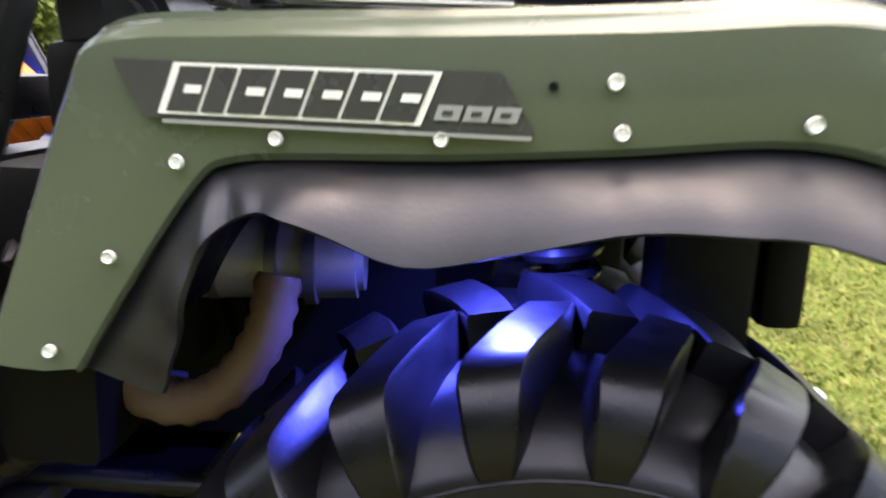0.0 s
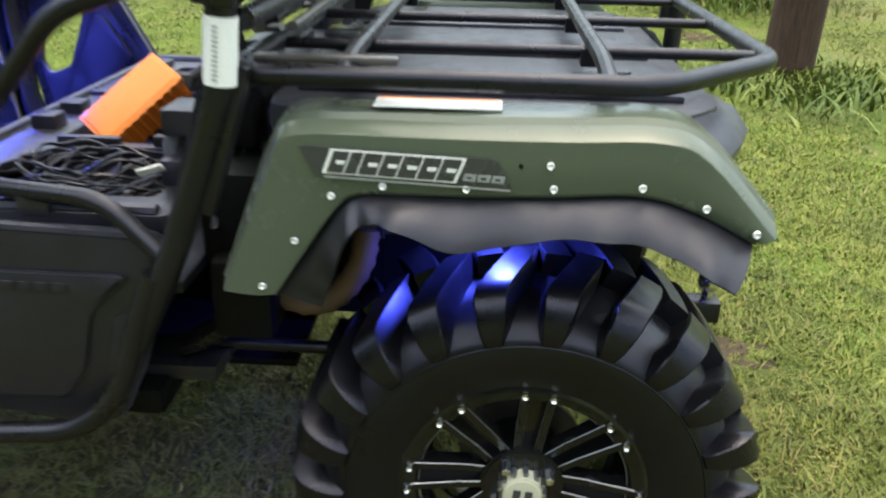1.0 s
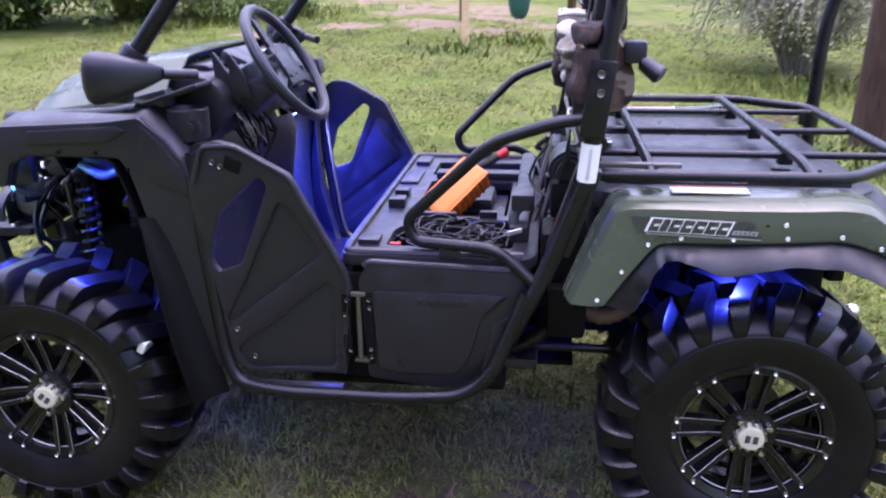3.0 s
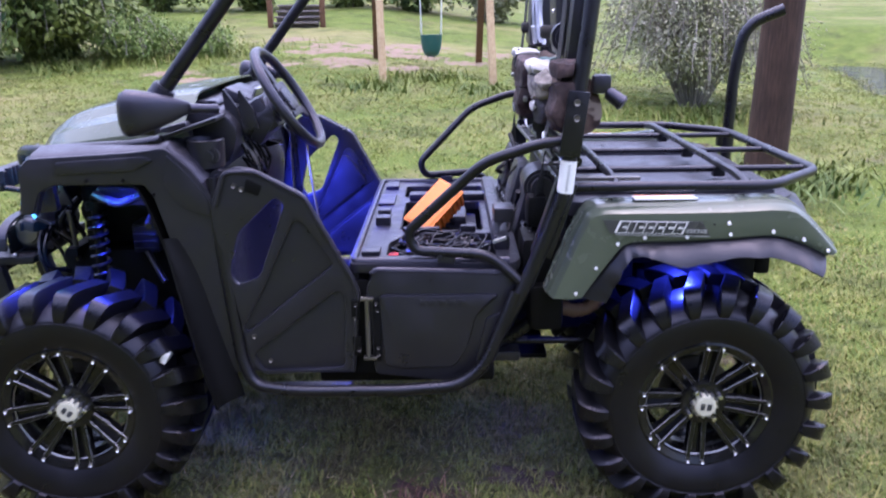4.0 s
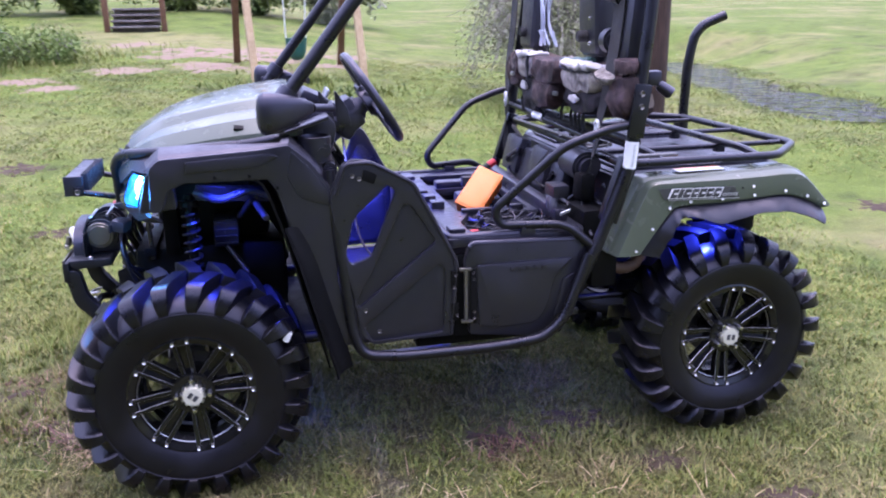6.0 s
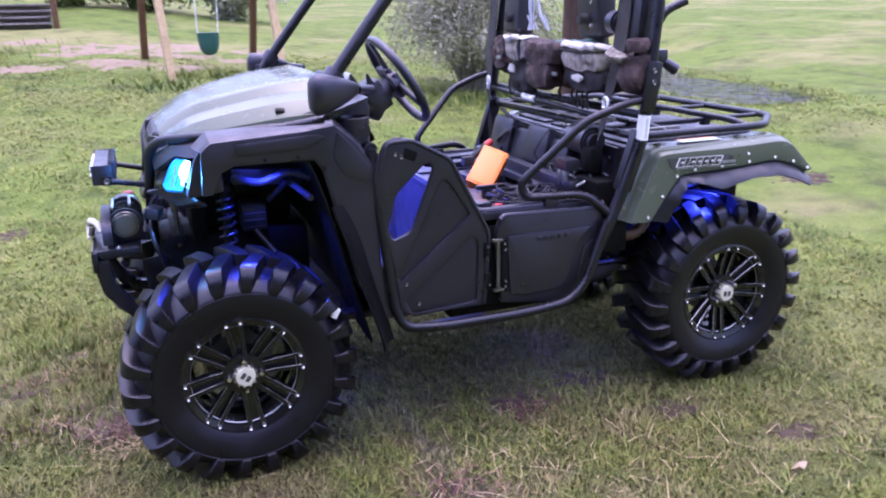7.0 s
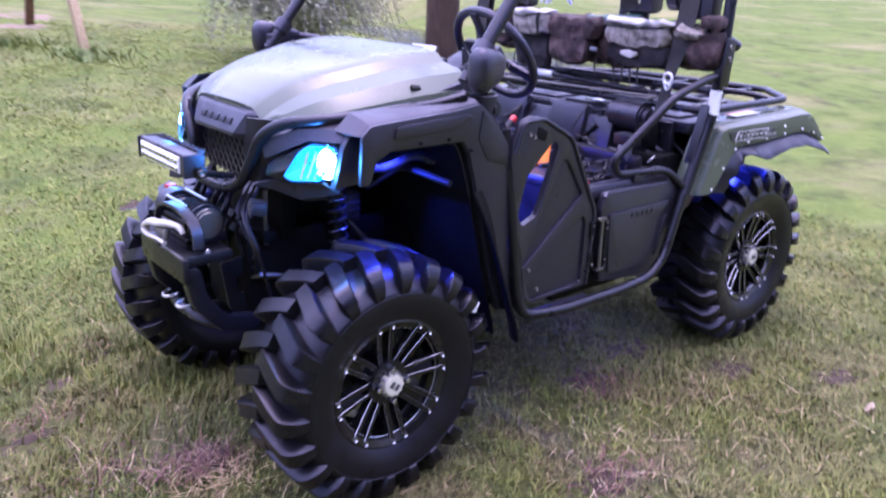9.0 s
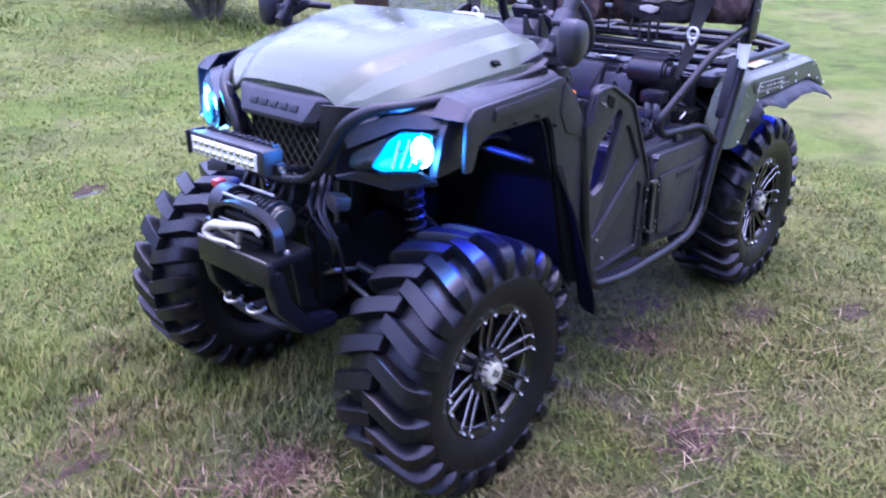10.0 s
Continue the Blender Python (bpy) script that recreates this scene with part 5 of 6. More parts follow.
headlight_insides(False)
headlight_insides(True)
both("lamp_side", plate([(-1.035, 0.890), (-0.920, 0.900), (-0.930, 1.035), (-0.985, 1.030), (-1.005, 1.000)], -0.497, -0.470, (), 0.008, 0.012), BLACK, utv)
both("lamp_visor", skin([[(-0.985, -0.485, 1.012), (-1.015, -0.465, 1.010), (-1.052, -0.395, 1.008), (-1.112, -0.262, 0.945)], [(-0.985, -0.470, 1.040), (-1.010, -0.435, 1.042), (-1.060, -0.360, 1.035), (-1.118, -0.250, 0.990)], [(-0.960, -0.430, 1.055), (-0.985, -0.405, 1.056), (-1.030, -0.330, 1.050), (-1.080, -0.230, 1.020)]], 0.008), BLACK, utv)
both("lamp_cheek", skin([[(-1.144, -0.247, 0.873), (-1.110, -0.290, 0.886), (-1.080, -0.340, 0.888), (-1.040, -0.440, 0.900)], [(-1.140, -0.250, 0.867), (-1.104, -0.275, 0.860), (-1.058, -0.352, 0.838), (-1.005, -0.470, 0.872)], [(-1.110, -0.235, 0.858), (-1.060, -0.250, 0.842), (-1.020, -0.330, 0.822), (-0.975, -0.450, 0.850)]], 0.008), BLACK, utv, "pointed black blade under the headlight", 20)

# ---- light bar
lb = part("light_bar", box(-1.275, CY - 0.02, 0.926, 0.055, 0.325, 0.058, 0.006, pose(0, 0, 0, 0, 4, 0)), BLACK, utv, "black finned light bar with rows of clear lenses")
for k in range(13):
    part("bar_fin", box(-1.243, CY - 0.165 + 0.0242 * k, 0.930, 0.022, 0.006, 0.062, 0.001), BLACK, lb)
part("bar_face", box(-1.304, CY - 0.02, 0.924, 0.006, 0.29, 0.046, 0.002), SILVER, lb, "bright silver reflector plate")
for j in range(2):
    for k in range(10):
        part("bar_lens", xform(revolve([(0.0, -0.004), (0.006, -0.0035), (0.0105, 0.002), (0.011, 0.004)], 12), Matrix.Translation((-1.309, CY - 0.146 + 0.028 * k, 0.913 + 0.022 * j)) @ Matrix.Rotation(radians(-90), 4, "Z")), CHROME, lb)
for s in (-1, 1):
    y = CY - 0.02 + s * 0.172
    part("bar_end", box(-1.275, y, 0.924, 0.062, 0.008, 0.066, 0.004), BLACK, lb)
    part("bar_bracket", join(rod((-1.265, y + s * 0.004, 0.905), (-1.150, CY + s * 0.16, 0.875), 0.010), box(-1.26, y + s * 0.010, 0.906, 0.03, 0.012, 0.03, 0.003)), TUBE, lb)
    part("bracket_bolt", bolt((-1.262, y + s * 0.018, 0.906), (0, s, 0), 0.011, 0.008), STEEL, lb)

# ---- winch and bumper
winch = part("winch", join(rod((-1.225, -0.105, 0.735), (-1.225, 0.005, 0.735), 0.056, None, 24, 0.008), rod((-1.225, 0.085, 0.735), (-1.225, 0.17, 0.735), 0.058, None, 24, 0.014), box(-1.225, 0.045, 0.685, 0.13, 0.26, 0.03, 0.006)), BLACK, utv, "black electric winch")
part("winch_cap", rod((-1.225, -0.118, 0.738), (-1.225, -0.103, 0.738), 0.040, 0.048, 24, 0.006), STEEL, winch, "worn grey motor end cap")
for k in range(5):
    part("winch_band", rod((-1.225, -0.082 + 0.019 * k, 0.735), (-1.225, -0.074 + 0.019 * k, 0.735), 0.0595, None, 24, 0.002), DARK, winch)
part("winch_drum", join(*[rod((-1.225, 0.008 + 0.011 * k, 0.735), (-1.225, 0.017 + 0.011 * k, 0.735), 0.040, None, 16) for k in range(7)]), STEEL, winch)
for a in (2.25, 1.25, 3.4):
    part("winch_tie_rod", rod((-1.225 + 0.062 * math.cos(a), -0.060, 0.735 + 0.062 * math.sin(a)), (-1.225 + 0.062 * math.cos(a), 0.095, 0.735 + 0.062 * math.sin(a)), 0.0052), MACHINED, winch)
part("winch_latch", box(-1.208, 0.205, 0.778, 0.034, 0.036, 0.022, 0.008), REDM, winch, "small red clutch knob")
BY = -0.028                       # middle of the winch bumper
ARC = [(BY + 0.150 * math.cos(a), 0.690 + 0.098 * max(0.0, math.sin(a)) ** 0.6) for a in np.linspace(0, math.pi, 17)]
part("fairlead", skin([[(x, y, z) for y, z in ARC] for x in (-1.300, -1.286, -1.270)], 0.010), BLACK, utv, "black arched winch guard")
part("fairlead_back", join(box(-1.268, BY, 0.715, 0.008, 0.26, 0.080, 0.004), rod((-1.285, BY - 0.08, 0.745), (-1.285, BY + 0.08, 0.745), 0.010, None, 12), rod((-1.285, BY - 0.08, 0.690), (-1.285, BY + 0.08, 0.690), 0.010, None, 12)), DARK, utv)
hk = [(-1.305, -0.118, 0.724), (-1.310, -0.100, 0.741), (-1.322, -0.055, 0.742), (-1.332, -0.003, 0.733), (-1.340, 0.038, 0.729), (-1.345, 0.068, 0.712), (-1.349, 0.066, 0.696), (-1.350, 0.032, 0.689), (-1.348, -0.028, 0.694), (-1.345, -0.074, 0.692)]
hook = part("winch_hook", sweep([tuple(p) for p in smoothline(hk, 36)], [0.0075 + 0.0075 * math.sin(math.pi * min(1.0, i / 31)) for i in range(36)], 10, False, 0.75), HOOKM, utv, "off-white cast winch hook resting on the bumper")
part("hook_latch", join(box(-1.338, -0.030, 0.716, 0.010, 0.080, 0.013, 0.003, pose(0, 0, 0, 4, 0, 0)), rod((-1.340, -0.068, 0.702), (-1.332, -0.068, 0.730), 0.010, None, 10)), STEEL, hook)
part("front_bumper", join(plate([(-1.338, 0.672), (-1.185, 0.672), (-1.185, 0.645), (-1.310, 0.640)], BY - 0.150, BY + 0.150, (), 0.006, 0.01), box(-1.332, BY, 0.634, 0.022, 0.330, 0.072, 0.008)), TUBE, utv, "black steel winch bumper plate")
for s in (-1, 1):
    part("bumper_leg", plate([(-1.342, 0.640), (-1.292, 0.640), (-1.275, 0.545), (-1.215, 0.470), (-1.12, 0.455), (-1.12, 0.415), (-1.235, 0.425), (-1.320, 0.520)], BY + s * 0.143 - 0.019, BY + s * 0.143 + 0.019, (), 0.004, 0.02), TUBE, utv)
    part("bumper_bolt", bolt((-1.255, BY + s * 0.135, 0.673), (0, 0, 1), 0.010, 0.008), MACHINED, utv)
part("skid_plate", box(-0.98, CY, 0.365, 0.42, 0.26, 0.012, 0.004, pose(0, 0, 0, 0, 6, 0)), DARK, utv)
part("bumper_tube", pipe([(-1.235, BY - 0.145, 0.44), (-1.285, BY - 0.10, 0.462), (-1.290, BY, 0.458), (-1.285, BY + 0.10, 0.462), (-1.235, BY + 0.145, 0.44)], 0.013, 0.05, 10), TUBE, utv)
for dy in (-0.045, 0.062):
    part("tow_eye", xform(sweep([(0.026 * math.cos(a), 0.030 * math.sin(a), 0) for a in np.linspace(-0.5 * math.pi, 0.75 * math.pi, 16)], 0.0050, 8), pose(-1.290, dy, 0.485, 0, 12, 165)), CASTIRON, utv)
both("front_lamp_pod", join(box(-1.130, -0.235, 0.800, 0.05, 0.065, 0.04, 0.012, pose(0, 0, 0, 0, 12, -20)), box(-1.155, -0.243, 0.796, 0.006, 0.05, 0.03, 0.004, pose(0, 0, 0, 0, 12, -20))), BLACK, utv)
part("radiator", join(box(-0.985, CY, 0.78, 0.05, 0.36, 0.24, 0.008), box(-1.06, CY, 0.68, 0.04, 0.40, 0.03, 0.004)), DARK, utv)
part("front_frame", join(box(-0.86, CY, 0.56, 0.52, 0.30, 0.24, 0.03), box(-0.82, CY, 0.80, 0.34, 0.24, 0.22, 0.03), box(-1.09, CY, 0.50, 0.12, 0.17, 0.16, 0.03)), DARK, utv)
rng = random.Random(33)
for k in range(10):
    y0 = rng.uniform(-0.2, 0.2)
    pts = smoothline([(-1.08, y0, 0.84), (-1.14, y0 + rng.uniform(-.05, .05), 0.76), (-1.13, y0 + rng.uniform(-.1, .1), 0.66), (-1.08, y0 + rng.uniform(-.1, .1), rng.uniform(.5, .6))], 14)
    part("front_hose", sweep([tuple(p) for p in pts], rng.uniform(0.004, 0.011), 6), TUBE, utv)
both("fork_strut", rod((-1.060, -0.148, 0.82), (-1.056, -0.130, 0.645), 0.008), STEEL, utv)

# ---- suspension, axles, frame
for s in (0, 1):
    def m(bm):
        return mirrored(bm) if s else bm
    sh = part("front_shock", m(join(rod((-0.905, -0.285, 0.900), (-0.905, -0.315, 0.45), 0.015), rod((-0.905, -0.286, 0.88), (-0.905, -0.288, 0.86), 0.032), rod((-0.905, -0.312, 0.53), (-0.905, -0.313, 0.515), 0.032))), DARK, utv, "coil-over shock absorber")
    part("coil_spring", m(spring((-0.905, -0.287, 0.86), (-0.905, -0.312, 0.53), 0.026, 0.0055, 11)), TUBE, sh)
    part("front_arm", m(join(pipe([(-0.78, -0.14, 0.42), (-0.90, -0.40, 0.37), (-1.02, -0.14, 0.42)], 0.016, 0.03), pipe([(-0.80, -0.15, 0.55), (-0.90, -0.39, 0.45), (-1.00, -0.15, 0.55)], 0.014, 0.03))), TUBE, utv)
    part("steering_box", m(join(box(-0.800, -0.130, 0.735, 0.085, 0.13, 0.10, 0.012), *[box(-0.800, -0.197, 0.700 + 0.024 * k, 0.075, 0.01, 0.008, 0.002) for k in range(4)], rod((-0.80, -0.190, 0.69), (-0.735, -0.235, 0.600), 0.009))), BLACK, utv)
    part("knuckle", m(join(box(-0.925, -0.43, 0.36, 0.09, 0.09, 0.16, 0.02), rod((-0.925, -0.50, 0.33), (-0.925, -0.15, 0.36), 0.020))), STEEL, utv)
    part("tie_rod", m(rod((-1.02, -0.12, 0.50), (-1.0, -0.42, 0.38), 0.009)), STEEL, utv)
    rs = part("rear_shock", m(join(rod((0.928, -0.325, 0.86), (0.935, -0.330, 0.45), 0.022), rod((0.928, -0.325, 0.80), (0.928, -0.325, 0.785), 0.045), rod((0.932, -0.328, 0.56), (0.932, -0.329, 0.545), 0.042))), DARK, utv, "rear coil-over shock absorber")
    part("coil_spring", m(spring((0.928, -0.325, 0.785), (0.932, -0.328, 0.56), 0.036, 0.0080, 9)), TUBE, rs)
    part("rear_arm", m(join(pipe([(0.60, -0.28, 0.42), (0.90, -0.40, 0.37), (1.02, -0.20, 0.42)], 0.018, 0.03), pipe([(0.80, -0.20, 0.56), (0.92, -0.40, 0.46), (1.02, -0.20, 0.56)], 0.015, 0.03))), TUBE, utv)
    part("rear_knuckle", m(join(box(0.925, -0.43, 0.36, 0.10, 0.10, 0.18, 0.02), rod((0.925, -0.50, 0.33), (0.925, -0.10, 0.38), 0.022))), STEEL, utv)
    part("shock_mount", m(join(box(0.885, -0.325, 0.640, 0.060, 0.065, 0.042, 0.010), box(0.968, -0.325, 0.630, 0.082, 0.085, 0.042, 0.010))), DARK, utv)
    part("frame_rail", m(pipe([(-0.60, -0.36, 0.39), (0.10, -0.38, 0.385), (0.36, -0.44, 0.47), (0.48, -0.45, 0.575), (0.56, -0.44, 0.70)], 0.022, 0.08, 12)), TUBE, utv)
    part("frame_rail", m(rod((0.30, -0.40, 0.455), (0.72, -0.40, 0.452), 0.012)), TUBE, utv)
    part("rear_strut", m(box(1.06, -0.36, 0.70, 0.09, 0.10, 0.34, 0.008)), DARK, utv)
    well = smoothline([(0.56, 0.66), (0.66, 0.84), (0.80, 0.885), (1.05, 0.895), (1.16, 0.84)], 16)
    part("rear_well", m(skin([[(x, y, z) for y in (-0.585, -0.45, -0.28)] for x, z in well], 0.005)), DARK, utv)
muf = part("muffler", rod((0.50, -0.33, 0.685), (0.72, -0.31, 0.690), 0.045, None, 24, 0.008), HEAT, utv, "grey metal muffler shield with clamps")
for x in (0.555, 0.62, 0.66):
    part("muffler_clamp", rod((x, -0.325, 0.687), (x + 0.012, -0.324, 0.687), 0.0475, None, 24), STEEL, muf)
part("intake_duct", sweep([tuple(p) for p in smoothline([(0.660, -0.44, 0.70), (0.650, -0.455, 0.645), (0.610, -0.46, 0.590), (0.555, -0.46, 0.575), (0.49, -0.45, 0.60)], 24)], [0.020 + 0.003 * (i % 2) for i in range(24)], 12), TAN, utv, "tan ribbed rubber duct")
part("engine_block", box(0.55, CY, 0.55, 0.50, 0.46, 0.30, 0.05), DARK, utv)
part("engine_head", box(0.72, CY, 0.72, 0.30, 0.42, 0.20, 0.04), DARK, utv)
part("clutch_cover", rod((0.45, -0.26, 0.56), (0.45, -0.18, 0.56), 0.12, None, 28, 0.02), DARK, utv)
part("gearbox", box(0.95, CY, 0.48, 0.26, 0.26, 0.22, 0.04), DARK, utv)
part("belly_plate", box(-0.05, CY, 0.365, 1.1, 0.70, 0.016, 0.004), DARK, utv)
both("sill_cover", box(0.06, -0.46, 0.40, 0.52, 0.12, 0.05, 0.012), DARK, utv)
hitch = part("hitch", join(box(1.27, CY, 0.345, 0.22, 0.055, 0.05, 0.006), box(1.15, CY, 0.36, 0.10, 0.30, 0.08, 0.01)), TUBE, utv, "tow bar with a chrome ball")
bm = bmesh.new()
bmesh.ops.create_uvsphere(bm, u_segments=20, v_segments=12, radius=0.0255)
part("tow_ball", join(xform(bm, Matrix.Translation((1.353, CY, 0.412))), rod((1.353, CY, 0.365), (1.353, CY, 0.40), 0.014), rod((1.353, CY, 0.360), (1.353, CY, 0.368), 0.026)), CHROME, hitch)


# ---- mirrors and rear grips
def build_mirror():
    rows = []
    for t, w, h in ((-0.07, 0.008, 0.016), (-0.05, 0.022, 0.040), (0.0, 0.032, 0.055), (0.08, 0.037, 0.062), (0.25, 0.036, 0.058), (0.50, 0.031, 0.047), (0.75, 0.022, 0.032), (0.95, 0.012, 0.017), (1.0, 0.006, 0.008)):
        c = Vector((-0.655 + 0.160 * t, -0.610 + 0.06 * t * t, 1.188 + 0.008 * t))
        rows.append([c + Vector((0, w * math.copysign(abs(math.cos(a)) ** 0.72, math.cos(a)), h * math.copysign(abs(math.sin(a)) ** 0.72, math.sin(a)))) for a in np.linspace(0, 2 * math.pi, 20, False)])
    bm = skin(rows, 0, True)
    bmesh.ops.holes_fill(bm, edges=bm.edges[:])
    return bm


both("mirror", build_mirror(), BLACK, utv, "folded black side mirror")
both("mirror_stalk", rod((-0.50, -0.555, 1.193), (-0.44, -0.50, 1.185), 0.013), BLACK, utv)
both("mirror_clamp", box(-0.612, -0.56, 1.165, 0.05, 0.05, 0.08, 0.010), BLACK, utv)
both("pillar_clamp", rod((-0.560, -0.5445, 1.250), (-0.590, -0.546, 1.213), 0.032, None, 14, 0.004), BLACK, utv)

# ---- accent lamps of the vehicle
LAMPS = [(0.862, -0.45, 0.795, 7.0), (0.90, 0.46, 0.795, 5.0), (-0.80, -0.43, 0.982, 8.5), (-0.80, 0.49, 0.982, 5.0), (-0.425, 0.16, 0.978, 42.0), (-0.50, -0.22, 0.350, 0.9), (0.36, -0.24, 0.350, 0.9)]
for x, y, z, power in LAMPS:
    pod = part("rock_light", rod((x, y, z + 0.022), (x, y, z + 0.006), 0.024, 0.022, 16, 0.003), DARK, utv, "small round accent lamp, lit")
    part("lamp_lens", rod((x, y, z + 0.006), (x, y, z + 0.003), 0.016, None, 14), LEDGLOW, pod)
    lamp = new("accent_light", bpy.data.lights.new("accent_light", "SPOT"))
    lamp.data.energy, lamp.data.color, lamp.data.shadow_soft_size = power, LED, 0.012
    lamp.data.spot_size, lamp.data.spot_blend = radians(165 if power > 10 else 118 if x < -0.7 else 105 if z < 0.5 else 140), 0.7
    lamp.location = (x, y, z - 0.004)

for y in (-0.462, 2 * CY + 0.462):
    lamp = new("headlight_glow", bpy.data.lights.new("headlight_glow", "POINT"))
    lamp.data.energy, lamp.data.color, lamp.data.shadow_soft_size = 1.4, (0.07, 0.45, 1.0), 0.02
    lamp.location = (-1.072, y, 0.945)

for s in (-1, 1):
    part("frame_plate", plate([(-1.19, 0.60), (-1.06, 0.62), (-1.02, 0.44), (-1.10, 0.38), (-1.17, 0.45)], CY + s * 0.115 - 0.006, CY + s * 0.115 + 0.006, ([(-1.145, 0.55), (-1.09, 0.56), (-1.08, 0.50), (-1.13, 0.49)],), 0.003, 0.012), TUBE, utv)
    part("frame_gusset", box(-1.06, CY + s * 0.165, 0.545, 0.09, 0.07, 0.012, 0.004, pose(0, 0, 0, 25 * s, 14, 0)), STEEL, utv)
    part("bumper_edge", rod((-1.337, BY + s * 0.02, 0.672), (-1.337, BY + s * 0.158, 0.672), 0.005), STEEL, utv)


# ---------------------------------------------------------------- things carried on the vehicle
def build_case():
    u = Vector((0.113, 0.088, 0.104)).normalized()
    v = Vector((0.068, -0.060, -0.038))
    v = (v - u * v.dot(u)).normalized()
    w = u.cross(v)
    rot = Matrix((u, v, w)).transposed().to_4x4()
    m = Matrix.Translation((0.143, -0.070, 0.790)) @ rot
    case = thing("plastic_case", (0.150, -0.062, 0.752), "bright orange plastic case leaning on the open seat base", "case")
    part("case_body", xform(box(0, 0, 0, 0.190, 0.100, 0.070, 0.012, None, 3), m), ORANGE, case)
    part("case_lid", xform(box(0, 0, 0.026 if w.z > 0 else -0.026, 0.197, 0.107, 0.012, 0.005), m), ORANGE, case)
    for k in range(9):
        part("case_rib", xform(box(-0.080 + 0.020 * k, 0.051, 0, 0.008, 0.008, 0.060, 0.002), m), ORANGE, case)
    for s in (-1, 1):
        part("case_latch", xform(box(0.04 * s, -0.049, 0.012, 0.022, 0.008, 0.026, 0.002), m), ORANGE, case)


build_case()
tagged(part("hammer_handle", join(rod((0.17, 0.16, 0.80), (0.278, 0.193, 0.860), 0.014, None, 10, 0.004), box(0.155, 0.155, 0.792, 0.05, 0.04, 0.04, 0.008)), STRAPM), "black and red hand tool lying on the seat base", "hand tool")
part("grip", rod((0.250, 0.184, 0.844), (0.282, 0.194, 0.862), 0.0155, None, 10, 0.003), REDM, bpy.data.objects["hammer_handle"])


def lumpy(path, r, flat, seed, seg=14, n=40):
    pts = smoothline(path, n)
    bm = sweep([tuple(p) for p in pts], [r * (0.75 + 0.35 * math.sin(math.pi * min(1, max(0, (i + 2) / (n + 3)))) ** 0.3) for i in range(n)], seg, False, flat)
    for v in bm.verts:
        v.co += 0.024 * Vector((noise.noise(v.co * 11 + Vector((seed, 0, 0))), noise.noise(v.co * 11 + Vector((0, seed, 0))), noise.noise(v.co * 11 + Vector((0, 0, seed)))))
    return bm


def pillow(cx, cy, cz, sx, sy, sz, seed, sag=0.0, rot=None):
    """A stuffed cloth pouch: a rounded, puffed and creased box."""
    bm = bmesh.new()
    bmesh.ops.create_cube(bm, size=1)
    bmesh.ops.subdivide_edges(bm, edges=bm.edges[:], cuts=7, use_grid_fill=True)
    for v in bm.verts:
        q = v.co * 2
        f = [1 - 0.10 * (q[(i + 1) % 3] ** 2 + q[(i + 2) % 3] ** 2) for i in range(3)]
        v.co = Vector((q.x * f[0] * sx / 2, q.y * f[1] * sy / 2, q.z * f[2] * sz / 2))
        v.co.z -= sag * (1 - q.y * q.y)
        w = v.co * 24 + Vector((seed, 0, 0))
        v.co += 0.014 * Vector((noise.noise(w), 0.6 * noise.noise(w + Vector((5, 0, 0))), noise.noise(w + Vector((0, 9, 0)))))
    m = Matrix.Translation((cx, cy, cz))
    return xform(bm, m @ rot if rot is not None else m)


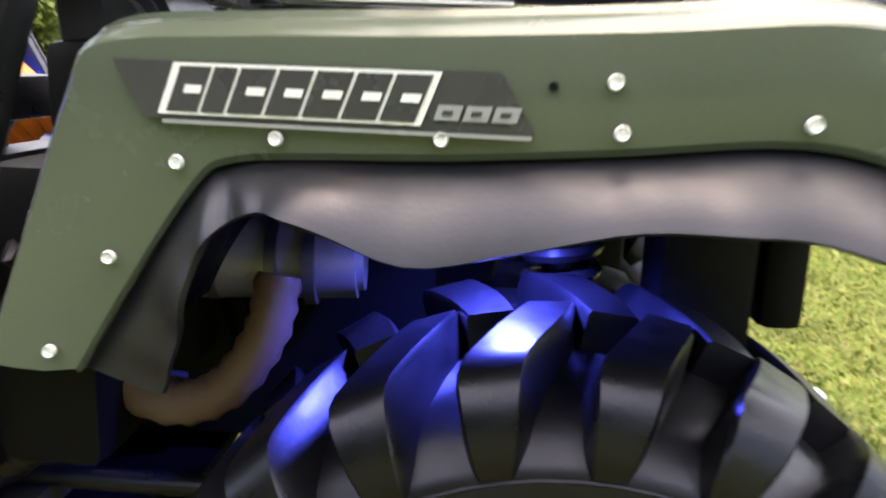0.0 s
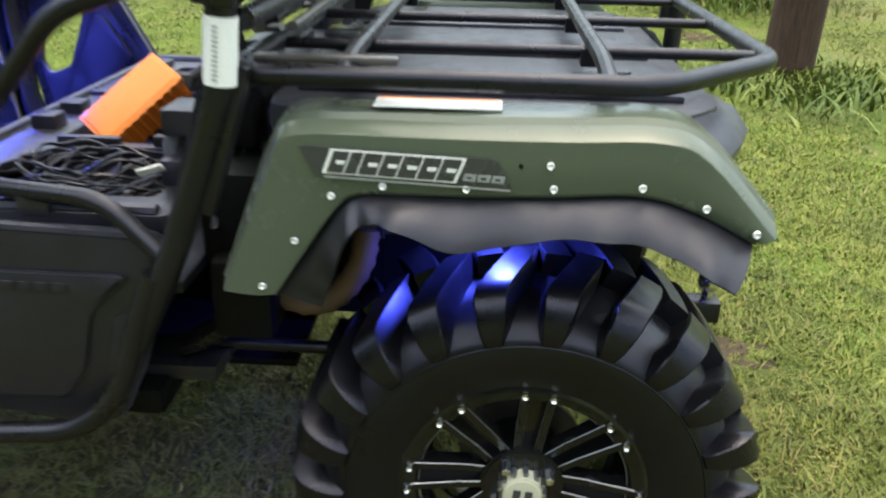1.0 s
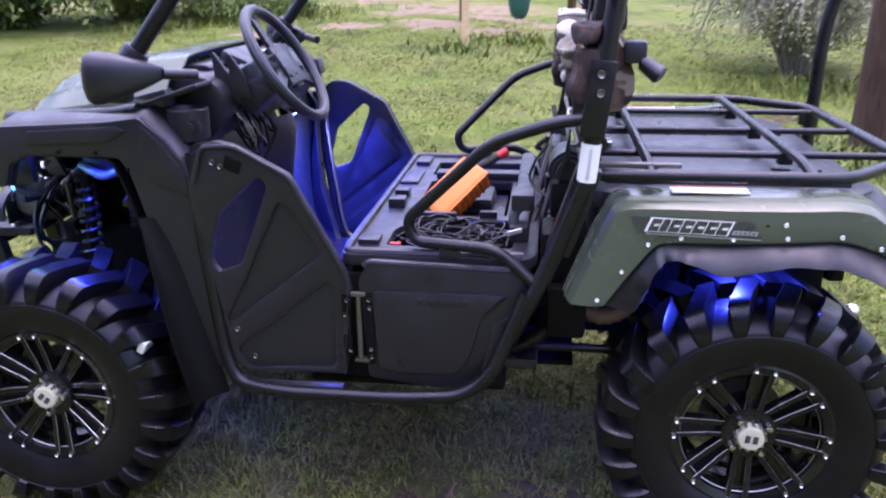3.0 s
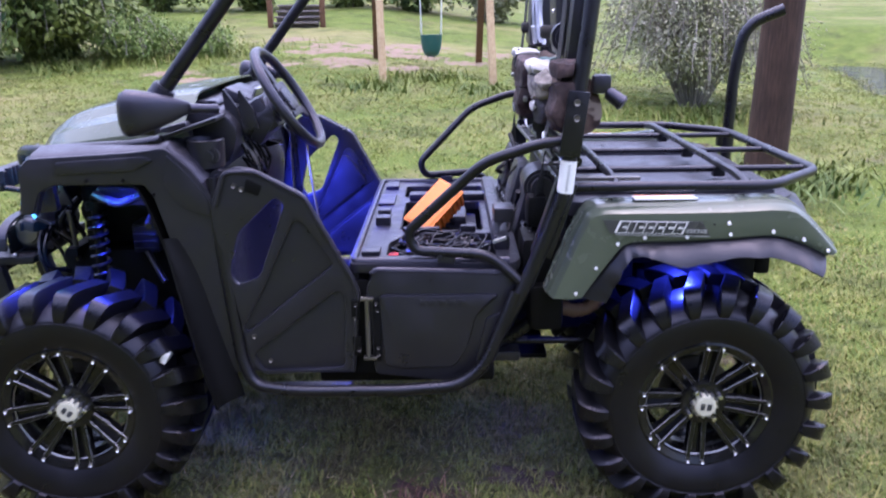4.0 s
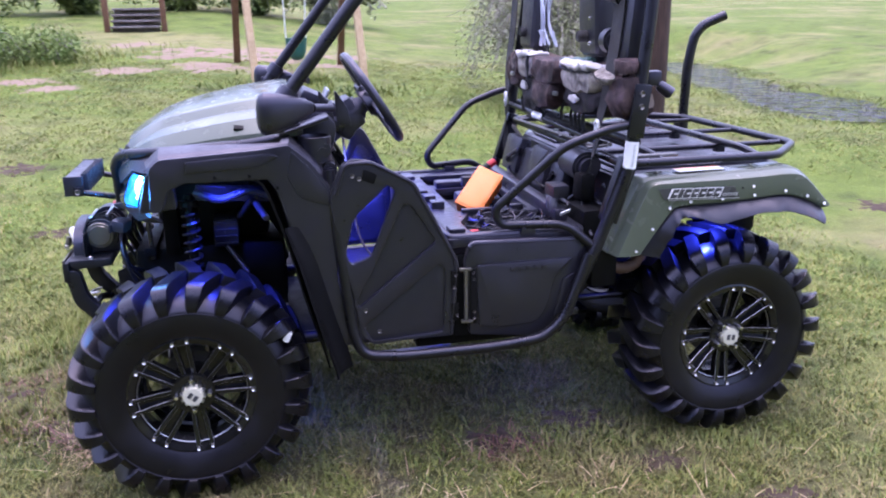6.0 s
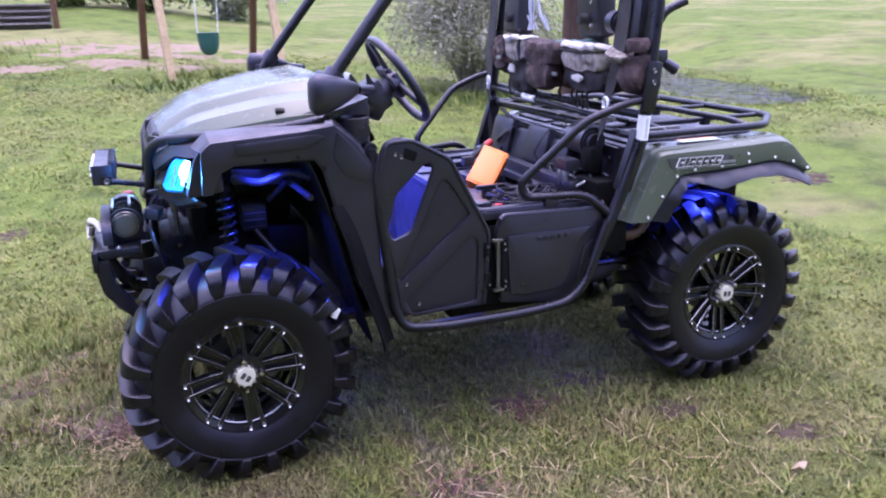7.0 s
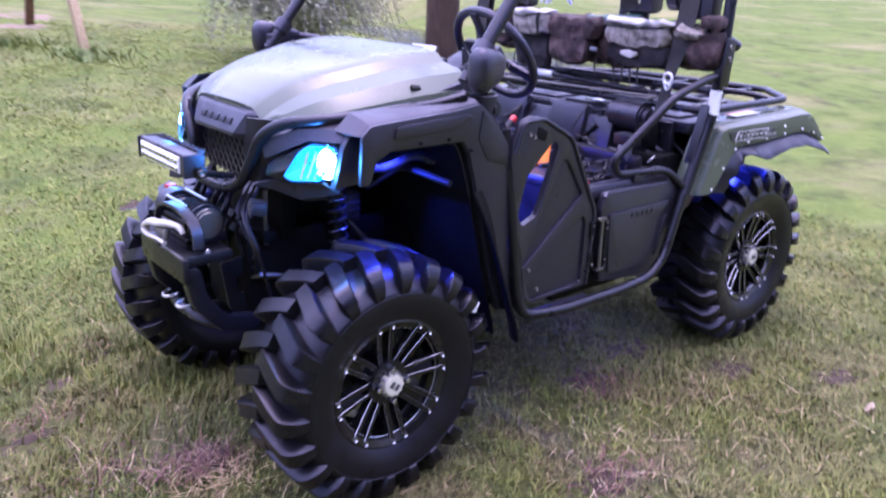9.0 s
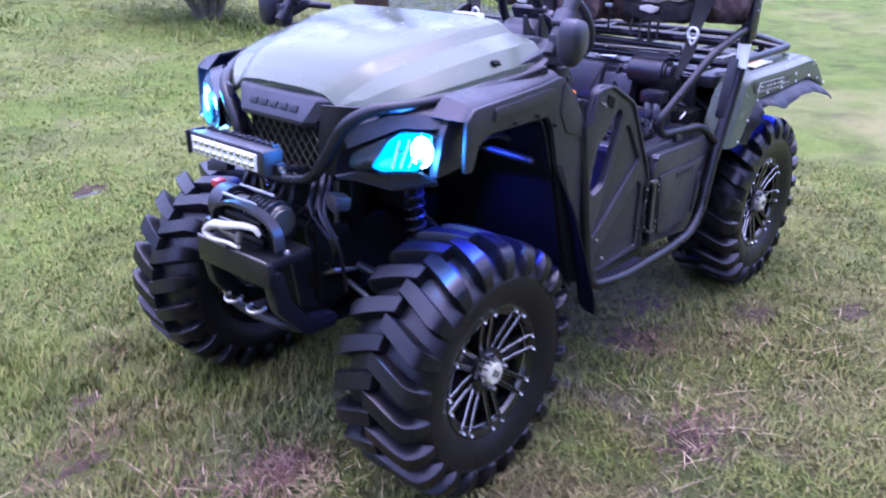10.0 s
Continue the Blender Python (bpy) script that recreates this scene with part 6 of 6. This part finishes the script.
def build_bag():
    bag = thing("gear_bag", (0.52, CY, 1.07), "camouflage cloth gear bag with pale pouches slung between the rear posts", "bag")
    part("bag_body", lumpy([(0.490, 0.56, 1.225), (0.530, 0.40, 1.200), (0.55, 0.15, 1.185), (0.55, -0.10, 1.180), (0.55, -0.35, 1.190), (0.545, -0.55, 1.200)], 0.050, 1.7, 3), CAMO, bag)
    part("pouch", pillow(0.490, 0.495, 1.220, 0.075, 0.125, 0.150, 35, 0.01), MAROON, bag, "dark maroon end pouch")
    part("pouch", pillow(0.478, 0.302, 1.246, 0.075, 0.220, 0.092, 3, 0.008), PALE, bag, "pale cloth pouch")
    part("band", pillow(0.470, 0.302, 1.290, 0.080, 0.225, 0.022, 15, 0.006), BANDM, bag, "worn off-white edge band")
    part("strap", sweep([(0.446, 0.245, 1.300), (0.432, 0.243, 1.25), (0.445, 0.243, 1.19)], 0.008, 6), STRAPM, bag)
    part("pouch", pillow(0.492, 0.305, 1.130, 0.050, 0.200, 0.155, 21, 0.004), CHARCOAL, bag, "charcoal hanging pocket")
    part("patch", pillow(0.464, 0.368, 1.155, 0.014, 0.060, 0.026, 22), BANDM, bag)
    part("pouch", pillow(0.472, 0.050, 1.240, 0.095, 0.270, 0.095, 7, 0.010), MAROON, bag, "maroon brown pouch")
    part("pouch", pillow(0.462, 0.060, 1.152, 0.085, 0.225, 0.095, 37, 0.014), MAROON, bag, "bulging maroon brown pocket")
    part("pouch", pillow(0.480, -0.255, 1.226, 0.085, 0.290, 0.080, 11, 0.006), PALE, bag, "pale cloth pouch with a zipped top")
    part("band", pillow(0.470, -0.262, 1.273, 0.090, 0.300, 0.024, 13, 0.004), BANDM, bag, "worn off-white edge band")
    part("seam", sweep([(0.440, -0.115, 1.258), (0.434, -0.255, 1.252), (0.440, -0.395, 1.258)], 0.004, 6), STRAPM, bag)
    part("pouch", pillow(0.490, -0.265, 1.155, 0.075, 0.290, 0.080, 39, 0.010), CHARCOAL, bag, "charcoal lower pocket")
    part("patch", pillow(0.450, -0.244, 1.156, 0.014, 0.080, 0.022, 23), BANDM, bag)
    part("pouch", pillow(0.500, -0.555, 1.195, 0.085, 0.135, 0.130, 31, 0.01), MAROON, bag, "dark maroon hanging pouch")
    part("flap", pillow(0.452, -0.500, 1.250, 0.045, 0.105, 0.036, 41, 0.006, pose(0, 0, 0, 14, -24, 0)), PALE, bag, "pinkish folded flap")
    part("flap", pillow(0.490, -0.575, 1.285, 0.06, 0.085, 0.045, 43, 0.0), MAROON, bag)
    part("net", lumpy([(0.52, 0.02, 1.275), (0.52, -0.10, 1.282), (0.52, -0.24, 1.274)], 0.020, 0.7, 47, 8, 14), GRIPG, bag)
    for y in (-0.160, -0.200, -0.240, -0.276, 0.15, -0.06, 0.41):
        part("strap", sweep([(0.484, y, 1.125), (0.472, y + 0.003, 1.09), (0.480, y + 0.005, 1.045 - 0.010 * math.sin(y * 20))], 0.014, 6, False, 0.25), STRAPM, bag, "hanging black strap")
    for y, z in ((-0.075, 1.158), (0.455, 1.195)):
        part("buckle", box(0.440, y, z, 0.012, 0.036, 0.016, 0.004), MACHINED, bag)


build_bag()


def build_holder(y, lean):
    h = thing("gun_holder", (0.56, y, 1.27), "tall black rubber gun holder clamped to the cage", "gun holder", "holders on the roll cage")
    part("boot", box(0.545, y, 1.47, 0.085, 0.165, 0.34, 0.030, pose(0, 0, 0, 0, lean, 0), 3), BLACK, h)
    part("knob", rod((0.51, y, 1.37), (0.47, y, 1.37), 0.020, None, 14, 0.004), STRAPM, h)
    for dz in (1.345, 1.43, 1.52):
        part("rivet", rod((0.512, y - 0.03, dz), (0.500, y - 0.03, dz), 0.009, 0.007, 12, 0.002), CHROME, h)
    part("clamp", join(box(0.575, y + 0.02, 1.30, 0.06, 0.06, 0.07, 0.012), rod((0.57, y, 1.24), (0.575, y, 1.30), 0.022, None, 14)), BLACK, h)


build_holder(0.45, 4)
build_holder(-0.20, -3)
grip = thing("gun_holder", (0.55, -0.50, 1.27), "black clamp with straps on the near roll cage post", "gun holder", "holders on the roll cage")
part("clamp", join(box(0.545, -0.50, 1.42, 0.07, 0.10, 0.26, 0.02, pose(0, 0, 0, 0, 5, 0)), rod((0.52, -0.42, 1.36), (0.52, -0.36, 1.36), 0.042, None, 18, 0.01), rod((0.52, -0.47, 1.50), (0.50, -0.38, 1.52), 0.03, None, 14, 0.008)), BLACK, grip)
part("belt_reel", join(box(0.595, -0.55, 1.245, 0.05, 0.04, 0.05, 0.012), rod((0.61, -0.56, 1.225), (0.650, -0.58, 1.195), 0.017, 0.021, 14, 0.004)), BLACK, grip)
part("strap", sweep([(0.52, -0.52, 1.35), (0.50, -0.54, 1.25), (0.48, -0.53, 1.14)], 0.018, 8, False, 0.15), STRAPM, grip)
bars = thing("tie_down_bar", (0.55, 0.2, 1.0), "thin black and steel bars tied across behind the seat base", "bar")
part("bar", rod((0.484, 0.62, 1.044), (0.505, -0.36, 1.010), 0.011), TUBE, bars)
part("bar", rod((0.468, 0.50, 0.990), (0.490, -0.37, 1.000), 0.0075), STEEL, bars, "thin worn steel bar")
part("bar", rod((0.520, 0.48, 1.005), (0.540, -0.37, 1.004), 0.0075), STEEL, bars, "thin worn steel bar")
for y in (0.46, 0.20, -0.05, -0.33):
    part("link", rod((0.470, y, 0.991), (0.526, y - 0.05, 1.004), 0.006), STEEL, bars)
part("tag", rod((0.488, 0.300, 1.034), (0.490, 0.185, 1.030), 0.0145, None, 14, 0.002), WHITE, bars, "white paper sleeve")

cord = thing("cord", (0.52, 0.22, 1.25), "tangled pale cord hanging from the cage", "cord")
rng = random.Random(5)
for k in range(6):
    x, y = 0.54 + rng.uniform(-.02, .02), 0.22 + rng.uniform(-.06, .06)
    pts = smoothline([(x, y, 1.78), (x - 0.03, y + rng.uniform(-.03, .03), 1.58), (x - 0.03, y + rng.uniform(-.06, .06), 1.42), (x - 0.02, y + rng.uniform(-.06, .06), 1.32), (x - 0.04, y + rng.uniform(-.06, .06), 1.38)], 20)
    part("strand", sweep([tuple(p) for p in pts], 0.004, 6), BLUEC, cord)


# ---------------------------------------------------------------- the garden
def on_lawn(x, y, dz=0.0):
    return (x, y, lawn_height(x, y) + dz)


def build_pole(x, y):
    z = lawn_height(x, y)
    p = thing("wooden_pole", (x, y, z), "weathered round brown wooden pole standing in the lawn", "pole")
    pts = [(x + 0.004 * k, y, z - 0.15 + 0.2 * k) for k in range(19)]
    bm = sweep(pts, [0.158 - 0.0012 * k for k in range(19)], 22)
    for v in bm.verts:
        v.co += 0.01 * Vector((noise.noise((v.co.x * 9, v.co.y * 9, v.co.z * 0.8)), noise.noise((v.co.y * 9, v.co.x * 9, v.co.z * 0.8)), 0))
    part("shaft", bm, POLE, p)


POLE_AT = (2.74, 3.75)
build_pole(*POLE_AT)


def leaf_cloud(spots, size, rng):
    """Many small pointed leaves in one bmesh."""
    vs, fs = [], []
    for p, d in spots:
        d = Vector(d).normalized()
        s = d.orthogonal().normalized()
        s = Matrix.Rotation(rng.uniform(0, 6.28), 3, d) @ s
        l = size * rng.uniform(0.6, 1.4)
        w = l * rng.uniform(0.14, 0.34)
        p = Vector(p)
        n = len(vs)
        vs += [p, p + d * l * 0.45 + s * w, p + d * l, p + d * l * 0.45 - s * w]
        fs.append((n, n + 1, n + 2, n + 3))
    me = bpy.data.meshes.new("leaves")
    me.from_pydata([tuple(v) for v in vs], [], fs)
    return me


def build_bush(x, y, w, h, stems, leaves, size, material, name, label, seed, droop=0.5, twigs=0, low=0.25):
    rng = random.Random(seed)
    z = lawn_height(x, y)
    b = thing(name, (x, y, z), label, "bush")
    spots, wood_bm = [], None
    for k in range(stems):
        a = rng.uniform(0, 6.28)
        reach = w * rng.uniform(0.25, 1.0)
        top = h * rng.uniform(0.5, 1.0) * (1 - 0.3 * (reach / w) ** 2)
        dx, dy = math.cos(a), math.sin(a)
        line = smoothline([(x + 0.1 * dx, y + 0.1 * dy, z - 0.05), (x + 0.35 * reach * dx, y + 0.35 * reach * dy, z + 0.6 * top), (x + 0.75 * reach * dx, y + 0.75 * reach * dy, z + top), (x + reach * dx, y + reach * dy, z + top * (1 - droop * rng.uniform(0.3, 1)))], 12)
        bm = sweep([tuple(p) for p in line], [0.012 * (1 - 0.8 * i / 11) + 0.002 for i in range(12)], 5)
        wood_bm = join(wood_bm, bm) if wood_bm else bm
        for i in range(twigs):
            s = Vector(line[rng.randint(5, 10)])
            e = s + Vector((dx * rng.uniform(0, 0.3) + rng.gauss(0, 0.12), dy * rng.uniform(0, 0.3) + rng.gauss(0, 0.12), rng.gauss(0.0, 0.10)))
            wood_bm = join(wood_bm, sweep([tuple(s), tuple(s.lerp(e, 0.5) + Vector((0, 0, 0.03))), tuple(e - Vector((0, 0, 0.04)))], 0.0022, 3))
        for i in range(leaves):
            t = rng.uniform(low, 1.0) * 10.99
            q = Vector(line[int(t)]).lerp(Vector(line[int(t) + 1]), t % 1)
            q += Vector((rng.gauss(0, 0.10), rng.gauss(0, 0.10), rng.gauss(-0.02, 0.09)))
            if q.z < z + 0.02:
                continue
            spots.append((q, (dx * 0.6 + rng.gauss(0, 0.7), dy * 0.6 + rng.gauss(0, 0.7), rng.gauss(-0.1 - droop * 0.6, 0.5))))
    part("stem", wood_bm, TWIG, b)
    part("foliage", leaf_cloud(spots, size, rng), material, b)


build_bush(3.05, 6.9, 1.25, 1.85, 190, 250, 0.036, BUSHM, "bush", "grey-green weeping bush with fine arching twigs", 3, 0.75, 6)
for k, (x, y, w, h) in enumerate(((-5.9, 9.9, 1.5, 2.2), (-7.6, 9.2, 1.5, 2.4))):
    build_bush(x, y, w, h, 75, 300, 0.11, SHRUBM, "shrub", "dark green leafy shrub at the lawn's edge", 5 + 2 * k, 0.9, 0, 0.04)
for k, (x, y, w, h) in enumerate(((-4.6, 9.9, 0.75, 0.75), (-3.7, 10.4, 0.6, 0.45))):
    build_bush(x, y, w, h, 60, 240, 0.045, THICKETM, "thicket", "low soft green thicket of weeds beside the shrubs", 15 + k, 0.8, 0, 0.05)
for k, (x, y, w, h) in enumerate(((-6.8, 17.6, 1.6, 2.4), (-4.4, 17.8, 1.6, 2.1), (-2.3, 18.6, 1.5, 1.9), (-0.6, 18.3, 1.2, 1.6))):
    build_bush(x, y, w, h, 45, 220, 0.12, SHRUBM, "shrub", "dark green leafy shrub behind the play yard", 8 + 11 * k, 0.9, 0, 0.05)
build_bush(1.2, 17.0, 1.3, 1.7, 40, 200, 0.12, BUSHM, "bush", "far grey-green bush beyond the swing", 12, 0.6, 0, 0.05)


def weeds():
    rng = np.random.default_rng(8)
    out = []
    for _ in range(2600):
        a, r = rng.uniform(0, 6.28), abs(rng.normal(0, 0.30))
        x, y = POLE_AT[0] + 0.05 + r * math.cos(a) * 1.2, POLE_AT[1] - 0.15 + r * math.sin(a)
        out.append((x, y, lawn_height(x, y)))
    for cx, cy in ((-0.1, 8.4), (-5.2, 9.0), (3.0, 6.3), (0.7, 7.5), (-0.65, 7.5)):
        for _ in range(260):
            x, y = rng.normal(cx, 0.28), rng.normal(cy, 0.22)
            out.append((x, y, lawn_height(x, y)))
    return out


def tall_spots():
    rng = np.random.default_rng(19)
    out = []
    for cx, cy, sx, sy, n in ((-4.9, 9.7, 0.6, 0.35, 1500), (-4.0, 10.3, 0.7, 0.4, 1200), (-3.2, 10.9, 0.6, 0.4, 500), (-0.05, 8.5, 0.26, 0.20, 420), (-0.75, 7.9, 0.15, 0.12, 160), (3.0, 6.0, 0.6, 0.2, 500)):
        for _ in range(n):
            x, y = rng.normal(cx, sx), rng.normal(cy, sy)
            out.append((x, y, lawn_height(x, y)))
    return out


scatter_blades("tall_grass", "unmown tall grass by the shrubs and under the swing", tall_spots(), GRASS, "grass", 0.05, 0.16, 0.005, 1.0)
scatter_blades("weeds", "broad-leaved weeds round the pole and the posts", weeds(), WEEDM, "weeds", 0.04, 0.13, 0.011, 1.2)


# ---- swing set
def build_swing_set():
    s = thing("swing_set", on_lawn(0.0, 8.6), "wooden A-frame swing set with pale and brown posts", "swing set")
    top_y, top_z = 8.98, lawn_height(0, 8.98) + 2.45
    for x, y, tx, mat, lab in ((-0.65, 7.90, -0.78, PINE, "pale pine leg"), (-0.91, 10.03, -0.80, BROWNW, "brown stained leg"), (0.78, 8.02, 0.70, PINE, "pale pine leg"), (0.66, 10.04, 0.72, BROWNW, "brown stained leg")):
        a, b = Vector((x, y, lawn_height(x, y) - 0.05)), Vector((tx, top_y, top_z))
        q = (b - a).to_track_quat("Z", "X").to_matrix().to_4x4()
        part("leg", box(*((a + b) / 2), 0.095, 0.095, (b - a).length, 0.006, q), mat, s, lab)
    part("beam", box(0, top_y, top_z - 0.04, 2.6, 0.10, 0.14, 0.006), BROWNW, s)
    return s


build_swing_set()


def build_swing(x, y, z, width, mat):
    w = thing("bucket_swing", (x, y, z - 0.12), "green plastic bucket swing hanging on thin chains", "swing", "swings")
    rows = []
    for t, r in ((-0.04, 0.035), (-0.01, 0.075), (0.06, 0.10), (0.15, 0.112), (0.25, 0.118), (0.27, 0.122), (0.265, 0.110), (0.15, 0.102), (0.03, 0.08)):
        rows.append([(x + width * r * 1.3 * math.cos(a), y + r * math.sin(a), z - 0.13 + t) for a in np.linspace(0, 2 * math.pi, 24, False)])
    bm = skin(rows, 0, True)
    bmesh.ops.holes_fill(bm, edges=bm.edges[:])
    part("bucket", bm, mat, w)
    top = lawn_height(0, 8.98) + 2.36
    for s in (-1, 1):
        part("chain", rod((x + s * 0.14 * width, y, z + 0.11), (x + s * 0.18 * width, 8.98, top), 0.009), WHITE, w)


SWGREEN = worn("teal_green_plastic", (0.015, 0.10, 0.085), 0.45)
build_swing(-0.045, 9.22, 0.965, 1.0, SWGREEN)


def build_bench(x, y):
    z = lawn_height(x, y)
    b = thing("garden_steps", (x, y, z), "low grey weathered board steps between dark posts", "steps")
    for k in range(4):
        part("board", box(x, y + 0.16 * k, z + 0.10 + 0.11 * k, 0.90, 0.17, 0.035, 0.004), GREYW, b)
        part("riser", box(x, y + 0.08 + 0.16 * k, z + 0.05 + 0.11 * k, 0.88, 0.02, 0.09, 0.003), GREYW, b)
    for s in (-1, 1):
        part("post", box(x + s * 0.52, y + 0.05, z + 0.45, 0.10, 0.10, 1.1, 0.006), BROWNW, b)


build_bench(-2.81, 13.9)

# ---- small things on the lawn
lf = bmesh.new()
vs = [lf.verts.new((0.717 + 0.026 * math.cos(a) * (1 + 0.5 * math.sin(3 * a)), -1.26 + 0.018 * math.sin(a), lawn_height(0.717, -1.26) + 0.028 + 0.008 * math.sin(2 * a))) for a in np.linspace(0, 2 * math.pi, 18, False)]
c = lf.verts.new((0.717, -1.26, lawn_height(0.717, -1.26) + 0.02))
for k in range(18):
    lf.faces.new((c, vs[k], vs[(k + 1) % 18]))
bmesh.ops.solidify(lf, geom=lf.faces[:], thickness=0.0015)
tagged(part("dry_leaf", lf, LEAFM), "pale dry curled leaf lying on the grass", "leaf")


def straw_spots():
    rng = np.random.default_rng(12)
    out = []
    for cx, cy, sx, sy, n in ((-1.28, -0.22, 0.09, 0.05, 130), (-1.15, 0.0, 0.25, 0.2, 100), (0.2, -0.75, 0.35, 0.15, 100), (-0.35, -0.85, 0.5, 0.3, 150), (-1.5, 0.8, 0.3, 0.2, 100), (0.6, -1.3, 0.5, 0.3, 150)):
        for _ in range(n):
            x, y = rng.normal(cx, sx), rng.normal(cy, sy)
            out.append((x, y, lawn_height(x, y) + 0.012))
    return out


def strewn(places):
    rng = np.random.default_rng(14)
    out = []
    for cx, cy, sx, sy, n in places:
        for _ in range(n):
            x, y = rng.normal(cx, sx), rng.normal(cy, sy)
            out.append((x, y, lawn_height(x, y) + 0.018))
    return out


scatter_blades("long_straw", "long pale straws lying by the front tyre", strewn(((-1.32, -0.16, 0.09, 0.05, 70), (-1.55, 0.05, 0.15, 0.10, 40), (-1.30, 0.92, 0.12, 0.08, 30), (-0.32, -0.95, 0.25, 0.15, 50), (0.55, -1.05, 0.3, 0.2, 40))), STRAWM, "straw", 0.010, 0.022, 0.0016, 7.0)
scatter_blades("dead_twigs", "reddish brown dead stalks heaped on bare soil", strewn(((-1.33, -0.10, 0.09, 0.05, 420), (-1.36, 0.95, 0.10, 0.05, 160), (0.10, -0.55, 0.10, 0.06, 160), (-0.35, -0.95, 0.10, 0.06, 160), (-1.62, 0.05, 0.12, 0.08, 160), (-1.70, 0.42, 0.10, 0.06, 120))), TWIGM, "dead stalks", 0.010, 0.035, 0.0020, 2.4)
scatter_blades("straw", "dry straw and dead grass strewn over bare soil", straw_spots(), STRAWM, "straw", 0.006, 0.022, 0.0018, 3.0)
for k, (x, y, rx, ry) in enumerate(((-1.18, 0.28, 0.10, 0.06), (-1.06, -0.03, 0.07, 0.04), (-0.62, 2.55, 0.16, 0.07))):
    flat_patch("puddle", x, y, rx, ry, lawn_height(x, y) - 0.001, MUD, "shallow muddy puddle in the lawn", "puddle", 3 + k)
